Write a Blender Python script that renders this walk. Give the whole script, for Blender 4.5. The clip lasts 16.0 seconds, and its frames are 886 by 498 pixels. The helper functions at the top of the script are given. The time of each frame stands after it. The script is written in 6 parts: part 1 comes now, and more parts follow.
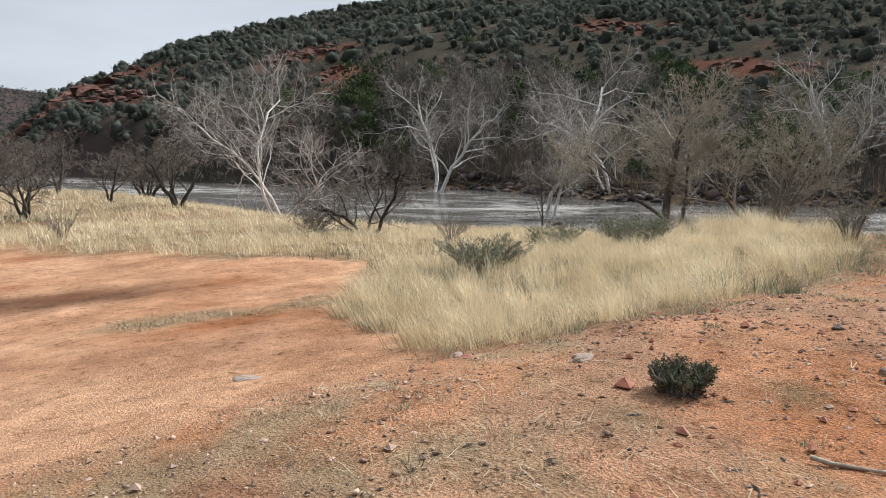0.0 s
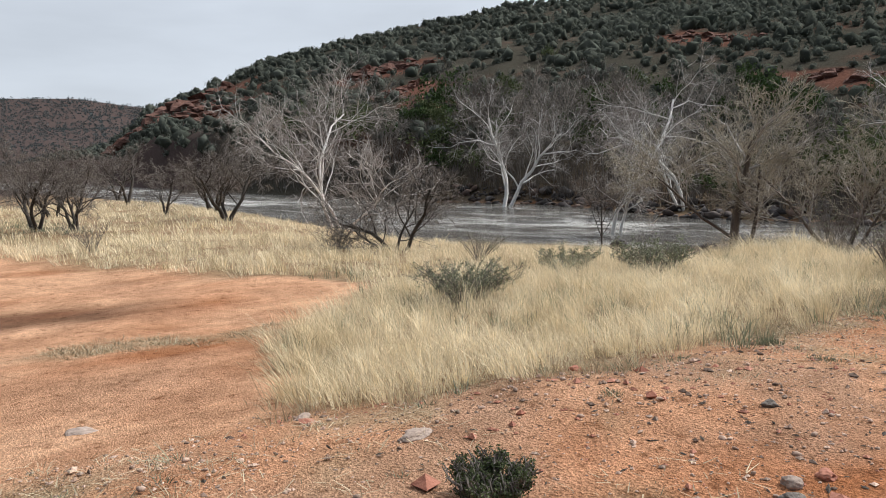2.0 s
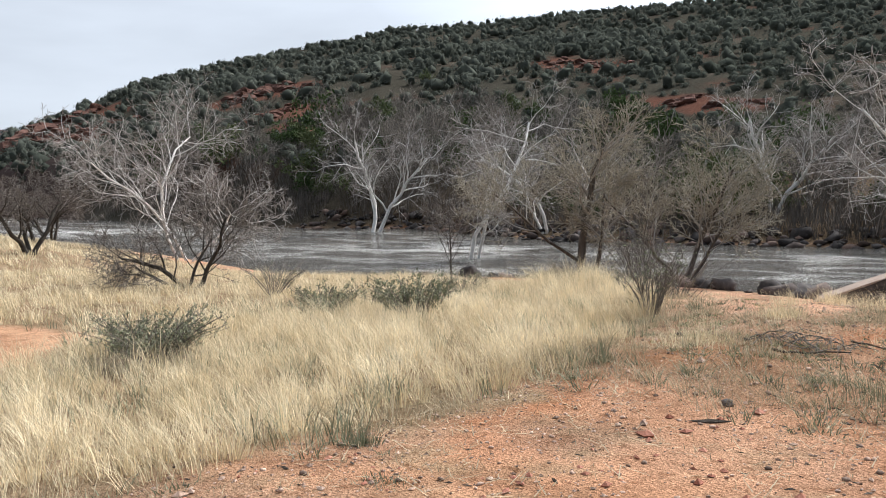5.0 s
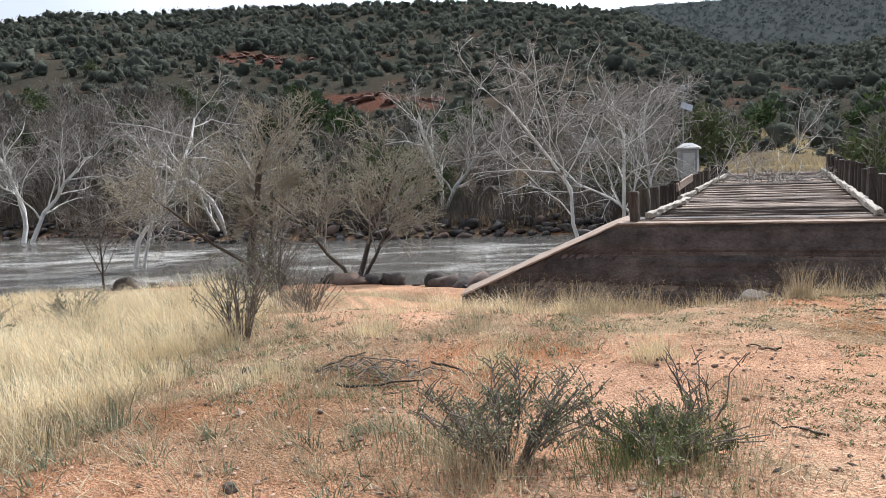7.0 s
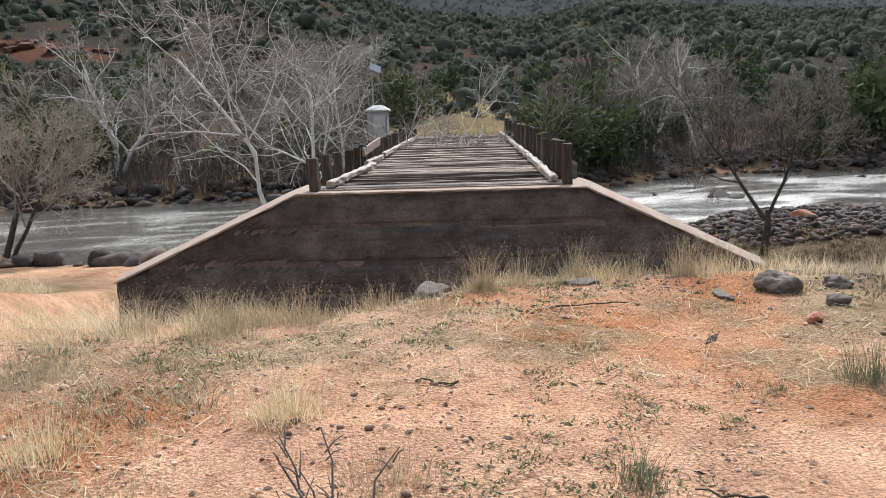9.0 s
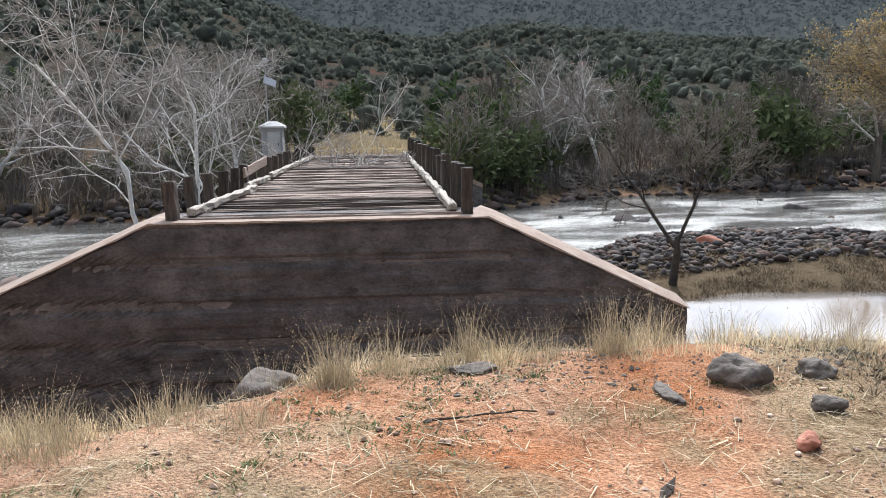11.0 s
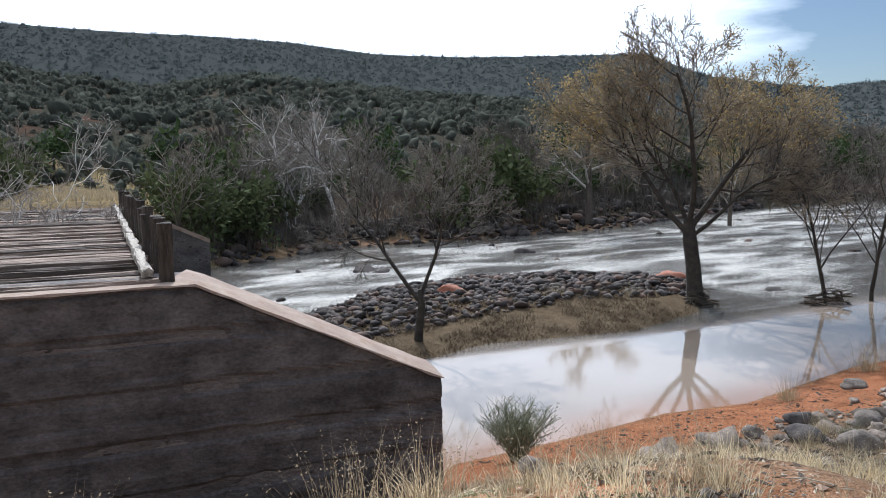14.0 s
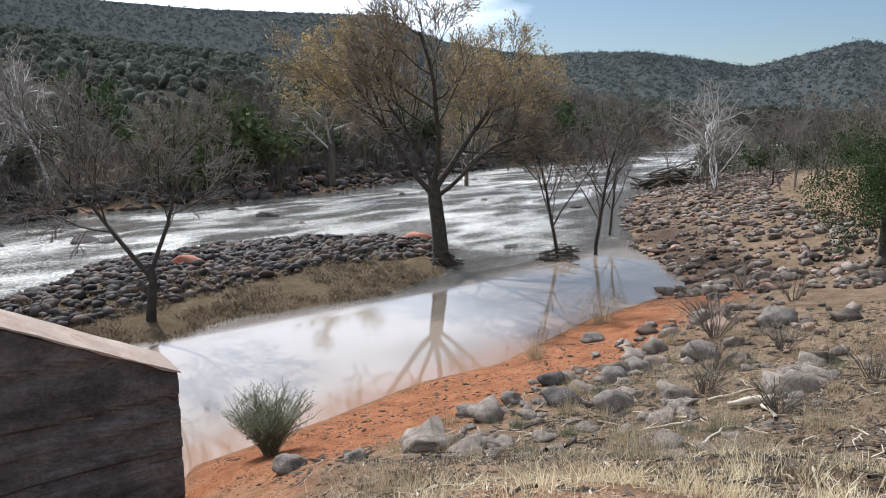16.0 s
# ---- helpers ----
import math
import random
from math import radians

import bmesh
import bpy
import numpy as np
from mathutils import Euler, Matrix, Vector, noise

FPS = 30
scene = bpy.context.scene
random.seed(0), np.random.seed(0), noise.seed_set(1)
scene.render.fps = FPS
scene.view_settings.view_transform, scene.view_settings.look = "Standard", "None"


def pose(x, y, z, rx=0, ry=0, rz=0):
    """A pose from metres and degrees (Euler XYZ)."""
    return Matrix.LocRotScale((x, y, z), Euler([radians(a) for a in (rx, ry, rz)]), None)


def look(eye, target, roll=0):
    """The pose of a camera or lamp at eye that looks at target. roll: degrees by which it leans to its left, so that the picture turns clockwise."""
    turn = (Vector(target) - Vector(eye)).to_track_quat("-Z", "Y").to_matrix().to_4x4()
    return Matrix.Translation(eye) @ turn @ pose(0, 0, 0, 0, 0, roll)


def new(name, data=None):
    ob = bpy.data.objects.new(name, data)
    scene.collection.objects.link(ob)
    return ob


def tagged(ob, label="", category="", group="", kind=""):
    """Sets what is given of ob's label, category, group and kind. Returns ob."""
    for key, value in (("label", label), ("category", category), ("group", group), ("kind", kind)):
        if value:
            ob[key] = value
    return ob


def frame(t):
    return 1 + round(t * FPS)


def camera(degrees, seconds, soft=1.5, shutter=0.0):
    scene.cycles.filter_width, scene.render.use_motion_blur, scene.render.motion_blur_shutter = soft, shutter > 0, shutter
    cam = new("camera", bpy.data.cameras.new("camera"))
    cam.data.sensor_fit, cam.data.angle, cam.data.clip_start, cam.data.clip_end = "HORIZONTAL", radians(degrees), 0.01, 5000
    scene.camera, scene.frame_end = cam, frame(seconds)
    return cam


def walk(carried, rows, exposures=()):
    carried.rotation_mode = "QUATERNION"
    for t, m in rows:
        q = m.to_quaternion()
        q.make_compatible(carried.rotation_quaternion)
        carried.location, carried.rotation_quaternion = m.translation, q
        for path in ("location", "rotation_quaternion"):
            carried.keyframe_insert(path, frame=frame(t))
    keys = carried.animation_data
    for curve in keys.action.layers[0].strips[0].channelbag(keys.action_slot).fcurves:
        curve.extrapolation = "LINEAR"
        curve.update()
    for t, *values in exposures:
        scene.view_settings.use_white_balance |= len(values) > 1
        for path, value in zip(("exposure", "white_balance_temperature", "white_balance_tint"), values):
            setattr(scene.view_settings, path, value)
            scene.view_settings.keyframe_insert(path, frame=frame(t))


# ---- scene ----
cam = camera(58.7, 16.0, soft=0.95)
PATH = [
    (0, (0.213, -23.924, 5.352), (-1.239, -22.577, 5.07), -1.6),
    (0.5, (0.292, -23.428, 5.344), (-1.2, -22.131, 5.042), -1.9),
    (1, (0.265, -22.946, 5.334), (-1.234, -21.648, 5.076), -1.3),
    (1.5, (0.335, -22.485, 5.314), (-1.213, -21.235, 5.102), -1.7),
    (2, (0.372, -22.029, 5.325), (-1.219, -20.842, 5.083), -1.5),
    (2.5, (0.393, -21.555, 5.339), (-1.192, -20.371, 5.05), -1.4),
    (3, (0.449, -21.144, 5.329), (-1.169, -19.999, 5.058), -1.1),
    (3.5, (0.547, -20.718, 5.32), (-1.077, -19.572, 5.101), 0.2),
    (3.7, (0.477, -20.478, 5.304), (-1.136, -19.314, 5.095), 0.1),
    (5.8, (0.45, -18.273, 5.25), (-0.788, -16.715, 5.049), -2.3),
    (6, (0.459, -18.074, 5.244), (-0.726, -16.475, 5.041), -2.3),
    (6.5, (0.46, -17.537, 5.256), (-0.507, -15.799, 5.05), -2.4),
    (7, (0.556, -17.015, 5.203), (-0.244, -15.196, 4.977), -2.7),
    (7.5, (0.576, -16.433, 5.187), (-0.069, -14.561, 4.905), -1.8),
    (8, (0.601, -16.011, 5.212), (0.171, -14.085, 4.888), -1.2),
    (8.5, (0.627, -15.541, 5.217), (0.33, -13.593, 4.877), -1.3),
    (9, (0.627, -15.023, 5.2), (0.547, -13.056, 4.848), -1.8),
    (9.5, (0.691, -14.544, 5.17), (0.772, -12.58, 4.801), -1.9),
    (9.7, (0.729, -14.36, 5.186), (0.827, -12.398, 4.812), -1.5),
    (11.8, (1.142, -12.334, 5.161), (1.374, -10.368, 4.881), -0.9),
    (12, (1.172, -12.198, 5.153), (1.439, -10.236, 4.871), -0.9),
    (12.5, (1.306, -11.804, 5.163), (1.651, -9.855, 4.876), 0.3),
    (13, (1.425, -11.468, 5.068), (1.986, -9.56, 4.864), -0.2),
    (13.5, (1.555, -11.083, 5.067), (2.298, -9.233, 4.906), -1.7),
    (14, (1.728, -10.699, 5.062), (2.514, -8.87, 4.866), -1.1),
    (14.5, (1.86, -10.34, 5.063), (2.847, -8.614, 4.849), -0.8),
    (15, (1.979, -10.043, 5.077), (3.179, -8.458, 4.855), -1.9),
    (15.5, (2.147, -9.794, 5.069), (3.409, -8.264, 4.808), -1.6),
    (16, (2.266, -9.603, 5.059), (3.586, -8.131, 4.755), -0.5),
]
walk(cam, [(t, look(eye, target, roll)) for t, eye, target, roll in PATH], [(0, -0.05, 6000, 9), (3.7, -0.05, 6000, 9), (6, 0.27, 5850, 9), (9.5, 0.27, 5900, 9), (12, 0.47, 5600, 9), (13, 0.40, 5600, 9), (14.2, 0.08, 5550, 9), (16, 0.28, 5700, 9)])

# ---------------- world, sun ----------------
SUN_AZ, SUN_EL = 14.0, 44.0
world = bpy.data.worlds.new("world")
scene.world = world
world.use_nodes = True
wn = world.node_tree
wn.nodes.clear()


def wnode(kind, **inputs):
    n = wn.nodes.new(kind)
    for k, v in inputs.items():
        n.inputs[k].default_value = v
    return n


w_out = wnode("ShaderNodeOutputWorld")
w_bg = wnode("ShaderNodeBackground", Strength=0.066)
w_sky = wnode("ShaderNodeTexSky")
w_sky.sky_type, w_sky.sun_disc = "NISHITA", False
w_sky.sun_elevation, w_sky.sun_rotation = radians(SUN_EL), radians(SUN_AZ)
w_sky.air_density, w_sky.dust_density = 1.0, 0.6
w_co = wnode("ShaderNodeTexCoord")
w_map = wnode("ShaderNodeMapping")
w_map.inputs["Scale"].default_value = (1.0, 1.0, 4.5)
w_noise = wnode("ShaderNodeTexNoise", Scale=1.6, Detail=7.0, Roughness=0.55)
w_dot = wnode("ShaderNodeVectorMath")
w_dot.operation = "DOT_PRODUCT"
w_dot.inputs[1].default_value = (-1.15, 0.60, 0.95)
w_sum = wnode("ShaderNodeMath")
w_sum.operation = "MULTIPLY_ADD"
w_sum.inputs[1].default_value = 0.30
w_ramp = wnode("ShaderNodeMapRange")
w_ramp.inputs["From Min"].default_value, w_ramp.inputs["From Max"].default_value = 0.42, 0.60
w_mix = wnode("ShaderNodeMix")
w_mix.data_type = "RGBA"
w_fac = wnode("ShaderNodeMath")
w_fac.operation = "MULTIPLY"
w_fac.inputs[1].default_value = 0.88
w_tint = wnode("ShaderNodeTexNoise", Scale=3.0, Detail=5.0)
w_tmap = wnode("ShaderNodeMapRange")
w_tmap.inputs["To Min"].default_value, w_tmap.inputs["To Max"].default_value = 9.0, 15.0
w_cloud = wnode("ShaderNodeVectorMath")
w_cloud.operation = "SCALE"
w_cloud.inputs[0].default_value = (0.95, 0.97, 1.0)
L = wn.links.new
L(w_co.outputs["Generated"], w_map.inputs["Vector"])
L(w_map.outputs[0], w_noise.inputs["Vector"])
L(w_map.outputs[0], w_tint.inputs["Vector"])
L(w_co.outputs["Generated"], w_dot.inputs[0])
L(w_dot.outputs["Value"], w_sum.inputs[0])
L(w_noise.outputs["Fac"], w_sum.inputs[2])
L(w_sum.outputs[0], w_ramp.inputs["Value"])
L(w_ramp.outputs[0], w_fac.inputs[0])
L(w_fac.outputs[0], w_mix.inputs["Factor"])
L(w_sky.outputs[0], w_mix.inputs["A"])
L(w_tint.outputs["Fac"], w_tmap.inputs["Value"])
w_near = wnode("ShaderNodeVectorMath")
w_near.operation = "DOT_PRODUCT"
w_near.inputs[1].default_value = (math.sin(radians(SUN_AZ)) * math.cos(radians(SUN_EL)), math.cos(radians(SUN_AZ)) * math.cos(radians(SUN_EL)), math.sin(radians(SUN_EL)))
w_glare = wnode("ShaderNodeMapRange")
w_glare.inputs["From Min"].default_value, w_glare.inputs["From Max"].default_value = 0.45, 0.95
w_glare.inputs["To Min"].default_value, w_glare.inputs["To Max"].default_value = 1.0, 3.0
w_scale = wnode("ShaderNodeMath")
w_scale.operation = "MULTIPLY"
L(w_co.outputs["Generated"], w_near.inputs[0])
L(w_near.outputs["Value"], w_glare.inputs["Value"])
L(w_tmap.outputs[0], w_scale.inputs[0])
L(w_glare.outputs[0], w_scale.inputs[1])
L(w_scale.outputs[0], w_cloud.inputs["Scale"])
L(w_cloud.outputs[0], w_mix.inputs["B"])
L(w_mix.outputs["Result"], w_bg.inputs["Color"])
L(w_bg.outputs[0], w_out.inputs["Surface"])

sun = new("sun", bpy.data.lights.new("sun", "SUN"))
sun.data.energy, sun.data.angle, sun.data.color = 4.9, radians(0.6), (1.0, 0.95, 0.88)
sa, se = radians(SUN_AZ), radians(SUN_EL)
SUN_DIR = Vector((math.sin(sa) * math.cos(se), math.cos(sa) * math.cos(se), math.sin(se)))
sun.matrix_world = look(SUN_DIR * 100, (0, 0, 0))


# ---------------- materials ----------------
def material(name, dark, light, scale=6.0, rough=0.85, bump=0.4, fine=60.0, spec=0.3, stretch=(1, 1, 1), spots=None, spot_scale=3.0, spot_at=(0.55, 0.7),
             attribute="", per="", vary=0.25, metal=0.0, trans=0.0, dist=0.02, spreadv=0.35, tint=None):
    """Two scales of colour noise, fine relief, optional spots, an attribute to multiply in, and variation per object or island."""
    m = bpy.data.materials.new(name)
    m.use_nodes = True
    nt = m.node_tree
    nt.nodes.clear()

    def node(kind, **inputs):
        n = nt.nodes.new(kind)
        for k, v in inputs.items():
            n.inputs[k].default_value = v
        return n

    def rgb(a, b, fac, mode="MIX"):
        n = node("ShaderNodeMix")
        n.data_type, n.blend_type = "RGBA", mode
        for sock, v in (("A", a), ("B", b), ("Factor", fac)):
            if isinstance(v, bpy.types.NodeSocket):
                nt.links.new(v, n.inputs[sock])
            elif sock == "Factor":
                n.inputs[sock].default_value = v
            else:
                n.inputs[sock].default_value = (*v, 1)
        return n.outputs["Result"]

    def ranged(v, a, b, c=0.0, d=1.0):
        n = node("ShaderNodeMapRange")
        n.inputs["From Min"].default_value, n.inputs["From Max"].default_value = a, b
        n.inputs["To Min"].default_value, n.inputs["To Max"].default_value = c, d
        nt.links.new(v, n.inputs["Value"])
        return n.outputs[0]

    co = node("ShaderNodeTexCoord")
    mp = node("ShaderNodeMapping")
    mp.inputs["Scale"].default_value = stretch
    nt.links.new(co.outputs["Object"], mp.inputs["Vector"])
    big = node("ShaderNodeTexNoise", Scale=scale, Detail=6.0, Roughness=0.6)
    small = node("ShaderNodeTexNoise", Scale=fine, Detail=4.0, Roughness=0.6)
    for n in (big, small):
        nt.links.new(mp.outputs[0], n.inputs["Vector"])
    colour = rgb(dark, light, ranged(big.outputs["Fac"], 0.3, 0.7))
    colour = rgb(colour, (0.5, 0.5, 0.5), 0.0) if not attribute else colour
    if attribute:
        at = node("ShaderNodeAttribute")
        at.attribute_name = attribute
        colour = rgb(at.outputs["Color"], colour, 1.0, "MULTIPLY")
    if spots:
        sp = node("ShaderNodeTexNoise", Scale=spot_scale, Detail=5.0, Roughness=0.65)
        nt.links.new(mp.outputs[0], sp.inputs["Vector"])
        colour = rgb(colour, rgb(colour, spots, 1.0, "MULTIPLY") if attribute else spots, ranged(sp.outputs["Fac"], *spot_at))
    grain = ranged(small.outputs["Fac"], 0.25, 0.75, 1 - vary, 1 + vary)
    hsv = node("ShaderNodeHueSaturation")
    nt.links.new(colour, hsv.inputs["Color"])
    if per:
        src = node("ShaderNodeObjectInfo").outputs["Random"] if per == "object" else node("ShaderNodeNewGeometry").outputs["Random Per Island"]
        mul = node("ShaderNodeMath")
        mul.operation = "MULTIPLY"
        nt.links.new(grain, mul.inputs[0])
        nt.links.new(ranged(src, 0, 1, 1 - spreadv, 1 + spreadv), mul.inputs[1])
        grain = mul.outputs[0]
        if tint:
            shift = node("ShaderNodeMath")
            shift.operation = "MULTIPLY"
            shift.inputs[1].default_value = 7.31
            wrap = node("ShaderNodeMath")
            wrap.operation = "FRACT"
            nt.links.new(src, shift.inputs[0])
            nt.links.new(shift.outputs[0], wrap.inputs[0])
            nt.links.new(rgb(colour, tint, ranged(wrap.outputs[0], 0.55, 1.0, 0.0, 0.85)), hsv.inputs["Color"])
    nt.links.new(grain, hsv.inputs["Value"])
    bs = node("ShaderNodeBsdfPrincipled", Roughness=rough, Metallic=metal)
    bs.inputs["Specular IOR Level"].default_value = spec
    nt.links.new(hsv.outputs["Color"], bs.inputs["Base Color"])
    bp = node("ShaderNodeBump", Strength=bump, Distance=dist)
    both = node("ShaderNodeMath")
    both.operation = "ADD"
    nt.links.new(big.outputs["Fac"], both.inputs[0])
    nt.links.new(small.outputs["Fac"], both.inputs[1])
    nt.links.new(both.outputs[0], bp.inputs["Height"])
    nt.links.new(bp.outputs[0], bs.inputs["Normal"])
    out = node("ShaderNodeOutputMaterial")
    if trans:
        tr = node("ShaderNodeBsdfTranslucent")
        nt.links.new(hsv.outputs["Color"], tr.inputs["Color"])
        mx = node("ShaderNodeMixShader", Fac=trans)
        nt.links.new(bs.outputs[0], mx.inputs[1])
        nt.links.new(tr.outputs[0], mx.inputs[2])
        nt.links.new(mx.outputs[0], out.inputs["Surface"])
    else:
        nt.links.new(bs.outputs[0], out.inputs["Surface"])
    return m


M_SOIL = material("soil", (0.64, 0.605, 0.58), (1.04, 1.03, 1.02), 2.3, 1.0, 1.0, 55.0, 0.0, attribute="soil", spots=(0.55, 0.49, 0.45), spot_scale=9.0, spot_at=(0.55, 0.68), vary=0.55, dist=0.055)
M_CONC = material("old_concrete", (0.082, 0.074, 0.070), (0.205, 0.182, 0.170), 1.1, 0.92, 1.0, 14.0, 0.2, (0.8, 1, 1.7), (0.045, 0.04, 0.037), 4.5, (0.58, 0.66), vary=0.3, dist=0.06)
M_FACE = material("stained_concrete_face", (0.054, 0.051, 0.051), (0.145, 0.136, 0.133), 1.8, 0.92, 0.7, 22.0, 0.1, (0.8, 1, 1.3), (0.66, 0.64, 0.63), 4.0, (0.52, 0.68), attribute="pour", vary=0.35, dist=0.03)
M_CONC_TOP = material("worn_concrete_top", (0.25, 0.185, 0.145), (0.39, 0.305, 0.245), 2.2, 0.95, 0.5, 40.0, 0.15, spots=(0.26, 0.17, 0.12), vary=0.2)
M_PLANK = material("weathered_planks", (0.075, 0.053, 0.042), (0.33, 0.25, 0.195), 3.0, 0.85, 0.8, 30.0, 0.25, (0.35, 6, 6), (0.06, 0.05, 0.042), 2.5, (0.58, 0.72), per="object", vary=0.35, spreadv=0.6)
M_POST = material("dark_old_timber", (0.035, 0.028, 0.023), (0.12, 0.095, 0.075), 5.0, 0.85, 0.8, 40.0, 0.25, (4, 4, 0.5), per="object", vary=0.3)
M_KERB = material("bleached_timber", (0.22, 0.18, 0.145), (0.58, 0.52, 0.44), 3.0, 0.85, 0.8, 30.0, 0.2, (5, 0.5, 5), (0.12, 0.09, 0.07), 3.0, (0.58, 0.68), vary=0.3)
M_SYC = material("sycamore_bark", (0.58, 0.55, 0.50), (0.82, 0.79, 0.74), 1.6, 0.8, 0.3, 20.0, 0.25, spots=(0.20, 0.16, 0.12), spot_scale=1.4, spot_at=(0.60, 0.70), vary=0.15)
M_SYCTWIG = material("sycamore_twigs", (0.20, 0.172, 0.150), (0.38, 0.345, 0.31), 2.0, 0.85, 0.2, 20.0, vary=0.15)
M_COT = material("cottonwood_bark", (0.055, 0.044, 0.036), (0.15, 0.125, 0.10), 3.0, 0.9, 0.9, 18.0, stretch=(3, 3, 0.6), vary=0.25)
M_COTLIMB = material("cottonwood_limbs", (0.22, 0.20, 0.175), (0.44, 0.41, 0.37), 1.5, 0.85, 0.4, 20.0, vary=0.2)
M_COTTWIG = material("cottonwood_twigs", (0.22, 0.192, 0.145), (0.40, 0.352, 0.262), 2.0, 0.85, 0.2, 20.0, vary=0.2)
M_OLDTWIG = material("old_cottonwood_twigs", (0.15, 0.12, 0.085), (0.30, 0.24, 0.165), 2.0, 0.85, 0.2, 20.0, vary=0.2)
M_MESQ = material("mesquite_bark", (0.03, 0.025, 0.02), (0.085, 0.07, 0.055), 4.0, 0.9, 0.8, 24.0, vary=0.25)
M_MESQTWIG = material("mesquite_twigs", (0.11, 0.09, 0.075), (0.21, 0.18, 0.15), 2.0, 0.9, 0.2, 20.0, vary=0.2)
M_THICKET = material("thicket_twigs", (0.10, 0.085, 0.07), (0.22, 0.19, 0.16), 0.7, 0.9, 0.2, 20.0, per="object", vary=0.2)
M_GOLD = material("golden_leaves", (0.28, 0.19, 0.065), (0.46, 0.34, 0.14), 2.0, 0.7, 0.1, 30.0, per="island", vary=0.2, trans=0.35)
M_LEAF = material("dark_green_leaves", (0.025, 0.045, 0.016), (0.075, 0.10, 0.04), 1.2, 0.95, 0.1, 30.0, 0.05, per="island", vary=0.25, trans=0.15)
M_LEAF2 = material("olive_leaves", (0.05, 0.065, 0.028), (0.12, 0.135, 0.065), 1.2, 0.95, 0.1, 30.0, 0.05, per="island", vary=0.25, trans=0.15)
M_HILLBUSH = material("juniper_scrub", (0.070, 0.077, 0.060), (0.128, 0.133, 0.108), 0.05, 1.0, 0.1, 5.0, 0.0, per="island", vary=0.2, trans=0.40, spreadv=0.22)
# far scrub: the haze of distance is mixed into its blue-grey colour
M_FARBUSH = material("haze_tinted_scrub", (0.050, 0.060, 0.060), (0.085, 0.097, 0.096), 0.02, 1.0, 0.1, 1.0, 0.0, per="island", vary=0.15, trans=0.40, spreadv=0.2)
M_STRAW = material("dry_grass", (0.55, 0.43, 0.245), (0.90, 0.78, 0.545), 0.9, 0.75, 0.1, 12.0, per="island", vary=0.12, trans=0.25, spreadv=0.28)
M_TUFT = material("dead_tuft_grass", (0.31, 0.245, 0.15), (0.56, 0.46, 0.30), 2.0, 0.8, 0.1, 12.0, per="island", vary=0.15, trans=0.2)
M_GREEN = material("fresh_green_grass", (0.085, 0.105, 0.035), (0.18, 0.20, 0.08), 2.0, 0.7, 0.1, 12.0, per="island", vary=0.15, trans=0.25)
M_SAGE = material("grey_green_shrub", (0.13, 0.14, 0.08), (0.27, 0.275, 0.175), 2.0, 0.8, 0.1, 12.0, per="island", vary=0.2, trans=0.15)
M_GRAVEL = material("pale_gravel", (0.24, 0.15, 0.105), (0.50, 0.36, 0.27), 30.0, 0.9, 0.3, 90.0, 0.2, per="island", vary=0.2, spreadv=0.6)
M_STONE = material("river_stone", (0.082, 0.067, 0.055), (0.23, 0.19, 0.157), 2.2, 0.95, 0.9, 26.0, 0.03, spots=(0.27, 0.225, 0.185), spot_scale=1.8, spot_at=(0.6, 0.75), per="island", vary=0.25, spreadv=0.55, tint=(0.21, 0.125, 0.09))
M_DARKSTONE = material("dark_wet_cobble", (0.035, 0.032, 0.031), (0.125, 0.108, 0.098), 2.0, 0.8, 0.8, 26.0, 0.06, per="island", vary=0.2, spreadv=0.6, tint=(0.13, 0.085, 0.065))
M_OUTCROP = material("red_cliff_rock", (0.08, 0.04, 0.03), (0.19, 0.10, 0.074), 0.25, 0.9, 1.0, 2.5, 0.1, (1, 1, 3), (0.06, 0.035, 0.028), 0.5, (0.55, 0.68), vary=0.3, dist=0.3)
M_MAT = material("brown_flood_mat", (0.115, 0.083, 0.05), (0.27, 0.205, 0.13), 1.5, 0.9, 0.2, 12.0, per="island", vary=0.2)
M_PANEL = material("dark_solar_glass", (0.30, 0.31, 0.33), (0.42, 0.43, 0.45), 3.0, 0.25, 0.0, 20.0, 0.6, vary=0.05)
M_BOULDER = material("grey_boulder", (0.082, 0.068, 0.057), (0.215, 0.178, 0.148), 3.5, 0.88, 0.8, 30.0, 0.2, spots=(0.09, 0.08, 0.075), spot_scale=5.0, spot_at=(0.56, 0.68), vary=0.25)
M_REDSTONE = material("red_sandstone", (0.28, 0.10, 0.06), (0.42, 0.19, 0.12), 3.0, 0.85, 0.5, 30.0, vary=0.2)
M_DRIFT = material("bleached_driftwood", (0.30, 0.24, 0.17), (0.56, 0.48, 0.37), 4.0, 0.85, 0.5, 40.0, vary=0.25)
M_DEBRIS = material("dark_flood_debris", (0.035, 0.026, 0.02), (0.11, 0.085, 0.06), 4.0, 0.9, 0.8, 40.0, vary=0.3)
M_SHEET = material("dull_grey_sheet", (0.27, 0.265, 0.25), (0.38, 0.37, 0.355), 3.0, 0.7, 0.1, 20.0, 0.3, vary=0.08)
M_METAL = material("grey_galvanised_sheet", (0.40, 0.39, 0.37), (0.52, 0.51, 0.48), 3.0, 0.75, 0.1, 20.0, 0.3, vary=0.1)


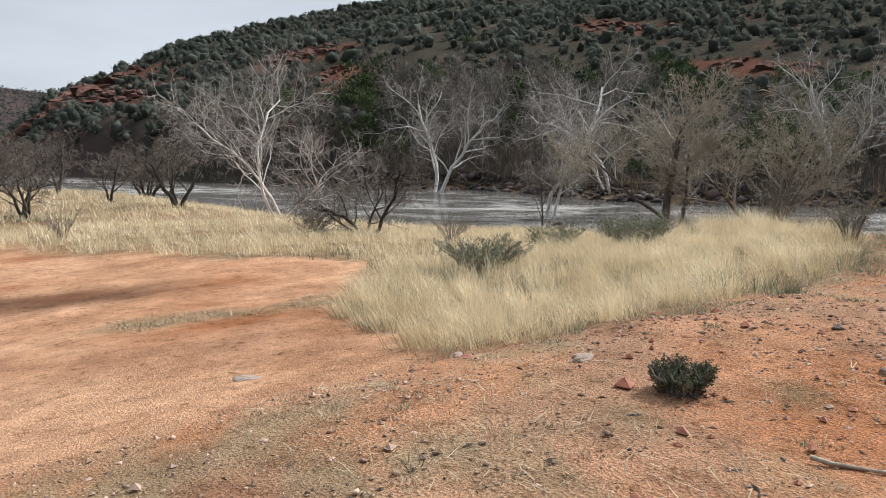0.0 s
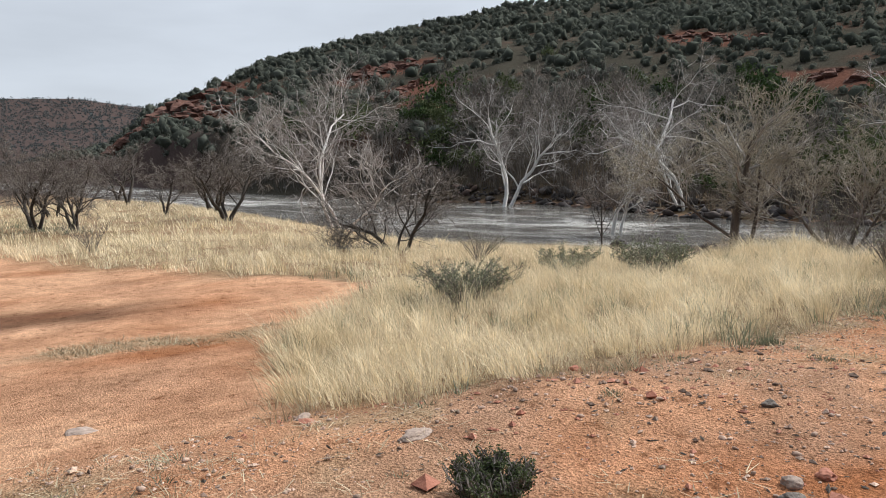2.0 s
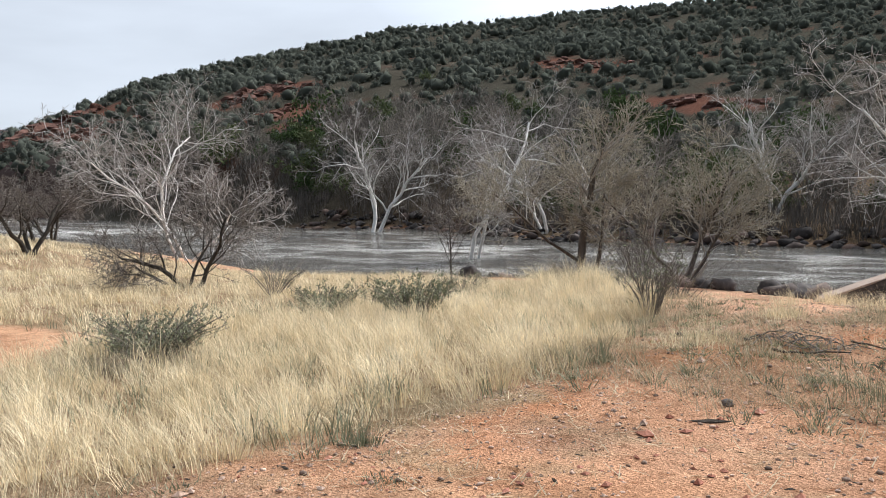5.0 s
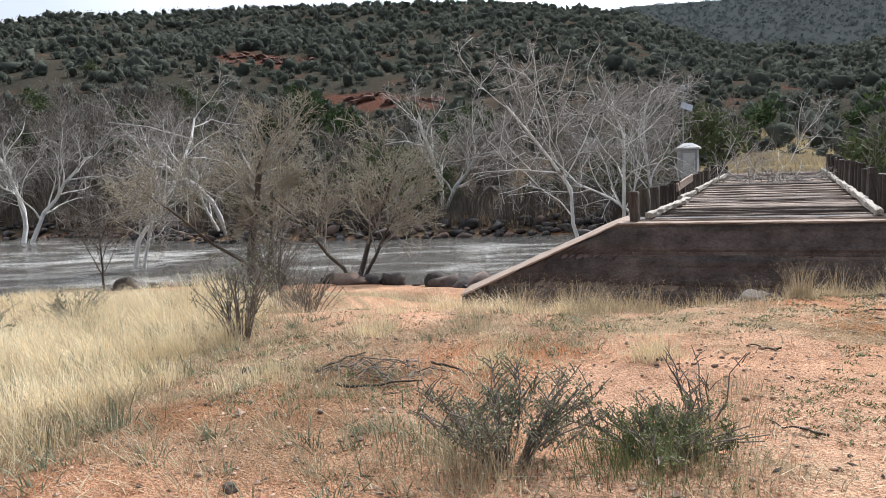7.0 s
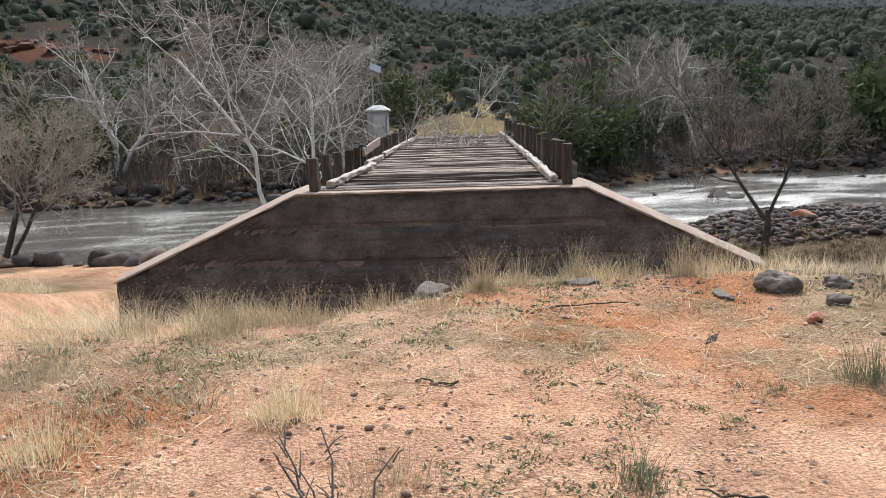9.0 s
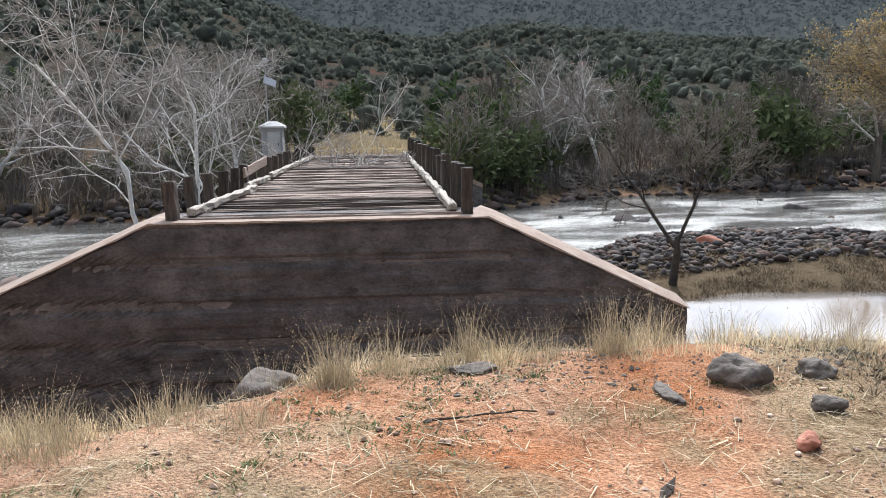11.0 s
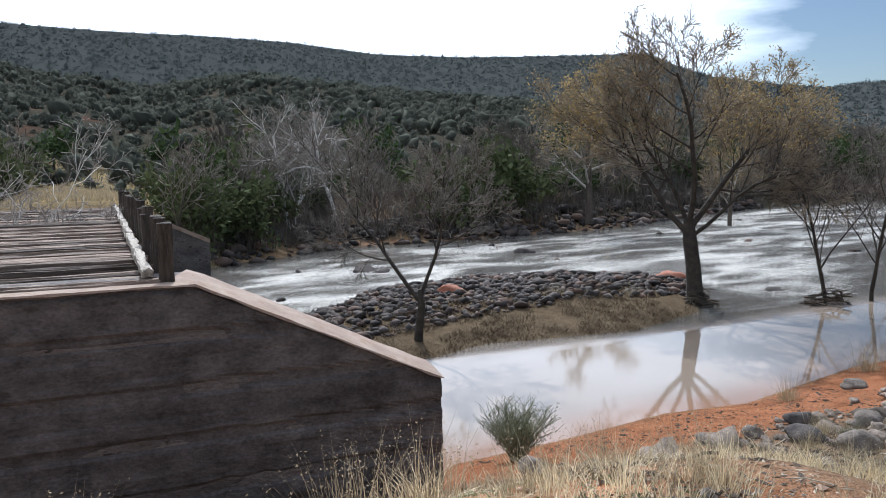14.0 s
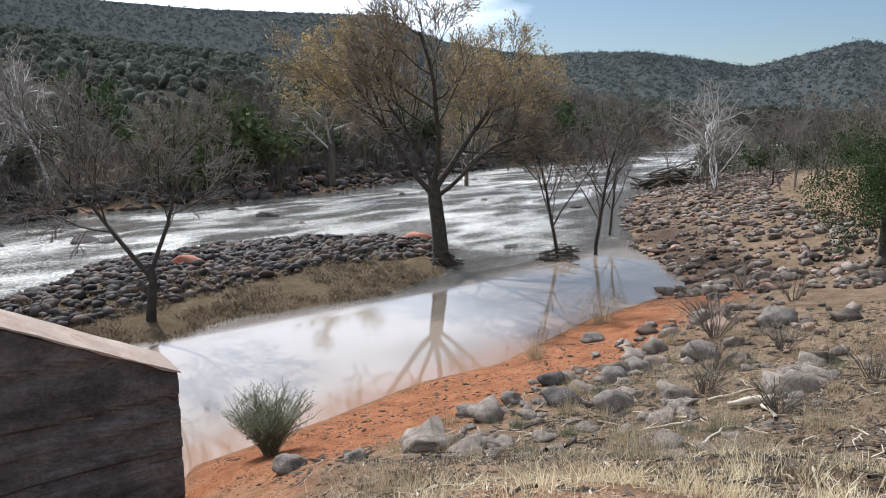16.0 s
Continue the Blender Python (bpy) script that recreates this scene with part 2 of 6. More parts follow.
def water_material():
    m = bpy.data.materials.new("muddy_water")
    m.use_nodes = True
    nt = m.node_tree
    bs = nt.nodes["Principled BSDF"]
    bs.inputs["IOR"].default_value = 1.33
    bs.inputs["Specular IOR Level"].default_value = 0.5

    def node(kind, **inputs):
        n = nt.nodes.new(kind)
        for k, v in inputs.items():
            n.inputs[k].default_value = v
        return n

    at = node("ShaderNodeAttribute")
    at.attribute_name = "flow"
    sep = node("ShaderNodeSeparateColor")
    nt.links.new(at.outputs["Color"], sep.inputs[0])
    co = node("ShaderNodeTexCoord")
    mp = node("ShaderNodeMapping")
    mp.inputs["Scale"].default_value = (0.45, 1.3, 1)
    mp.inputs["Rotation"].default_value = (0, 0, radians(-14))
    nt.links.new(co.outputs["Object"], mp.inputs["Vector"])
    chop = node("ShaderNodeTexNoise", Scale=4.2, Detail=7.0, Roughness=0.62)
    wave = node("ShaderNodeTexNoise", Scale=0.9, Detail=5.0, Roughness=0.6)
    calm = node("ShaderNodeTexNoise", Scale=3.0, Detail=2.0)
    for n in (chop, wave):
        nt.links.new(mp.outputs[0], n.inputs["Vector"])
    nt.links.new(co.outputs["Object"], calm.inputs["Vector"])
    # white where the flow breaks, plus flecks painted in for sun glitter
    fo = node("ShaderNodeMath")
    fo.operation = "MULTIPLY_ADD"
    fo.inputs[1].default_value = 0.35
    nt.links.new(chop.outputs["Fac"], fo.inputs[0])
    nt.links.new(sep.outputs[1], fo.inputs[2])
    fine = node("ShaderNodeTexNoise", Scale=20.0, Detail=4.0, Roughness=0.7)
    nt.links.new(mp.outputs[0], fine.inputs["Vector"])
    ff = node("ShaderNodeMath")
    ff.operation = "MULTIPLY_ADD"
    ff.inputs[1].default_value = 2.1
    nt.links.new(fine.outputs["Fac"], ff.inputs[0])
    nt.links.new(fo.outputs[0], ff.inputs[2])
    fr = node("ShaderNodeMapRange")
    fr.inputs["From Min"].default_value, fr.inputs["From Max"].default_value = 1.56, 1.76
    moving = node("ShaderNodeMath")
    moving.operation = "MULTIPLY"
    nt.links.new(ff.outputs[0], moving.inputs[0])
    nt.links.new(sep.outputs[0], moving.inputs[1])
    nt.links.new(moving.outputs[0], fr.inputs["Value"])
    base = node("ShaderNodeMix")
    base.data_type = "RGBA"
    base.inputs["A"].default_value = (0.225, 0.178, 0.138, 1)
    base.inputs["B"].default_value = (0.13, 0.115, 0.095, 1)
    nt.links.new(sep.outputs[0], base.inputs["Factor"])
    mud = node("ShaderNodeMix")
    mud.data_type = "RGBA"
    mud.inputs["B"].default_value = (0.24, 0.14, 0.09, 1)
    nt.links.new(sep.outputs[2], mud.inputs["Factor"])
    nt.links.new(base.outputs["Result"], mud.inputs["A"])
    foam_glitter = node("ShaderNodeMix")
    foam_glitter.data_type = "RGBA"
    foam_glitter.inputs["B"].default_value = (0.72, 0.68, 0.61, 1)
    nt.links.new(fr.outputs[0], foam_glitter.inputs["Factor"])
    nt.links.new(mud.outputs["Result"], foam_glitter.inputs["A"])
    nt.links.new(foam_glitter.outputs["Result"], bs.inputs["Base Color"])
    rg = node("ShaderNodeMapRange")
    rg.inputs["To Min"].default_value, rg.inputs["To Max"].default_value = 0.03, 0.6
    nt.links.new(fr.outputs[0], rg.inputs["Value"])
    nt.links.new(rg.outputs[0], bs.inputs["Roughness"])
    hs = node("ShaderNodeMath")
    hs.operation = "MULTIPLY_ADD"
    hs.inputs[1].default_value = 1.1
    nt.links.new(wave.outputs["Fac"], hs.inputs[0])
    nt.links.new(chop.outputs["Fac"], hs.inputs[2])
    hm = node("ShaderNodeMath")
    hm.operation = "MULTIPLY"
    nt.links.new(hs.outputs[0], hm.inputs[0])
    nt.links.new(sep.outputs[0], hm.inputs[1])
    hc = node("ShaderNodeMath")
    hc.operation = "MULTIPLY_ADD"
    hc.inputs[1].default_value = 0.003
    nt.links.new(calm.outputs["Fac"], hc.inputs[0])
    nt.links.new(hm.outputs[0], hc.inputs[2])
    hf = node("ShaderNodeMath")
    hf.operation = "MULTIPLY_ADD"
    hf.inputs[1].default_value = 0.45
    nt.links.new(fine.outputs["Fac"], hf.inputs[0])
    nt.links.new(chop.outputs["Fac"], hf.inputs[2])
    nt.links.new(hf.outputs[0], hs.inputs[2])
    bp = node("ShaderNodeBump", Strength=1.0, Distance=0.24)
    nt.links.new(hc.outputs[0], bp.inputs["Height"])
    nt.links.new(bp.outputs[0], bs.inputs["Normal"])
    return m


M_WATER = water_material()


# ---------------- small tools ----------------
def lattice(ix, iy, seed):
    v = np.sin(ix * 127.1 + iy * 311.7 + seed * 74.7) * 43758.5453
    return v - np.floor(v)


def vnoise(x, y, seed=0):
    ix, iy = np.floor(x), np.floor(y)
    fx, fy = x - ix, y - iy
    fx, fy = fx * fx * (3 - 2 * fx), fy * fy * (3 - 2 * fy)
    a, b = lattice(ix, iy, seed), lattice(ix + 1, iy, seed)
    c, d = lattice(ix, iy + 1, seed), lattice(ix + 1, iy + 1, seed)
    return (a + (b - a) * fx) * (1 - fy) + (c + (d - c) * fx) * fy


def fbm(x, y, seed=0, octaves=4):
    total, amp = 0.0, 0.5
    for k in range(octaves):
        total = total + amp * vnoise(x * 2**k, y * 2**k, seed + k * 13)
        amp *= 0.5
    return total / (1 - 0.5**octaves)


def step(a, b, v):
    s = np.clip((v - a) / (b - a), 0, 1)
    return s * s * (3 - 2 * s)


def smin(a, b, k):
    h = np.clip(0.5 + 0.5 * (b - a) / k, 0, 1)
    return b + (a - b) * h - k * h * (1 - h)


def mesh_from(name, verts, faces, mat=None, smooth=False):
    me = bpy.data.meshes.new(name)
    verts, faces = np.asarray(verts, np.float32), np.asarray(faces, np.int32)
    me.vertices.add(len(verts))
    me.vertices.foreach_set("co", verts.ravel())
    me.loops.add(faces.size)
    me.loops.foreach_set("vertex_index", faces.ravel())
    me.polygons.add(len(faces))
    me.polygons.foreach_set("loop_start", np.arange(0, faces.size, faces.shape[1], dtype=np.int32))
    me.polygons.foreach_set("use_smooth", np.full(len(faces), smooth))
    if mat:
        me.materials.append(mat)
    me.update(calc_edges=True)
    me.validate()
    return me


def part_mesh(name, me, parent, label=""):
    ob = new(name, me)
    ob.parent = parent
    if label:
        tagged(ob, label)
    return ob


def part(name, bm, mat, parent, label="", smooth=False):
    me = bpy.data.meshes.new(name)
    bm.to_mesh(me)
    bm.free()
    me.materials.append(mat)
    if smooth:
        me.polygons.foreach_set("use_smooth", np.full(len(me.polygons), True))
    return part_mesh(name, me, parent, label)


def empty(name, at, label, category, group="", kind=""):
    ob = new(name)
    ob.location = at
    return tagged(ob, label, category, group, kind)


def box_bm(sx, sy, sz, bevel=0.01, at=(0, 0, 0)):
    bm = bmesh.new()
    bmesh.ops.create_cube(bm, size=1.0, matrix=Matrix.Translation(at) @ Matrix.Diagonal((sx, sy, sz, 1)))
    if bevel:
        bmesh.ops.bevel(bm, geom=bm.edges[:], offset=bevel, segments=1, affect="EDGES")
    return bm


def rough_bar(rng, sx, sy, sz, axis, cuts, jitter, bevel=0.012):
    """A timber with worn, uneven sides along one axis, resting on z = 0."""
    bm = box_bm(sx, sy, sz, bevel, (0, 0, sz / 2))
    edges = [e for e in bm.edges if abs((e.verts[1].co - e.verts[0].co)[axis]) > 0.5 * (sx, sy, sz)[axis]]
    bmesh.ops.subdivide_edges(bm, edges=edges, cuts=cuts, use_grid_fill=True)
    for v in bm.verts:
        for k in range(3):
            v.co[k] += rng.uniform(-jitter, jitter)
    return bm


def tubes(lines, sides):
    """Tubes round polylines: a list of (points, radii). Returns vertices and quads."""
    verts, quads, base = [], [], 0
    ring = [(math.cos(2 * math.pi * k / sides), math.sin(2 * math.pi * k / sides)) for k in range(sides)]
    for pts, radii in lines:
        n = len(pts)
        axis = pts[-1] - pts[0]
        if axis.length < 1e-6:
            continue
        axis.normalize()
        u = axis.orthogonal().normalized()
        w = axis.cross(u)
        for p, r in zip(pts, radii):
            for c, s in ring:
                verts.append((p.x + r * (c * u.x + s * w.x), p.y + r * (c * u.y + s * w.y), p.z + r * (c * u.z + s * w.z)))
        for a in range(n - 1):
            for k in range(sides):
                k2 = (k + 1) % sides
                quads.append((base + a * sides + k, base + a * sides + k2, base + (a + 1) * sides + k2, base + (a + 1) * sides + k))
        base += n * sides
    return np.array(verts, np.float32).reshape(-1, 3), np.array(quads, np.int32).reshape(-1, 4)


def joined(sets):
    verts, faces, base = [], [], 0
    for v, f in sets:
        if len(v):
            verts.append(v)
            faces.append(f + base)
            base += len(v)
    return np.concatenate(verts), np.concatenate(faces)


# ---------------- the lie of the land ----------------
CX, CY = 0.5, -15.0


def near_shore(x):
    return np.interp(x, [-160, -54, -34, -28.5, -24, -17, -10.6, -7.8, -6.7, -6.2, 6.1, 7, 9.7, 12.1, 14.2, 18.6, 24, 25.5, 31, 37.7, 49, 70, 110, 220],
                     [2, 6.5, 4.6, 4.9, 11, 12.6, 12.6, 8, 2.0, 0.4, 0.4, 1.4, 1.7, 2.1, 1.9, 3.0, 3.4, 4.2, 10, 15.3, 22.6, 31, 45, 80])


def far_shore(x):
    return np.interp(x, [-160, -105, -68, -57, -46, -36, -29, -21, -11.7, -6, -3.5, 3.5, 6.5, 11.7, 17, 27, 43, 52, 73, 110, 220],
                     [24, 26, 28.5, 33, 31, 28.3, 29.7, 31.4, 33, 30, 27.8, 27.8, 34, 37.5, 41.5, 42, 45.5, 51, 61, 68, 120])


def bar_height(x, y):
    lo = np.interp(x, [2, 9, 9.7, 11.8, 16.5, 20.6, 24.5], [9.4, 9.1, 8.8, 9.6, 9.2, 10.8, 15.5])
    hi = np.interp(x, [2, 8.6, 12.2, 16.7, 21, 24.6], [13, 16.8, 21, 22.2, 21.6, 18])
    d = np.minimum(np.minimum(y - lo, hi - y), np.minimum(x - 2, 24.8 - x))
    return np.clip(d * 0.22, -0.6, 0.30 + 0.22 * step(2.0, 4.0, d))


def clearing(x, y):
    """1 on the bare red clearing, 0 off it."""
    w = 1.6 * (fbm(x * 0.35, y * 0.35, 31) - 0.5)
    edge = np.interp(x, [-60, -23.7, -11.8, -9.4, -7.5, -5.5, -3.9], [-29, -18.9, -14.4, -16.2, -18.1, -19.5, -20.4])
    return step(-0.25, 0.35, edge + w - y) * step(-3.9, -4.6, x + 0.4 * w)


def trodden(x, y):
    """1 on the band of flattened grass that crosses the clearing's edge."""
    mid = np.interp(y, [-20.6, -19.6, -18.2, -16.5, -14.6], [-10.6, -9.7, -8.9, -9.3, -11.4])
    w = 0.75 + 0.9 * (fbm(x * 0.8, y * 0.8, 141) - 0.5)
    return step(1.0, 0.5, np.abs(x - mid) / w) * step(-21, -20.2, y) * step(-14, -14.8, y) * step(0.38, 0.55, fbm(x * 1.7, y * 1.7, 143))


RED_PATCHES = ((-150, 74, 11), (-147, 79, 9), (-119, 60, 7), (-104, 55, 7), (-250, 63, 26), (-180, 51, 13), (-210, 57, 14), (-99, 114, 7), (-89, 114, 6), (-55, 83, 5), (-47, 82, 5.5))


def red_rock(x, y):
    """1 on the bare red patches of the hillside."""
    f = 0.0 * x
    for px, py, pr in RED_PATCHES:
        f = np.maximum(f, 1.35 - np.hypot(x - px, y - py) / pr)
    return step(0.1, 0.5, f + 1.1 * (fbm(x / 7, y / 7, 67) - 0.5))


def grassy(x, y):
    """1 on the straw meadow, 0 on bare ground."""
    w = 1.8 * (fbm(x * 0.5, y * 0.5, 17) - 0.5)
    right = np.interp(y, [-24, -20.6, -19, -16, -13.5, -11, -9, -6, 0], [-4.6, -4.3, -3.5, -3.2, -3.5, -4.3, -5.4, -6.6, -8])
    return step(0.6, -0.7, x - right - w * 0.9) * (1 - clearing(x, y)) * step(3.0, 7.0, near_shore(x) - y)


def hills(x, y):
    r, az = np.hypot(x - CX, y - CY), np.degrees(np.arctan2(x - CX, y - CY))
    ea = np.interp(az, [-180, -83, -77, -74.5, -72, -66.7, -60, -50, -37, -27, -20, -10, -4, 3, 10, 22, 29, 35.5, 46, 60, 90, 180],
                   [0, 0, 1.0, 3.2, 4.1, 6.4, 8.0, 9.9, 10.6, 10.8, 10.6, 9.2, 6.5, 5.6, 6.6, 5.2, 4.6, 3.5, 2.0, 1.2, 0.6, 0])
    eb = np.interp(az, [-60, -25, -10, 0, 7, 12.7, 18.7, 25, 37.6, 40, 42, 46, 49, 51, 56, 62.7, 65.5, 68.7, 71, 80, 95, 140],
                   [2, 7.5, 9.6, 9.3, 9.2, 8.9, 8.1, 7.8, 7.6, 6.5, 5.8, 5.1, 4.7, 4.9, 4.8, 3.6, 4.2, 5.0, 4.6, 3.6, 2, 0.5])
    ed = np.interp(az, [-120, -90, -84, -78, -75, -68], [2, 3.6, 4.0, 4.05, 3.6, 2.8])
    rough = fbm(x / 60, y / 60, 5, 5) - 0.5
    a = np.clip((r - 62) / 278, 0, 1)
    za = (340 * np.tan(np.radians(ea)) + 3.0) * np.where(a < 1, a**1.05, 1) * (1 + 0.25 * rough * np.sin(np.pi * np.clip(a, 0, 1)))
    gully = 4.0 * np.abs(fbm(az / 7, r / 300, 8, 3) - 0.5) * np.sin(np.pi * a)
    b = np.clip((r - 480) / 420, 0, 1)
    zb = (900 * np.tan(np.radians(eb)) + 5) * b**0.9 + 20 * rough * b * (1 - b)
    d = np.clip((r - 1000) / 800, 0, 1)
    zd = (1800 * np.tan(np.radians(ed)) + 5) * d**0.9 * step(-64, -72, az)
    return np.maximum(np.maximum(za - gully, zb), zd), a, b, rough


def land(x, y):
    x, y = np.asarray(x, float), np.asarray(y, float)
    dn, df = near_shore(x) - y, y - far_shore(x)
    top = np.interp(x, [-60, -30, -18, -10, -6, -3, 0, 3.6, 5, 6.5, 8, 14, 22, 40, 110], [2.4, 2.75, 2.8, 3.0, 3.35, 3.66, 3.70, 3.69, 3.5, 3.15, 2.85, 2.6, 2.6, 2.6, 2.6])
    top = top + 0.2 * step(-13.5, -19, y) * step(-6, -2.5, x)
    slope = np.interp(x, [-60, -33, -27, -18, -10, -7.5, -6, -0.6, 1.2, 5, 6.5, 9, 14, 25, 40, 110], [0.2, 0.2, 0.125, 0.115, 0.115, 0.24, 0.375, 0.38, 0.455, 0.445, 0.36, 0.24, 0.215, 0.2, 0.12, 0.08])
    lump = fbm(x * 0.45, y * 0.45, 3) - 0.5
    near = np.where(dn > 0, smin(dn * slope, top, 0.3), dn * 0.3) + (0.16 * lump + 0.05 * (fbm(x * 2.2, y * 2.2, 9) - 0.5)) * step(0, 2, dn)
    road = 3.70 * np.exp(-((x / 5.5) ** 4)) * step(-0.6, 0.4, df)
    rise = 0.25 * step(29.5, 31.5, y) * np.exp(-((x / 9) ** 4)) * step(0, 1, df) + 0.012 * np.clip(y - 32, 0, 40) * np.exp(-((x / 10) ** 4))
    far = np.where(df > 0, np.minimum(df * 0.28, 1.0) + 0.035 * np.clip(df - 4, 0, 60), df * 0.3) + 0.5 * lump * step(0, 3, df)
    far = np.where(road > 0.05, np.maximum(far, road + rise), far)
    h = np.maximum(np.maximum(near, far), np.maximum(bar_height(x, y) + 0.10 * lump, -0.7))
    hz, a, b, rough = hills(x, y)
    return h + hz * step(0, 10, np.where(dn > 0, dn - 40, df))


def ground_z(x, y):
    return float(land(np.array([x]), np.array([y]))[0])


def soil_colour(x, y, z):
    n1, n2, n3 = fbm(x * 0.8, y * 0.8, 41), fbm(x * 2.5, y * 2.5, 43), fbm(x * 0.15, y * 0.15, 47)
    red, pale, dust = np.array((0.46, 0.19, 0.085)), np.array((0.60, 0.315, 0.17)), np.array((0.50, 0.32, 0.205))
    litter, mud, umber = np.array((0.38, 0.295, 0.18)), np.array((0.17, 0.13, 0.085)), np.array((0.15, 0.085, 0.055))
    hill, rock, cut = np.array((0.064, 0.059, 0.046)), np.array((0.125, 0.107, 0.084)), np.array((0.135, 0.068, 0.049))
    mixc = lambda p, q, f: p + (q - p) * f[:, None]
    c = mixc(np.tile(red, (len(x), 1)), pale, step(0.35, 0.7, n1))
    c = mixc(c, dust, step(0.45, 0.75, fbm(x * 0.5, y * 0.5, 53)) * 0.7)
    c = mixc(c, np.array((0.66, 0.365, 0.215)), (0.6 + 0.25 * step(-16, -12.5, y)) * step(0.15, 0.55, n1))
    c = mixc(c, np.array((0.70, 0.44, 0.295)), step(-16.5, -13.5, y) * step(0.25, 0.55, n1 * 0.6 + 0.4 * fbm(x * 0.35, y * 0.35, 161)) * 0.75)
    c = mixc(c, np.array((0.40, 0.26, 0.175)), step(0.45, 0.66, fbm(x * 1.3, y * 1.3, 179)) * step(-4.6, -3.6, x) * step(-13.5, -15.5, y) * 0.55)
    # dry litter on the trodden ground and near the tufts
    lit = step(0.52, 0.66, n2 * 0.5 + fbm(x * 0.6, y * 0.6, 59) * 0.5) * 0.75
    c = mixc(c, litter, lit * (1 - clearing(x, y)))
    c = mixc(c, litter * 0.8, grassy(x, y) * 0.8)
    c = mixc(c, litter, step(-10.8, -9.2, y) * step(-9, -6, -y) * step(-1.5, 1.5, x) * step(0.36, 0.6, n1) * 0.75)
    weedy = step(0.36, 0.58, fbm(x * 0.7, y * 0.7, 163)) * step(-14.6, -13.6, y) * step(-9.6, -10.8, y) * step(-0.6, -1.8, x) * step(-5.5, -4.0, x)
    c = mixc(c, np.array((0.25, 0.185, 0.115)), weedy * 0.5)
    # dark brown elongated patch on the clearing
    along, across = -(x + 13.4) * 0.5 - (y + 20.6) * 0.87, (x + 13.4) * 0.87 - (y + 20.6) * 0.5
    dark_patch = step(0, 0.8, 1.2 - np.hypot(along / 3.6, (across - 0.10 * along) / 1.15) + 0.9 * (n1 - 0.5) + 0.4 * (n2 - 0.5))
    c = mixc(c, umber, dark_patch * 0.85)
    c = mixc(c, np.array((0.78, 0.47, 0.285)), clearing(x, y) * (1 - dark_patch) * step(0.30, 0.56, fbm(x * 0.45, y * 0.45, 149)) * 0.85)
    # lighter wheel-worn streaks and damp blotches on the clearing
    blot = step(0.56, 0.68, fbm(x * 0.9 + 3, y * 0.9, 137)) * clearing(x, y)
    c = mixc(c, np.array((0.33, 0.135, 0.062)), blot * 0.35)
    c = mixc(c, litter * 0.85, trodden(x, y) * 0.75)
    # grey-brown patch about the meadow shrub
    c = mixc(c, np.array((0.21, 0.165, 0.12)), step(1.5, 0.7, np.hypot(x + 8.9, y + 15.4)) * 0.8)
    dn, df = near_shore(x) - y, y - far_shore(x)
    c = mixc(c, np.array((0.36, 0.15, 0.075)), step(6.5, 3.0, dn) * (dn > 0) * step(5.5, 7, x) * step(34, 20, x) * 0.9)
    c = mixc(c, np.array((0.115, 0.09, 0.07)), step(19, 25, x + 4 * (n1 - 0.5)) * step(0.0, 0.6, dn) * step(80, 60, x) * 0.9)
    c = mixc(c, np.array((0.19, 0.15, 0.108)), step(0.0, 1.4, dn - np.interp(x, [7, 12, 16, 20], [4.6, 3.9, 2.8, 2.4]) + 2.4 * (n1 - 0.5)) * step(7, 9, x) * 0.85)
    c = mixc(c, np.array((0.25, 0.18, 0.12)) * (0.55 + 0.9 * n2[:, None]), step(3.4, 5.0, x + 1.6 * (n1 - 0.5)) * step(-11, -9, y) * step(2.6, 4.0, dn) * 0.9)
    c = mixc(c, mud, step(0.5, -0.5, dn) * (df < 0))
    c = mixc(c, mud * (0.35 + 0.7 * n2[:, None]), step(-0.5, 1.0, df) * 0.95)
    c = mixc(c, np.array((0.33, 0.26, 0.14)), step(28, 33, y) * np.exp(-((x / 10) ** 4)))
    hz, a, b, rough = hills(x, y)
    hillc = mixc(mixc(np.tile(hill, (len(x), 1)), rock, step(0.62, 0.82, fbm(x / 9, y / 9, 61)) * step(0.5, 0.2, b)), cut, red_rock(x, y))
    # far ridge soil greyed and blued to stand in for aerial haze
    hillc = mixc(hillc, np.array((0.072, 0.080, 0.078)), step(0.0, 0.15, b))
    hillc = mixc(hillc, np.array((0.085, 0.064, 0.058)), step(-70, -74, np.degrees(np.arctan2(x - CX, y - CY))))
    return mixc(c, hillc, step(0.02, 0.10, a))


def build_ground():
    az = np.concatenate([np.arange(-92, 84, 0.66), np.arange(84, 268, 4.0)])
    r = [0.05]
    while r[-1] < 2600:
        r.append(r[-1] + max(0.12, 0.013 * r[-1]))
    r = np.array(r)
    R, A = np.meshgrid(r, np.radians(az), indexing="ij")
    x, y = (CX + R * np.sin(A)).ravel(), (CY + R * np.cos(A)).ravel()
    z = land(x, y)
    nr, na = len(r), len(az)
    i, j = np.meshgrid(np.arange(nr - 1), np.arange(na), indexing="ij")
    j2 = (j + 1) % na
    faces = np.stack([i * na + j, (i + 1) * na + j, (i + 1) * na + j2, i * na + j2], -1).reshape(-1, 4)[:, ::-1]
    me = mesh_from("ground", np.stack([x, y, z], 1), faces, M_SOIL, True)
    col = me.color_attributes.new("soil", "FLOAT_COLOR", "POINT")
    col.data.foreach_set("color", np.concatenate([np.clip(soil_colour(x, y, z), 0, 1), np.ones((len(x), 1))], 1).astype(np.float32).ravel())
    return tagged(new("ground", me), "red sandy river bank rising to scrub-covered hills", "ground", kind="structure")


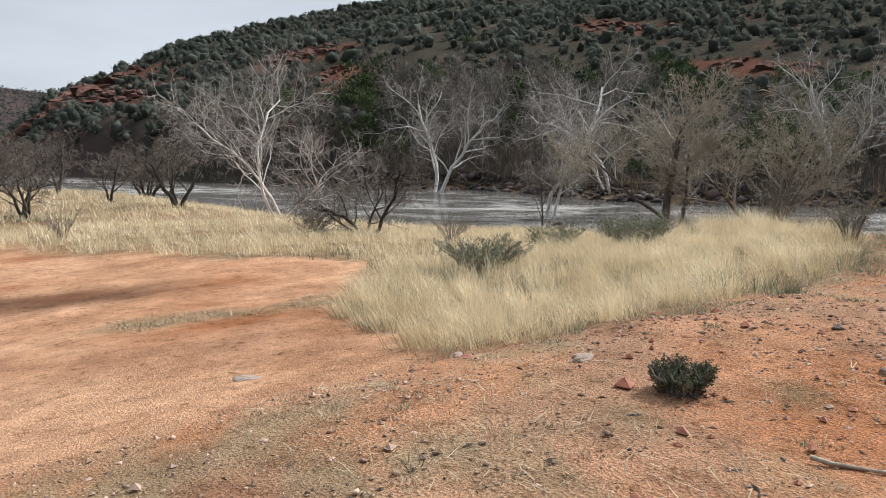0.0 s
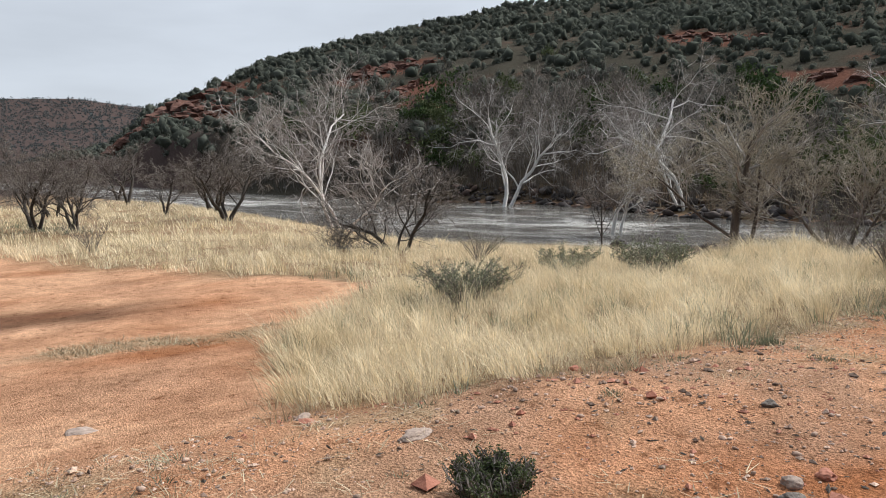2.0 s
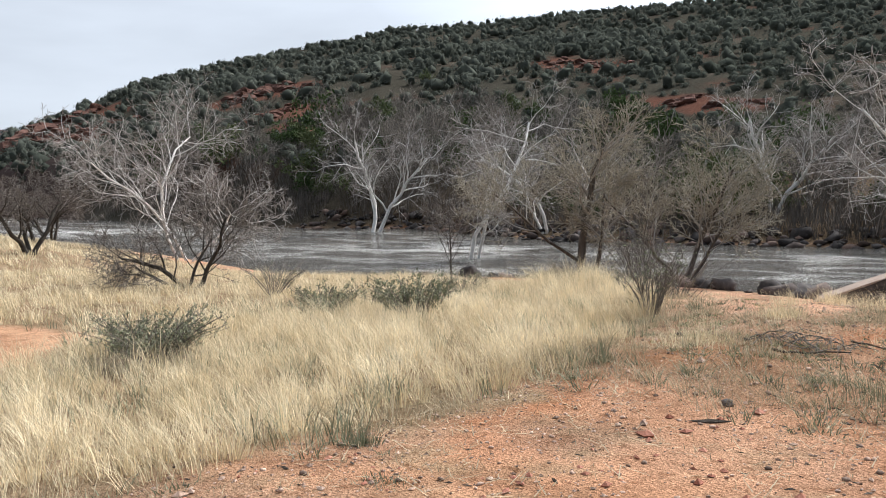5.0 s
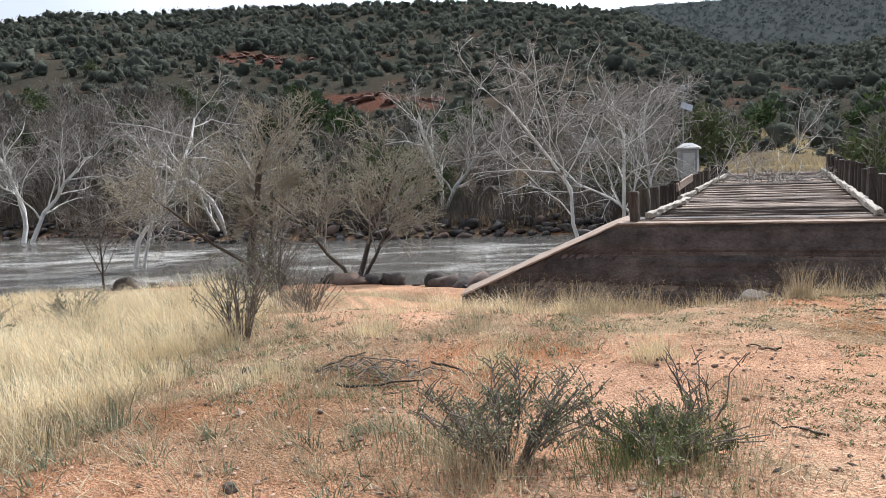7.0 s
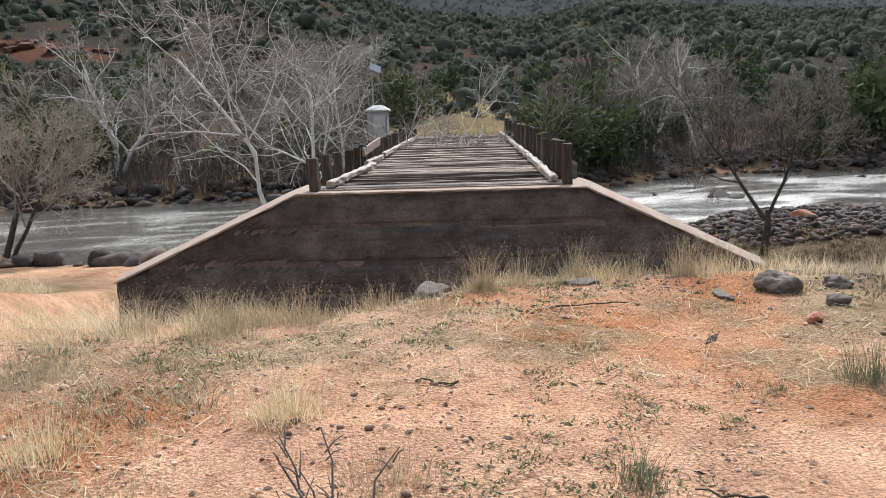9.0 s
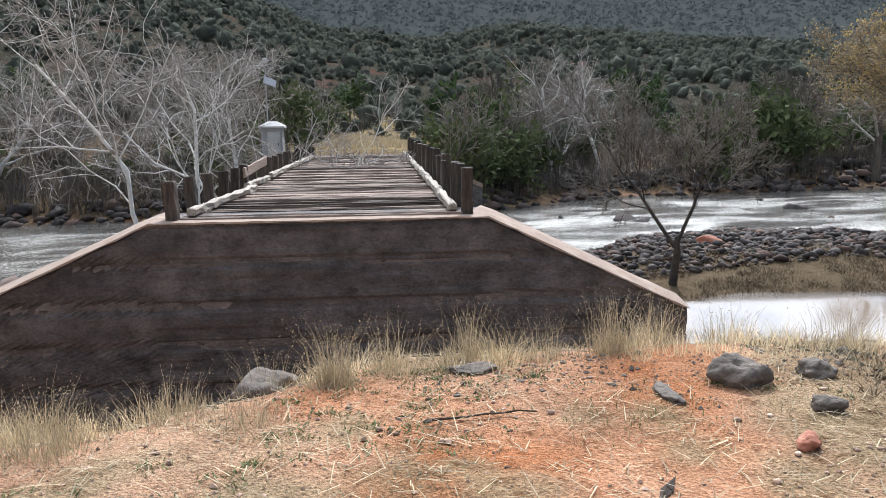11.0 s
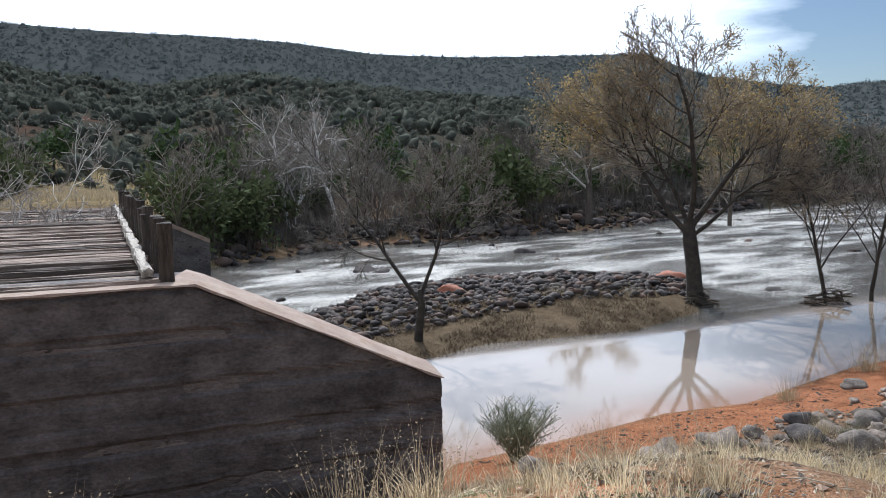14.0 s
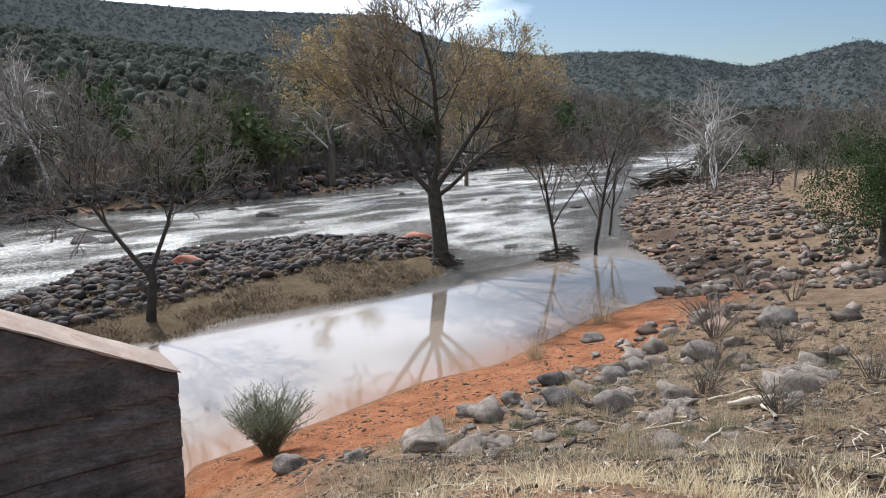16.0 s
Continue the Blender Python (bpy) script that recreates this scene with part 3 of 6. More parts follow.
def build_water():
    xs = np.concatenate([np.arange(-260, -60, 4.0), np.arange(-60, 60, 0.7), np.arange(60, 260, 4.0)])
    ys = np.concatenate([np.arange(0.3, 60, 0.55), np.arange(60, 130, 4.0)])
    X, Y = np.meshgrid(xs, ys, indexing="ij")
    x, y = X.ravel(), Y.ravel()
    lim = np.where(x < 20, 9.2, 9.2 + 0.12 * (x - 20))
    calm = step(0.8, -0.8, y - lim) * step(5.5, 6.5, x) * step(34, 27, x)
    calm = np.maximum(calm, step(1.2, 0.2, np.hypot((x - 11) / 5, (y - 11) / 2.5)))
    flow = 1 - 0.9985 * calm
    ang = radians(14)
    u, v = x * math.cos(ang) + y * math.sin(ang), -x * math.sin(ang) + y * math.cos(ang)
    ridge = 1 - 2 * np.abs(fbm(u * 0.16, v * 0.42, 71, 4) - 0.5)
    mid = np.clip(np.minimum(y - near_shore(x), far_shore(x) - y) / 5, 0, 1)
    right = step(-4, 6, x)
    # riffle foam; the share on the right paints sun sparkle as white
    foam_glitter = (0.30 * step(0.60, 1.0, ridge) + 0.025 + 0.10 * right + 0.14 * step(0.45, 0.7, fbm(u * 0.06, v * 0.14, 77))) * mid * flow
    mud = step(1.6, 0.0, y - near_shore(x)) * step(5, 7, x) * step(22, 14, x)
    z = flow * 0.10 * (fbm(u * 0.35, v * 0.8, 73, 4) - 0.5)
    ny = len(ys)
    i, j = np.meshgrid(np.arange(len(xs) - 1), np.arange(ny - 1), indexing="ij")
    faces = np.stack([i * ny + j, (i + 1) * ny + j, (i + 1) * ny + j + 1, i * ny + j + 1], -1).reshape(-1, 4)
    me = mesh_from("water", np.stack([x, y, z], 1), faces, M_WATER, True)
    col = me.color_attributes.new("flow", "FLOAT_COLOR", "POINT")
    col.data.foreach_set("color", np.stack([flow, foam_glitter, mud, np.ones(len(x))], 1).astype(np.float32).ravel())
    return tagged(new("water", me), "muddy river with white riffles and a still side pool", "water", kind="structure")


ground = build_ground()
water = build_water()


# ---------------- bridge and abutment ----------------
TOP = 3.66


def build_abutment(name, y0, facing, label):
    """Concrete wall with sloping wings; facing -1 looks towards -y."""
    ob = empty(name, (0, y0, 0), label, "bridge abutment")
    xs = np.concatenate([np.linspace(-6.5, -2.78, 22), np.linspace(-2.78, 2.78, 34)[1:], np.linspace(2.78, 6.27, 22)[1:]])
    crest = np.interp(xs, [-6.5, -2.78, 2.78, 6.27], [2.0, TOP, TOP, 1.98])
    nz = 84
    verts, faces = [], []
    for k, (x, c) in enumerate(zip(xs, crest)):
        for q in range(nz):
            z = -1.0 + (c - 0.012 + 1.0) * q / (nz - 1)
            lift = 0.5 + 0.5 * math.sin(z * 9.0)
            dent = 0.05 * (float(fbm(np.array([x * 1.1]), np.array([z * 5.0]), 83)[0]) - 0.5) + 0.035 * (lift > 0.86) + 0.03 * float(lattice(np.array([math.floor(z / 0.27)]), np.array([math.floor(x / 2.4 + 0.37 * math.floor(z / 0.27))]), 7)[0])
            edge = 0.05 * float(vnoise(np.array([x * 5.0]), np.array([3.0]), 84)[0]) * (q == nz - 1)
            verts.append((x, facing * (0.0 - dent - edge), z - 0.03 * (q == nz - 1) * float(vnoise(np.array([x * 4.0]), np.array([1.0]), 85)[0])))
    for k in range(len(xs) - 1):
        for q in range(nz - 1):
            faces.append((k * nz + q, (k + 1) * nz + q, (k + 1) * nz + q + 1, k * nz + q + 1))
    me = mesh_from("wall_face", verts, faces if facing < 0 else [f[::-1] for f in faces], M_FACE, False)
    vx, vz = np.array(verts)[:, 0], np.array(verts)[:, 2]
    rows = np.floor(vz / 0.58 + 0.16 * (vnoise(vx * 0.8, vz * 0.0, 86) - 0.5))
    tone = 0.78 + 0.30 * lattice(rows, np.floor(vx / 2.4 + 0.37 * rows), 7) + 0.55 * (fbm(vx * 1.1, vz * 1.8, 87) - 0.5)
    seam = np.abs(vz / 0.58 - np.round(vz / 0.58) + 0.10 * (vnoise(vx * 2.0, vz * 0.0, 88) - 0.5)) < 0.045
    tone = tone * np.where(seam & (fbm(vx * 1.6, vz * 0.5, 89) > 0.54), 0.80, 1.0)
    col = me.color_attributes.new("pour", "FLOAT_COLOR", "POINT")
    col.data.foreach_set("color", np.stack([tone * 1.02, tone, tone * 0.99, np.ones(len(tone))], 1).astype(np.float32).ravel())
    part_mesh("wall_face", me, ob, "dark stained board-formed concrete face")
    bm = bmesh.new()
    deep = lambda x: -facing * float(np.interp(abs(x), [2.4, 2.79, 6.3], [0.5, 1.1, 0.62]))
    pts = [(-6.5, -1), (-6.5, 1.98), (-2.78, TOP - 0.02), (2.78, TOP - 0.02), (6.27, 1.96), (6.27, -1)]
    a = [bm.verts.new((x, -facing * 0.05, z)) for x, z in pts]
    b = [bm.verts.new((x, deep(x), z + 0.06 * (abs(x) > 2.5) * (z > 0))) for x, z in pts]
    bm.faces.new(a), bm.faces.new(b[::-1])
    for k in range(6):
        bm.faces.new((a[k], b[k], b[(k + 1) % 6], a[(k + 1) % 6]))
    bmesh.ops.recalc_face_normals(bm, faces=bm.faces[:])
    part("wall_core", bm, M_CONC, ob)
    # the pale worn coping, with uneven edges
    tops, quads = [], []
    rngl = random.Random(5)
    span = np.concatenate([np.linspace(-6.52, -2.78, 16), np.linspace(-2.78, 2.78, 24)[1:], np.linspace(2.78, 6.29, 16)[1:]])
    for x in span:
        c = float(np.interp(x, [-6.5, -2.78, 2.78, 6.27], [2.0, TOP, TOP, 1.98]))
        f0, f1 = facing * (0.035 + rngl.uniform(-0.02, 0.02)), deep(x) * 1.02
        rise = float(np.interp(abs(x), [2.5, 2.9, 6.3], [0.0, 0.10, 0.12]))
        for yy, zz in ((f0, -0.03 + rngl.uniform(-0.015, 0.012)), (f0 * 0.8, rngl.uniform(-0.008, 0.006)), (deep(x) * 0.5, 0.012 + 0.5 * rise + rngl.uniform(-0.006, 0.006)), (f1, rise + rngl.uniform(-0.01, 0.006)), (f1, -0.09)):
            tops.append((x, yy, c + zz))
    for k in range(len(span) - 1):
        for q in range(4):
            f = (k * 5 + q, (k + 1) * 5 + q, (k + 1) * 5 + q + 1, k * 5 + q + 1)
            quads.append(f if facing < 0 else f[::-1])
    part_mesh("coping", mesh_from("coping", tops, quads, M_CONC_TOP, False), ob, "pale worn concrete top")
    part("bearing_ledge", box_bm(5.3, 0.9, 4.0, 0.02, (0, -facing * 1.07, 1.3)), M_CONC, ob)
    return ob


build_abutment("bridge_abutment", 0.0, -1, "dark weathered concrete bridge abutment with sloping wing walls")
build_abutment("bridge_abutment", 28.6, 1, "far concrete bridge abutment on the opposite bank")

DECK_Y0, DECK_Y1 = 0.22, 28.2


def build_bridge():
    rng = random.Random(11)
    br = empty("bridge", (0, 0, 3.3), "old timber bridge with weathered grey planks and no railing", "bridge")
    variants = []
    for k in range(6):
        bm = rough_bar(rng, 4.75 + rng.uniform(-0.1, 0.12), 0.15 + rng.uniform(-0.025, 0.02), 0.10, 0, 9, 0.012)
        me = bpy.data.meshes.new("plank")
        bm.to_mesh(me)
        bm.free()
        me.materials.append(M_PLANK)
        variants.append(me)
    y = DECK_Y0 + 0.1
    while y < DECK_Y1:
        ob = part_mesh("plank", rng.choice(variants), br)
        sag = -0.05 * math.exp(-(((y - 10) / 2.0) ** 2)) - 0.06 * math.exp(-(((y - 18.5) / 1.5) ** 2))
        ob.matrix_basis = pose(rng.uniform(-0.05, 0.05), y, TOP - 3.3 - 0.06 + sag + rng.uniform(-0.045, 0.02), rng.uniform(-11, 8), rng.uniform(-0.25, 0.25), rng.uniform(-0.5, 0.5) + 180 * rng.choice((0, 1)))
        y += rng.uniform(0.17, 0.225)
    for x in (-2.1, -1.05, 0, 1.05, 2.1):
        part("stringer", box_bm(0.18, DECK_Y1 - DECK_Y0, 0.40, 0.01, (x, (DECK_Y0 + DECK_Y1) / 2, -0.0 + 0.09)), M_POST, br)

    def post(x, y, h, w, lean):
        bm = rough_bar(rng, w, w * rng.uniform(0.8, 1.1), h + 0.5, 2, 4, 0.012, 0.015)
        ob = part("post", bm, M_POST, br)
        ob.matrix_basis = pose(x, y, TOP - 3.3 - 0.5, rng.uniform(-lean, lean), rng.uniform(-lean, lean), rng.uniform(-8, 8))
    for side in (-1, 1):
        y = 0.32
        while y < DECK_Y1 + 0.3:
            h = rng.uniform(0.74, 0.92) if side > 0 else rng.uniform(0.48, 0.72)
            post(side * 2.46, y, h, 0.20 if side < 0 else 0.19, 2.5)
            y += rng.uniform(1.15, 1.4) if side > 0 else rng.uniform(1.3, 1.6)

    def kerb(x, y0, y1, z, turn, w, label):
        bm = rough_bar(rng, w * 0.85, y1 - y0, w * 0.8, 1, 14, 0.024, 0.02)
        ob = part("kerb_log", bm, M_KERB, br, label)
        ob.matrix_basis = pose(x, (y0 + y1) / 2, TOP - 3.3 + z, rng.uniform(-0.4, 0.4), rng.uniform(-6, 6), turn)
    for y0, y1, z, turn in ((0.5, 5.6, 0.06, -3.0), (6.3, 9.5, 0.05, -1.0), (10.2, 17.0, 0.06, 0.4), (17.1, 24.5, 0.06, -0.4)):
        kerb(-2.22 if y0 > 6 else -2.08, y0, y1, z, turn, 0.16, "broken bleached kerb log")
    for y0, y1 in ((0.55, 7.8), (7.9, 14.9), (15.0, 21.5), (21.6, 28.0)):
        kerb(2.22, y0, y1, 0.06, rng.uniform(-0.3, 0.3), 0.17, "bleached timber kerb")
    bm = rough_bar(rng, 0.07, 3.4, 0.24, 1, 6, 0.012)
    part("loose_rail", bm, M_PLANK, br, "loose split rail board").matrix_basis = pose(-2.36, 8.6, TOP - 3.3 + 0.36, 2.5, 0, -1)
    for y in (9.5, 18.9):
        for x in (-1.9, 0, 1.9):
            part("pile", rough_bar(rng, 0.3, 0.3, 4.2, 2, 5, 0.015), M_POST, br).matrix_basis = pose(x, y, -4.2, 0, 0, rng.uniform(0, 20))
    return br


build_bridge()


def build_gauge_house(at):
    g = empty("gauge_house", at, "small grey metal gauge house with a pale hipped roof", "utility shed")
    part("body", box_bm(1.0, 0.9, 1.5, 0.03, (0, 0, 0.75)), M_SHEET, g)
    bm = bmesh.new()
    lo = [bm.verts.new(p) for p in ((-0.62, -0.55, 1.48), (0.62, -0.55, 1.48), (0.62, 0.55, 1.48), (-0.62, 0.55, 1.48))]
    mid = [bm.verts.new((v.co.x, v.co.y, 1.56)) for v in lo]
    up = [bm.verts.new(p) for p in ((-0.2, -0.1, 1.80), (0.2, -0.1, 1.80), (0.2, 0.1, 1.80), (-0.2, 0.1, 1.80))]
    for a, b in ((lo, mid), (mid, up)):
        for k in range(4):
            bm.faces.new((a[k], a[(k + 1) % 4], b[(k + 1) % 4], b[k]))
    bm.faces.new(up), bm.faces.new(lo[::-1])
    part("roof", bm, M_METAL, g)
    door = part("door", box_bm(0.6, 0.04, 1.2, 0.01, (0.1, -0.46, 0.68)), M_METAL, g)
    part("handle", box_bm(0.03, 0.04, 0.14, 0.008, (0.32, -0.495, 0.7)), M_POST, door)
    part("pipe", box_bm(0.5, 0.5, 4.6, 0.1, (0, 0, -2.3)), M_METAL, g)


def build_mast(at):
    m = empty("instrument_mast", at, "thin metal mast with a small solar panel", "mast")
    part_mesh("pole", mesh_from("pole", *tubes([([Vector((0, 0, -0.1)), Vector((0, 0, 1.6)), Vector((0, 0, 3.0))], [0.035, 0.03, 0.03])], 8), M_SHEET, True), m)
    part("solar_panel", box_bm(0.62, 0.05, 0.42, 0.01), M_PANEL, m, "small tilted solar panel").matrix_basis = pose(0.2, -0.1, 1.95, -35, 20, 20)
    part("instrument_box", box_bm(0.24, 0.2, 0.26, 0.05), M_METAL, m).matrix_basis = pose(0, 0, 2.95, 0, 0, 0)
    part("bracket", box_bm(0.5, 0.05, 0.05, 0.005, (0.15, 0, 2.6)), M_SHEET, m)


build_mast((-4.45, 26.4, 5.38))
build_gauge_house((-4.2, 26.2, 3.65))


# ---------------- trees ----------------
def limb(rng, out, start, way, length, radius, level, spec):
    """Grows one branch and its children; out[level] collects (points, radii)."""
    levels, wob, up, kids, spread = spec["levels"], spec["wobble"], spec["up"], spec["kids"], spec["spread"]
    n = (7, 6, 4, 3, 2)[level] if levels == 5 else (5, 4, 3, 2)[level]
    pts, rad, p, w = [start.copy()], [radius], start.copy(), way.normalized()
    tip = 0.45 if level == 0 else 0.25
    for k in range(1, n):
        w = (w + Vector((rng.gauss(0, wob), rng.gauss(0, wob), rng.gauss(0, wob) + up[level])) ).normalized()
        p = p + w * (length / (n - 1))
        pts.append(p.copy())
        rad.append(max(spec["thin"], radius * (1 - (1 - tip) * k / (n - 1))))
    out[level].append((pts, rad))
    if level + 1 >= levels:
        return
    count = kids[level]
    first = spec["first"] if level == 0 else 0.25
    turn = rng.uniform(0, 6.28)
    for k in range(count):
        f = first + (1 - first) * (k + rng.random()) / count
        s = f * (n - 1)
        i = min(int(s), n - 2)
        q = pts[i].lerp(pts[i + 1], s - i)
        d = (pts[i + 1] - pts[i]).normalized()
        turn += 2.4 + rng.uniform(-0.5, 0.5)
        side = d.orthogonal().normalized()
        side.rotate(Matrix.Rotation(turn, 3, d))
        a = radians(rng.uniform(*spread[level]))
        r = max(spec["thin"], (rad[i] + (rad[i + 1] - rad[i]) * (s - i)) * rng.uniform(0.38, 0.6))
        limb(rng, out, q, d * math.cos(a) + side * math.sin(a), length * rng.uniform(*spec["ratio"][level]) * (1.15 - 0.45 * f), r, level + 1, spec)


def tree_meshes(seed, spec, stems):
    """Meshes of a tree: its trunks, its limbs one by one, the branches, the twigs, and the tips of the twigs."""
    rng = random.Random(seed)
    out = [[] for _ in range(5)]
    for start, way, length, radius in stems:
        limb(rng, out, Vector(start), Vector(way), length, radius, 0, spec)
    trunks = [mesh_from("trunk", *tubes([line], 9), spec["bark"], True) for line in out[0]]
    tips = [line[0][-1] for line in out[spec["levels"] - 1]]
    if spec["levels"] == 4:
        return trunks, [], None, mesh_from("twigs", *joined([tubes(out[1], 4), tubes(out[2], 3), tubes(out[3], 3)]), spec["twig"], True), tips
    limbs = [mesh_from("limb", *tubes([line], 6), spec.get("limb", spec["bark"]), True) for line in out[1]]
    branches = mesh_from("branches", *tubes(out[2], 4), spec.get("limb", spec["bark"]), True)
    twigs = mesh_from("twigs", *joined([tubes(out[3], 3), tubes(out[4], 3)]), spec["twig"], True)
    return trunks, limbs, branches, twigs, tips


def leaf_mesh(rng, tips, per, spread, size, mat):
    c = np.array([t[:] for t in tips], np.float32)
    c = np.repeat(c, per, 0) + rng.normal(0, spread, (len(c) * per, 3))
    return mesh_from("leaves", *cards(rng, c, size), mat)


def cards(rng, centres, size):
    """Small pointed leaf quads in random directions."""
    n = len(centres)
    a = rng.normal(size=(n, 3))
    a /= np.linalg.norm(a, axis=1)[:, None]
    b = np.cross(a, rng.normal(size=(n, 3)))
    b /= np.linalg.norm(b, axis=1)[:, None]
    s = size * rng.uniform(0.6, 1.4, (n, 1))
    v = np.stack([centres - a * s, centres + b * s * 0.45, centres + a * s, centres - b * s * 0.45], 1).reshape(-1, 3)
    return v, np.arange(4 * n).reshape(-1, 4)


def place_tree(name, meshes, at, turn, scale, label, category="tree", group="", leaves=None, tilt=0.0):
    ob = empty(name, at, label, category, group)
    ob.matrix_basis = pose(*at, tilt, 0, turn) @ Matrix.Diagonal((scale, scale, scale, 1))
    for me in meshes[0]:
        part_mesh("trunk", me, ob)
    for me in meshes[1]:
        part_mesh("limb", me, ob)
    if meshes[2]:
        tagged(part_mesh("branchwork", meshes[2], ob), kind="stuff")
    tagged(part_mesh("crown", meshes[3], ob), kind="stuff")
    if leaves:
        tagged(part_mesh("leaves", leaves, ob, "sparse golden leaves"), kind="stuff")
    return ob


SYC = dict(levels=5, wobble=0.24, up=(0.03, 0.05, 0.02, 0.0, 0.0), kids=(10, 7, 5, 4), spread=((30, 55), (30, 65), (30, 70), (25, 70)), ratio=((0.45, 0.68), (0.42, 0.62), (0.42, 0.62), (0.4, 0.65)), first=0.22, thin=0.011, bark=M_SYC, twig=M_SYCTWIG)
COT = dict(SYC, wobble=0.11, up=(0.03, 0.085, 0.06, 0.03, 0.02), kids=(10, 7, 6, 4), spread=((38, 68), (25, 52), (22, 52), (20, 55)), first=0.28, bark=M_COT, limb=M_COTLIMB, twig=M_COTTWIG)
MSQ = dict(SYC, limb=M_MESQ, wobble=0.2, up=(0.0, 0.04, 0.03, 0.0, 0.0), kids=(6, 5, 4, 4), spread=((25, 60), (25, 60), (25, 65), (25, 65)), ratio=((0.6, 0.85), (0.45, 0.65), (0.45, 0.65), (0.45, 0.65)), first=0.35, thin=0.0065, bark=M_MESQ, twig=M_MESQTWIG)
THK = dict(SYC, levels=4, wobble=0.12, up=(0.03, 0.06, 0.05, 0.0, 0.0), kids=(5, 5, 3), spread=((15, 45), (20, 50), (25, 60)), ratio=((0.5, 0.75), (0.45, 0.7), (0.45, 0.7)), first=0.12, thin=0.020, bark=M_THICKET, twig=M_THICKET)

syc_a = tree_meshes(1, SYC, [((0, 0, -0.3), (-0.12, 0.1, 1), 8.0, 0.19), ((0.5, 0.1, -0.3), (0.28, 0.0, 1), 7.5, 0.17)])
syc_w = tree_meshes(31, dict(SYC, up=(-0.01, 0.05, 0.02, 0.0, 0.0), first=0.16), [((0, 0, -0.3), (-0.40, 0.0, 1), 9.6, 0.115), ((0.45, 0.1, -0.3), (0.10, 0.05, 1), 8.2, 0.10), ((0.8, 0.2, -0.3), (0.62, 0.1, 1), 6.4, 0.075)])
syc_t = tree_meshes(32, dict(SYC, up=(0.05, 0.07, 0.03, 0.0, 0.0), first=0.2), [((0, 0, -0.3), (0.02, 0.0, 1), 10.6, 0.135), ((0.5, 0.1, -0.3), (0.12, 0.1, 1), 4.6, 0.10)])
syc_b = tree_meshes(2, SYC, [((0, 0, -0.3), (-0.35, 0.0, 1), 9.5, 0.18)])
syc_c = tree_meshes(3, SYC, [((0, 0, -0.3), (0.02, 0.0, 1), 10.0, 0.19), ((0.3, 0.2, -0.3), (0.3, 0.2, 1), 7.0, 0.13)])
syc_l = tree_meshes(15, dict(SYC, kids=(9, 6, 5, 4), first=0.35), [((0, 0, -0.3), (-0.20, 0.0, 1), 8.4, 0.095)])
syc_m = tree_meshes(16, dict(SYC, kids=(10, 7, 5, 4), first=0.2), [((0, 0, -0.3), (0.10, 0.0, 1), 7.5, 0.10), ((0.6, 0.3, -0.3), (0.22, 0.1, 1), 7.0, 0.085)])
cot_a = tree_meshes(4, dict(COT, first=0.44), [((0, 0, -0.3), (0.02, 0.0, 1), 6.6, 0.24), ((-0.1, 0, 0.9), (-0.95, 0.0, 1), 5.2, 0.09), ((0.45, 0, -0.3), (0.30, 0.1, 1), 4.6, 0.12)])
cot_b = tree_meshes(5, COT, [((0, 0, -0.3), (-0.40, 0.0, 1), 5.4, 0.10), ((0.2, 0.1, -0.3), (0.06, 0.0, 1), 5.8, 0.13), ((0.4, 0.1, -0.3), (0.4, 0.0, 1), 4.6, 0.09)])
msq_a = tree_meshes(6, MSQ, [((0, 0, -0.2), (-0.5, 0, 1), 2.2, 0.095), ((0.1, 0, -0.2), (0.5, 0.2, 1), 2.2, 0.085), ((0, 0.1, -0.2), (0.05, 0.5, 1), 2.2, 0.08)])
msq_b = tree_meshes(7, MSQ, [((0, 0, -0.2), (0.35, 0, 1), 2.0, 0.08), ((0.1, 0, -0.2), (-0.7, 0.2, 1), 1.9, 0.07)])
thk = [tree_meshes(20 + k, THK, [((random.Random(k * 9 + q).uniform(-0.9, 0.9), random.Random(k * 7 + q).uniform(-0.9, 0.9), -0.3), (random.Random(k + q * 3).uniform(-0.35, 0.35), random.Random(k * 2 + q).uniform(-0.35, 0.35), 1), 3.9, 0.07) for q in range(3)]) for k in range(4)]
fallen = tree_meshes(41, dict(MSQ, up=(-0.03, 0.03, 0.03, 0.0, 0.0), kids=(7, 5, 4, 4), first=0.2), [((0, 0, -0.1), (-1, 0.1, 0.75), 2.0, 0.075), ((0.1, 0, -0.1), (1, 0, 0.65), 2.3, 0.07), ((0, 0.1, -0.1), (0.5, 0.3, 0.8), 1.6, 0.05), ((0, -0.1, -0.1), (-0.7, -0.3, 0.45), 1.8, 0.05)])
nrng = np.random.default_rng(4)

place_tree("sycamore_tree", syc_w, (-45.2, 3.1, 0.7), 49, 1.0, "leaning white-barked bare sycamore on the river bank", group="bare sycamores")
place_tree("sycamore_tree", syc_a, (-57.2, 28.4, 0.1), 45, 1.15, "cluster of bare white sycamore trunks at the water", group="bare sycamores")
place_tree("sycamore_tree", syc_t, (-32.8, 16.0, 0.0), 45, 1.0, "tall straight bare sycamore standing in the river", group="bare sycamores")
place_tree("sycamore_tree", syc_l, (-6.6, 13.6, 0.0), 5, 1.0, "leaning bare white sycamore beside the bridge", group="bare sycamores")
place_tree("sycamore_tree", syc_m, (-5.7, 16.6, 0.0), 10, 1.0, "bare white sycamore beside the bridge", group="bare sycamores")
place_tree("sycamore_tree", syc_m, (-7.0, 32.0, 0.9), 160, 1.1, "spreading bare sycamore behind the gauge house", group="bare sycamores")
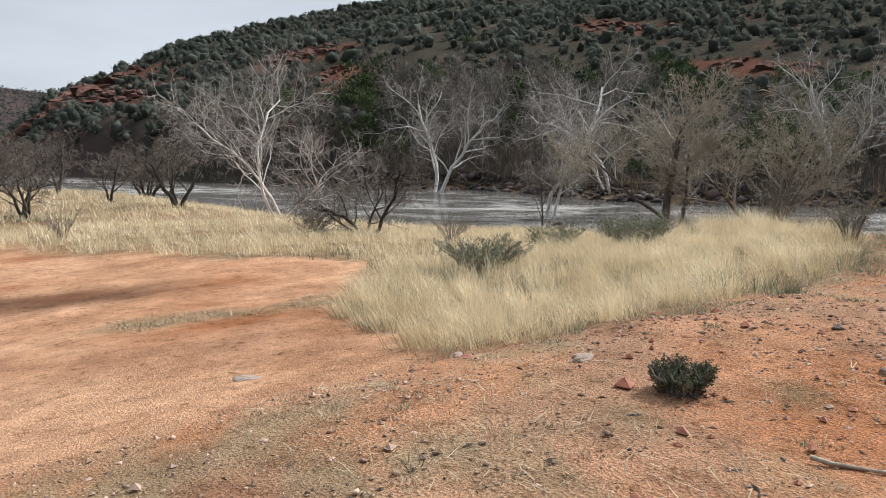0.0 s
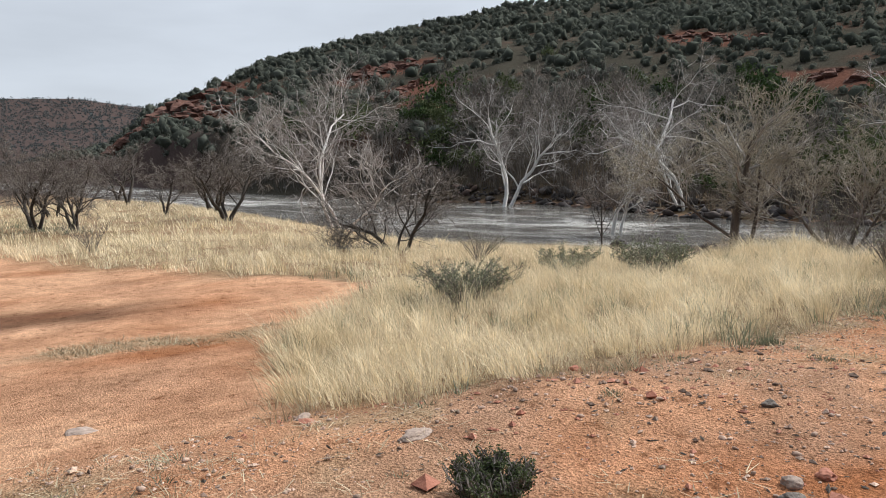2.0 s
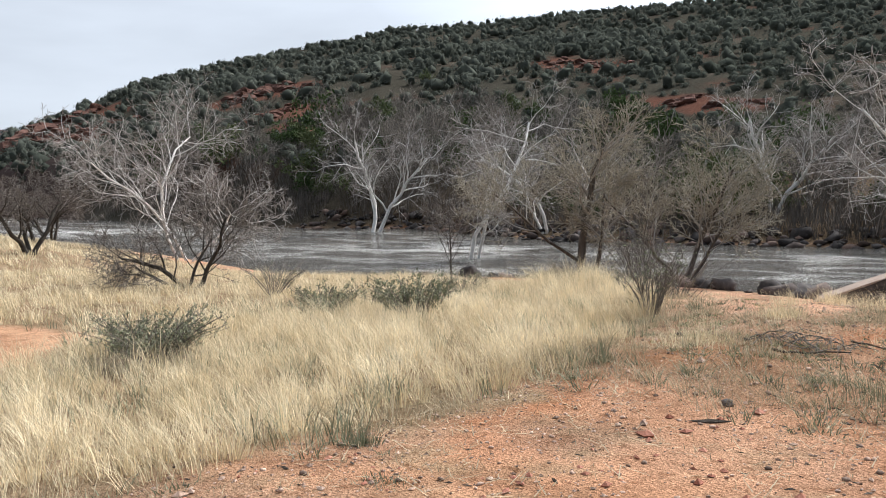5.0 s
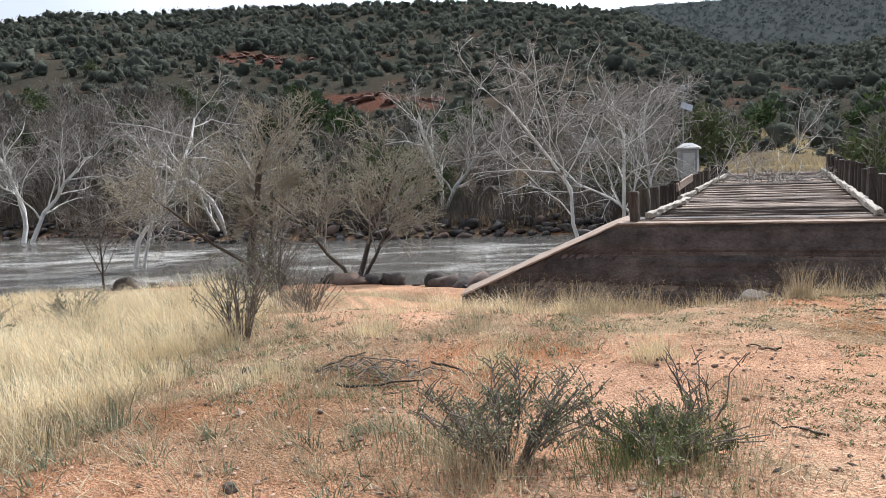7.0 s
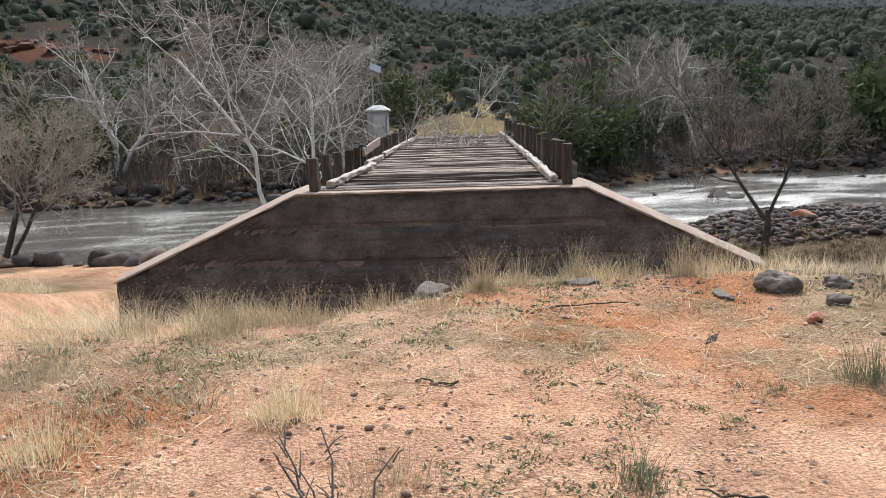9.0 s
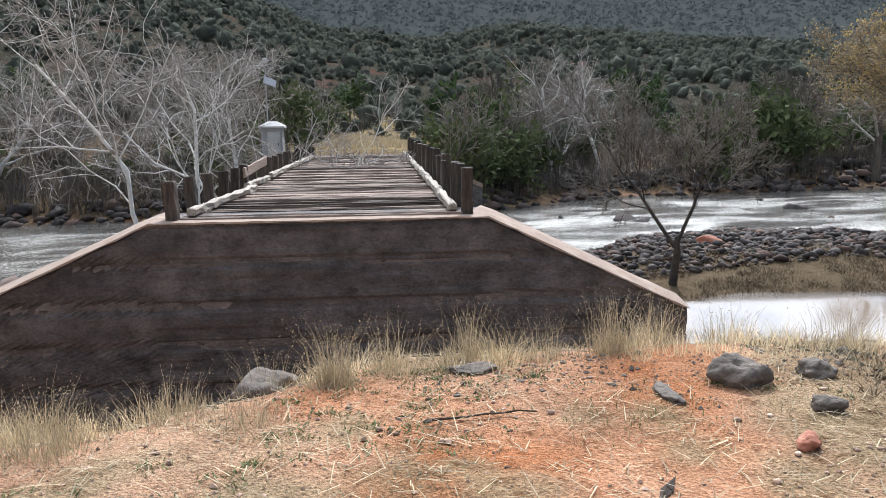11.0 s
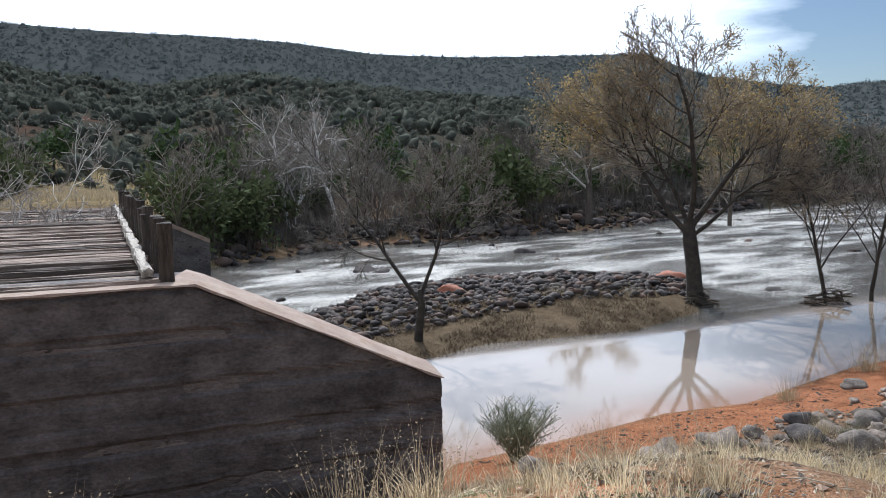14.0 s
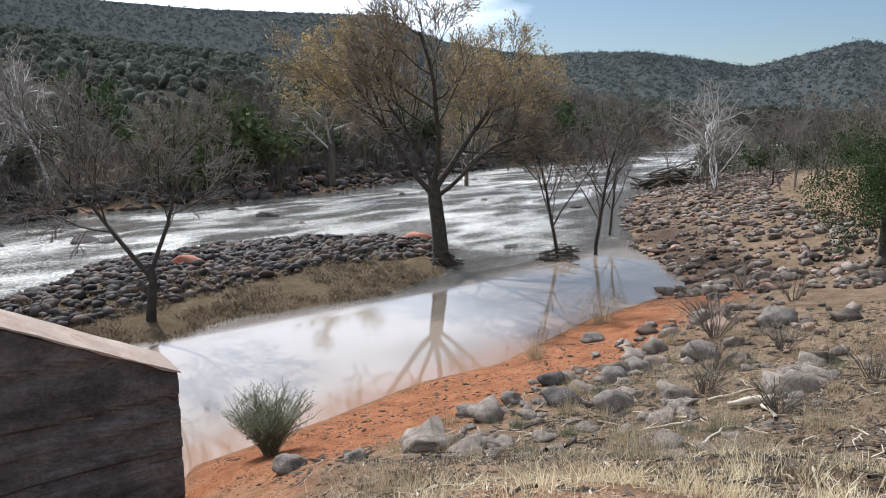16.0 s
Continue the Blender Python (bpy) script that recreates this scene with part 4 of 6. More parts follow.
place_tree("sycamore_tree", syc_a, (-24.0, 38.0, 1.2), 0, 1.0, "bare white sycamore in the far thicket", group="bare sycamores")
place_tree("sycamore_tree", syc_c, (-37.7, 30.0, 0.6), 200, 0.85, "bare pale tree on the far bank", group="bare sycamores")
place_tree("sycamore_tree", syc_a, (14.0, 46.0, 1.2), 30, 0.9, "crooked bare sycamore on the far bank", group="bare sycamores")
place_tree("sycamore_tree", syc_b, (17.5, 45.0, 1.2), 200, 0.8, "bare grey sycamore on the far bank", group="bare sycamores")
place_tree("sycamore_tree", syc_c, (55.0, 19.5, 0.5), 10, 0.75, "pale bare tree on the cobble bank", group="bare sycamores")
place_tree("cottonwood_tree", cot_a, (-21.0, 11.0, 0.15), 32, 0.98, "broad bare brown cottonwood on the near shore", group="bare cottonwoods")
place_tree("cottonwood_tree", cot_b, (-17.3, 13.4, 0.1), 28, 0.98, "bare cottonwood with yellowish twigs by the water", group="bare cottonwoods")


def build_big_tree():
    spec = dict(COT, kids=(9, 7, 6, 5), spread=((34, 60), (22, 48), (20, 45), (15, 45)), first=0.26, up=(0.035, 0.09, 0.08, 0.05, 0.03), bark=M_MESQ, limb=M_MESQ, twig=M_OLDTWIG)
    meshes = tree_meshes(9, spec, [((-0.25, 0, 2.6), (-0.95, 0.1, 1), 5.6, 0.115), ((-0.25, 0, 2.9), (-0.28, 0.2, 1), 5.0, 0.09), ((-0.22, 0, 3.0), (0.10, -0.2, 1), 5.6, 0.11), ((-0.2, 0, 2.8), (0.70, 0.1, 1), 5.4, 0.125), ((-0.15, 0, 2.5), (1.15, -0.2, 0.7), 4.4, 0.08)])
    bole = [Vector((0.12, 0, -0.4)), Vector((0.02, 0, 0.4)), Vector((-0.05, 0.03, 1.4)), Vector((-0.18, 0, 2.4)), Vector((-0.25, 0, 3.2))]
    meshes[0].insert(0, mesh_from("trunk", *tubes([(bole, [0.46, 0.31, 0.27, 0.26, 0.18])], 11), M_MESQ, True))
    leaves = leaf_mesh(nrng, [t for t in meshes[4] if t.z > 5.6 and nrng.random() < 0.12 + 0.6 * (t.x > 0.3 or t.x < -3.2)], 3, 0.10, 0.045, M_GOLD)
    place_tree("cottonwood_tree", meshes, (21.6, 12.1, 0.0), -40, 1.0, "large dark cottonwood with sparse golden leaves at the pool", leaves=leaves, group="leafy cottonwoods")
    gold = tree_meshes(10, dict(COT, twig=M_OLDTWIG), [((0, 0, -0.3), (0.1, 0, 1), 6.5, 0.24)])
    lv = leaf_mesh(nrng, [t for t in gold[4] if t.z > 4], 1, 0.15, 0.085, M_GOLD)
    place_tree("cottonwood_tree", gold, (38.0, 43.5, 1.0), 40, 1.35, "far cottonwood with a golden crown", leaves=lv, group="leafy cottonwoods")
    place_tree("cottonwood_tree", gold, (48.5, 38.9, 0.4), 140, 0.8, "golden cottonwood on the far shore", leaves=lv, group="leafy cottonwoods")


build_big_tree()
wil = tree_meshes(12, dict(COT, thin=0.008, kids=(11, 7, 6, 5), first=0.28, limb=M_MESQ, bark=M_MESQ, twig=M_THICKET), [((-0.05, 0, 1.3), (-0.55, -0.1, 1), 4.4, 0.065), ((0.0, 0, 1.4), (0.10, 0.1, 1), 3.6, 0.06)])
wil[0].insert(0, mesh_from("trunk", *tubes([([Vector((-0.12, 0, -0.3)), Vector((-0.06, 0, 0.5)), Vector((0.02, 0, 1.1)), Vector((0.0, 0, 1.6))], [0.16, 0.12, 0.11, 0.07])], 9), M_MESQ, True))
place_tree("willow_tree", wil, (9.9, 10.0, 0.1), -40, 1.0, "slender forked bare tree on the gravel bar", "tree")
sap = tree_meshes(13, dict(MSQ, wobble=0.09, up=(0.05, 0.06, 0.03, 0.0, 0.0), spread=((18, 45), (20, 50), (25, 60), (25, 60)), kids=(9, 5, 5, 4), first=0.3), [((0, 0, -0.2), (0.04, 0, 1), 3.0, 0.055)])
for x, y, s, turn in ((25.8, 9.9, 1.5, 20), (27.6, 9.5, 1.55, 140), (32.8, 12.7, 1.35, 250), (52.8, 14.3, 1.2, 80), (-26.0, 7.4, 1.0, 10), (63.6, 28.6, 1.2, 10)):
    place_tree("sapling", sap, (x, y, max(-0.1, ground_z(x, y) - 0.05)), turn, s, "small bare sapling draped with flood debris", "tree", group="bare saplings")
for x, y, me, turn, s in ((-33.6, -16.4, msq_a, 0, 1.0), (-32.4, -15.4, msq_b, 60, 1.0), (-30.9, -15.5, msq_b, 190, 0.85), (-37.8, -10.1, msq_b, 20, 0.95), (-32.8, -9.1, msq_a, 100, 1.2), (-48, -4, msq_a, 210, 1.2), (-43, -14, msq_a, 40, 1.2), (-52, -8, msq_b, 120, 1.5), (-47, -19, msq_a, 300, 1.3), (-58, 0, msq_a, 10, 1.4), (-62, -12, msq_a, 200, 1.6), (-70, -4, msq_b, 80, 1.7), (-40.5, -17.5, msq_b, 250, 1.1)):
    place_tree("mesquite_tree", me, (x, y, ground_z(x, y)), turn, s, "dark bare spreading mesquite in the straw grass", "tree", group="mesquites")


place_tree("fallen_tree", fallen, (-18.6, -9.6, ground_z(-18.6, -9.6)), 49, 0.95, "dark sprawling dead tree on the meadow's edge", "tree")


def build_far_bank():
    """Thicket and evergreen shrubs on the opposite bank, each its own object."""
    rng = random.Random(21)
    g = np.random.default_rng(9)
    ever = []
    for k in range(4):
        blobs = g.normal(0, 1, (20, 3)) * (0.75, 0.75, 0.55) + (0, 0, 1.5)
        c = np.repeat(blobs, 32, 0) + g.normal(0, 0.30, (20 * 32, 3))
        c[:, 2] = np.abs(c[:, 2])
        ever.append(mesh_from("crown", *cards(g, c, 0.165), M_LEAF if k % 2 else M_LEAF2))
    stem = mesh_from("trunk", *tubes([([Vector((0, 0, -0.3)), Vector((0.05, 0, 0.8)), Vector((0, 0.05, 1.6))], [0.09, 0.07, 0.03])], 6), M_COT, True)
    n = 0
    while n < 125:
        x = rng.uniform(-115, 150)
        y = float(far_shore(x)) + 2.5 + abs(rng.gauss(0, 13))
        if abs(x) < 5.5 and y < 46:
            continue
        s = rng.uniform(0.8, 1.45)
        me = rng.choice(thk)
        place_tree("thicket_shrub", me, (x, y, ground_z(x, y)), rng.uniform(0, 360), s, "grey leafless riverside thicket shrub", "shrub", group="far bank thicket")
        n += 1
    n = 0
    while n < 200:
        x = rng.uniform(-115, 160)
        y = float(far_shore(x)) + 4 + abs(rng.gauss(0, 18))
        if abs(x) < 5.0 and y < 46:
            continue
        s = rng.uniform(0.7, 1.3) * (1 + 0.8 * rng.random() ** 3)
        ob = empty("evergreen_shrub", (x, y, ground_z(x, y)), "rounded dark evergreen shrub on the far bank", "shrub", "far bank evergreens")
        ob.matrix_basis = pose(x, y, ground_z(x, y), 0, 0, rng.uniform(0, 360)) @ Matrix.Diagonal((s, s, s * rng.uniform(0.8, 1.2), 1))
        part_mesh("trunk", stem, ob)
        part_mesh("crown", rng.choice(ever), ob)
        n += 1
    for x, y, s in ((7.5, 36.5, 1.6), (9.8, 38.5, 1.5), (6.0, 40.0, 1.5), (26, 44, 2.0), (29, 46, 2.1), (33, 47, 2.0)):
        ob = empty("evergreen_shrub", (x, y, ground_z(x, y)), "leafy green shrub on the river bank", "shrub", "green bank shrubs")
        ob.matrix_basis = pose(x, y, ground_z(x, y), 0, 0, x * 40) @ Matrix.Diagonal((s, s, s, 1))
        part_mesh("trunk", stem, ob)
        part_mesh("crown", ever[0], ob)

    n = 0
    while n < 46:
        x = rng.uniform(44, 130)
        y = float(near_shore(x)) - rng.uniform(2.5, 20)
        if n % 3:
            place_tree("thicket_shrub", rng.choice(thk), (x, y, ground_z(x, y)), rng.uniform(0, 360), rng.uniform(0.6, 1.1), "grey leafless thicket shrub behind the cobbles", "shrub", group="near bank thicket")
        else:
            ob = empty("evergreen_shrub", (x, y, ground_z(x, y)), "rounded olive shrub behind the cobbles", "shrub", "near bank shrubs")
            s = rng.uniform(0.7, 1.3)
            ob.matrix_basis = pose(x, y, ground_z(x, y), 0, 0, rng.uniform(0, 360)) @ Matrix.Diagonal((s, s, s, 1))
            part_mesh("trunk", stem, ob)
            part_mesh("crown", ever[1], ob)
        n += 1
    blobs = g.normal(0, 1, (46, 3)) * (0.55, 0.55, 0.75) + (0, 0, 1.4)
    c = np.repeat(blobs, 330, 0) + g.normal(0, 0.19, (46 * 330, 3))
    c[:, 2] = np.abs(c[:, 2])
    ob = empty("juniper", (25.6, -1.7, ground_z(25.6, -1.7)), "dense dark green juniper on the near bank", "shrub")
    ob.scale = (1.3, 1.3, 1.45)
    part_mesh("trunk", stem, ob)
    part_mesh("crown", mesh_from("crown", *cards(g, c, 0.030), M_LEAF), ob)


build_far_bank()


def lump_meshes(seed, count, subdiv, rough, flat=1.0):
    """Irregular rounded lumps as (vertices, triangles)."""
    made = []
    for k in range(count):
        bm = bmesh.new()
        bmesh.ops.create_icosphere(bm, subdivisions=subdiv, radius=1.0)
        off = Vector((seed * 7.3 + k * 3.1, k * 5.7, 0))
        for v in bm.verts:
            d = 1 + rough * noise.noise(v.co * 1.3 + off) + 0.4 * rough * noise.noise(v.co * 3.1 + off)
            v.co = v.co * d
            v.co.z *= flat
        bm.verts.ensure_lookup_table()
        made.append((np.array([v.co[:] for v in bm.verts], np.float32), np.array([[v.index for v in f.verts] for f in bm.faces], np.int32)))
        bm.free()
    return made


def scatter(lumps, rng, x, y, z, size, squash=(0.7, 1.0), tilt=0.25):
    sets = []
    for k in range(len(x)):
        v, f = lumps[rng.integers(len(lumps))]
        a = rng.uniform(0, 6.28)
        s = size[k]
        sx, sy, sz = s * rng.uniform(0.8, 1.3), s * rng.uniform(0.7, 1.0), s * rng.uniform(*squash)
        q = v * (sx, sy, sz)
        t = rng.normal(0, tilt)
        q = q @ np.array([[1, 0, 0], [0, math.cos(t), math.sin(t)], [0, -math.sin(t), math.cos(t)]])
        q = q @ np.array([[math.cos(a), math.sin(a), 0], [-math.sin(a), math.cos(a), 0], [0, 0, 1]])
        sets.append((q + (x[k], y[k], z[k]), f))
    return joined(sets)


def build_hill_scrub():
    rng = np.random.default_rng(12)
    lumps = lump_meshes(4, 10, 1, 1.0)

    def belt(n, r0, r1, a0, a1, size, per, leaf, power):
        r = r0 + (r1 - r0) * rng.random(n) ** power
        az = np.radians(rng.uniform(a0, a1, n))
        x, y = CX + r * np.sin(az), CY + r * np.cos(az)
        keep = ((y > far_shore(x) + np.where(x > 40, 5, 14)) | (land(x, y) > 6)) & (fbm(x / 14, y / 14, 91) > 0.22) & (rng.random(n) > 0.82 * red_rock(x, y))
        x, y = x[keep], y[keep]
        s = size[0] * 0.8 + (size[1] * 1.25 - size[0] * 0.8) * rng.random(len(x)) ** 1.5
        d = rng.normal(size=(len(x), per, 3))
        d /= np.linalg.norm(d, axis=2)[:, :, None]
        d *= rng.uniform(0.35, 0.80, (len(x), per, 1)) * s[:, None, None] * (1.0, 1.0, 0.95)
        d[:, :, 2] = np.abs(d[:, :, 2] + 0.25 * s[:, None])
        c = (np.stack([x, y, land(x, y) - 0.1], 1)[:, None, :] + d).reshape(-1, 3)
        core = scatter(lumps, rng, x, y, land(x, y) + 0.30 * s, s * 0.40, (0.8, 1.25))
        v, f = cards(rng, c, leaf)
        tips = (v, f[:, [0, 1, 2]])
        return joined([core, tips]) if r1 < 400 else tips
    near = [belt(2600, 60, 150, -84, 80, (0.8, 2.1), 80, 0.24, 0.8), belt(11000, 135, 346, -84, 80, (1.5, 3.0), 32, 0.50, 0.7)]
    tagged(new("hillside_scrub", mesh_from("hillside_scrub", *joined(near), M_HILLBUSH, True)), "dark juniper scrub covering the near hillside", "scrub", kind="stuff")
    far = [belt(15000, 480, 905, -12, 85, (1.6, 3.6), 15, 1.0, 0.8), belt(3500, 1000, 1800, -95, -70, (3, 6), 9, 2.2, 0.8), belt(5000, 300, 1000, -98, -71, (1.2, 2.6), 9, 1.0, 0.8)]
    tagged(new("hillside_scrub", mesh_from("hillside_scrub", *joined(far), M_FARBUSH, True)), "scrub on the distant mesas, tinted blue-grey for haze", "scrub", kind="stuff")


build_hill_scrub()


def build_outcrops():
    """Broken red sandstone ledges on the hillside."""
    rng = np.random.default_rng(19)
    blocks = lump_meshes(14, 6, 2, 0.9, 0.8)
    for px, py, pr in RED_PATCHES:
        n = int(5 + pr * 0.9)
        x, y = px + rng.normal(0, 0.42 * pr, n), py + rng.normal(0, 0.42 * pr, n)
        size = rng.uniform(0.07, 0.19, n) * pr + 0.25
        me = mesh_from("rock_outcrop", *scatter(blocks, rng, x, y, land(x, y) + 0.1 * size, size, (0.45, 0.8), 0.1), M_OUTCROP, False)
        tagged(new("rock_outcrop", me), "broken red sandstone outcrop on the scrubby hillside", "rock outcrop", "red outcrops", kind="stuff")


build_outcrops()


# ---------------- stones ----------------
COBBLES = lump_meshes(8, 12, 2, 0.85, 0.8)
PEBBLES = lump_meshes(9, 6, 1, 0.4, 0.75)
SHORE = lump_meshes(10, 10, 1, 0.8, 0.8)


def chips(rng, x, y, size, long=1.0):
    """Small angular eight-sided chips lying on the ground."""
    n = len(x)
    base = np.array([(1, 0, 0), (0, 1, 0), (-1, 0, 0), (0, -1, 0), (0, 0, 1), (0, 0, -1)], float)
    tri = np.array([(0, 1, 4), (1, 2, 4), (2, 3, 4), (3, 0, 4), (1, 0, 5), (2, 1, 5), (3, 2, 5), (0, 3, 5)])
    s = size * np.exp(rng.normal(0, 0.5, n))
    k = np.stack([s * rng.uniform(0.8, 1.4, n) * long, s * rng.uniform(0.6, 1.1, n), s * rng.uniform(0.35, 0.8, n)], 1)
    v = base[None] * k[:, None, :] * rng.uniform(0.7, 1.3, (n, 6, 1))
    a = rng.uniform(0, 6.28, n)
    c, q = np.cos(a)[:, None], np.sin(a)[:, None]
    v = np.stack([v[:, :, 0] * c - v[:, :, 1] * q, v[:, :, 0] * q + v[:, :, 1] * c, v[:, :, 2]], 2)
    v += np.stack([x, y, land(x, y) + 0.25 * s], 1)[:, None, :]
    return v.reshape(-1, 3), (np.arange(n)[:, None, None] * 6 + tri[None]).reshape(-1, 3)


def build_chips():
    rng = np.random.default_rng(37)
    for n, xr, yr, test, size, mat, long, name, label in (
            (14000, (-5.5, 3.5), (-23, -13.5), lambda x, y: (grassy(x, y) < 0.6) & (clearing(x, y) < 0.6) & (fbm(x * 0.9, y * 0.9, 103) > 0.36), 0.0072, M_GRAVEL, 1.0, "fine_gravel", "fine pinkish gravel on the red ground"),
            (8000, (-4.5, 5), (-14, -7.5), lambda x, y: fbm(x * 0.9, y * 0.9, 103) > 0.44, 0.0068, M_GRAVEL, 1.0, "fine_gravel", "fine pinkish gravel on the red ground"),
            (6500, (-5.5, 4), (-23, -8), lambda x, y: (clearing(x, y) < 0.6) & (fbm(x * 0.8, y * 0.8, 107) > 0.46), 0.0048, M_DEBRIS, 2.6, "twig_litter", "dark bits of dead twig on the ground"),
            (1500, (-5.2, 2.5), (-22, -14), lambda x, y: (grassy(x, y) < 0.5) & (clearing(x, y) < 0.5) & (fbm(x * 0.6, y * 0.6, 167) > 0.46), 0.016, M_REDSTONE, 1.1, "small_stones", "small red stones and clods on the ground"),
            (1500, (1.2, 4.6), (-9.2, -7.9), lambda x, y: fbm(x * 1.1, y * 1.1, 171) > 0.50, 0.0075, M_BOULDER, 1.1, "dark_gravel", "dark grey gravel on the crest of the bank"),
            (9000, (3.8, 11), (-9.6, -3), lambda x, y: (near_shore(x) - y > 3.4) & (x + 0.7 * y > -2.4) & (fbm(x * 0.9, y * 0.9, 123) > 0.36), 0.0085, M_DEBRIS, 3.0, "twig_litter", "dark broken twig litter on the slope"),
            (5000, (3.8, 11), (-9.6, -3), lambda x, y: (near_shore(x) - y > 3.4) & (x + 0.7 * y > -2.4) & (fbm(x * 0.9, y * 0.9, 125) > 0.40), 0.0042, M_DRIFT, 5.0, "wood_litter", "bleached splinters of drift wood on the slope"),
            (5000, (6.4, 16), (-5, 2), lambda x, y: (near_shore(x) - y > 0.25) & (near_shore(x) - y < 3.4) & (fbm(x * 0.9, y * 0.9, 131) > 0.42), 0.010, M_DEBRIS, 2.2, "twig_litter", "dark bits of drift on the red shore"),
            (8000, (6.5, 20), (-9.5, 1), lambda x, y: (near_shore(x) - y > 2.8) & (fbm(x * 0.7, y * 0.7, 109) > 0.42), 0.016, M_DEBRIS, 2.6, "twig_litter", "dark flood litter between the stones")):
        x, y = rng.uniform(*xr, n), rng.uniform(*yr, n)
        k = test(x, y)
        tagged(new(name, mesh_from(name, *chips(rng, x[k], y[k], size, long), mat)), label, "litter" if long > 1 else "gravel", kind="stuff")


def build_stones():
    rng = np.random.default_rng(31)

    def field(name, n, xr, yr, test, size, mat, label, pool=COBBLES, sink=0.25):
        x, y = rng.uniform(*xr, n), rng.uniform(*yr, n)
        keep = test(x, y)
        x, y = x[keep], y[keep]
        s = np.minimum(np.exp(rng.normal(0, 0.55, len(x))), 2.6) * size
        z = land(x, y) + s * sink if sink < 1 else -0.12 * s
        tagged(new(name, mesh_from(name, *scatter(pool, rng, x, y, z, s, (0.55, 0.85)), mat, True)), label, "stones", kind="stuff")
    field("bar_cobbles", 6500, (4, 25), (10, 23), lambda x, y: (bar_height(x, y) > -0.02) & (y > np.interp(x, [4, 9, 12, 17, 22, 25], [10.2, 10.7, 11.9, 12.7, 12.9, 12])), 0.10, M_DARKSTONE, "dark rounded cobbles on the gravel bar", SHORE)
    field("far_bank_cobbles", 15000, (-70, 75), (26, 66), lambda x, y: (y > far_shore(x) - 0.8) & (y < far_shore(x) + 3.0 + 3 * (x > 8)) & (np.abs(x) > 5), 0.27, M_DARKSTONE, "dark boulders lining the far shore", SHORE)
    field("bank_cobbles", 11500, (22, 75), (-4, 30), lambda x, y: (y < near_shore(x) + 0.3) & (y > near_shore(x) - 10) & (fbm(x * 0.3, y * 0.3, 97) > 0.30), 0.10, M_STONE, "grey cobbles heaped on the near bank")
    field("shore_cobbles", 500, (-30, -7), (6, 14.5), lambda x, y: np.abs(y - near_shore(x)) < 1.2, 0.24, M_DARKSTONE, "dark stones along the near shore")
    field("shore_cobbles", 160, (-9.5, -6.4), (0, 9), lambda x, y: np.abs(near_shore(x) - y) < 1.8, 0.26, M_DARKSTONE, "dark stones beside the abutment")
    field("slope_stones", 650, (8, 26), (-7, 3.5), lambda x, y: (near_shore(x) - y > 2.2) & (near_shore(x) - y < 8) & (fbm(x * 0.5, y * 0.5, 99) > 0.47) & (x > 13), 0.10, M_STONE, "grey stones strewn on the bank")
    field("river_rocks", 90, (-30, 60), (8, 50), lambda x, y: (y > near_shore(x) + 1) & (y < far_shore(x) - 1) & (bar_height(x, y) < -0.3) & (fbm(x * 0.12, y * 0.12, 101) > 0.5), 0.28, M_DARKSTONE, "dark wet rocks breaking the river surface", sink=2.4)
    field("gravel", 3600, (-5, 4), (-23, -13), lambda x, y: (grassy(x, y) < 0.5) & (clearing(x, y) < 0.5) & (fbm(x * 0.7, y * 0.7, 103) > 0.38), 0.0088, M_GRAVEL, "small pale gravel on the red ground", PEBBLES, 0.3)
    field("gravel", 2200, (-4, 4), (-13, -7), lambda x, y: fbm(x * 0.7, y * 0.7, 103) > 0.46, 0.010, M_GRAVEL, "small pale gravel on the red ground", PEBBLES, 0.3)


build_stones()
build_chips()


def build_slope_cobbles():
    rng = random.Random(61)
    meshes = [mesh_from("cobble", v, f, M_STONE, True) for v, f in COBBLES]
    n = 0
    while n < 130:
        x, y = rng.uniform(8.2, 14), rng.uniform(-7, 2)
        d = float(near_shore(x)) - y
        if d < np.interp(x, [8, 14], [3.6, 2.6]) or d > 8 or float(fbm(np.array([x * 0.5]), np.array([y * 0.5]), 99)[0]) < 0.45:
            continue
        s = 0.10 * math.exp(rng.gauss(0, 0.45))
        ob = tagged(new("cobble", rng.choice(meshes)), "rounded grey cobble half sunk in the bank", "stone", "cobbles on the slope")
        ob.matrix_basis = pose(x, y, ground_z(x, y) + 0.08 * s, rng.gauss(0, 12), rng.gauss(0, 12), rng.uniform(0, 360)) @ Matrix.Diagonal((s * rng.uniform(0.9, 1.4), s, s * rng.uniform(0.55, 0.85), 1))
        n += 1


build_slope_cobbles()


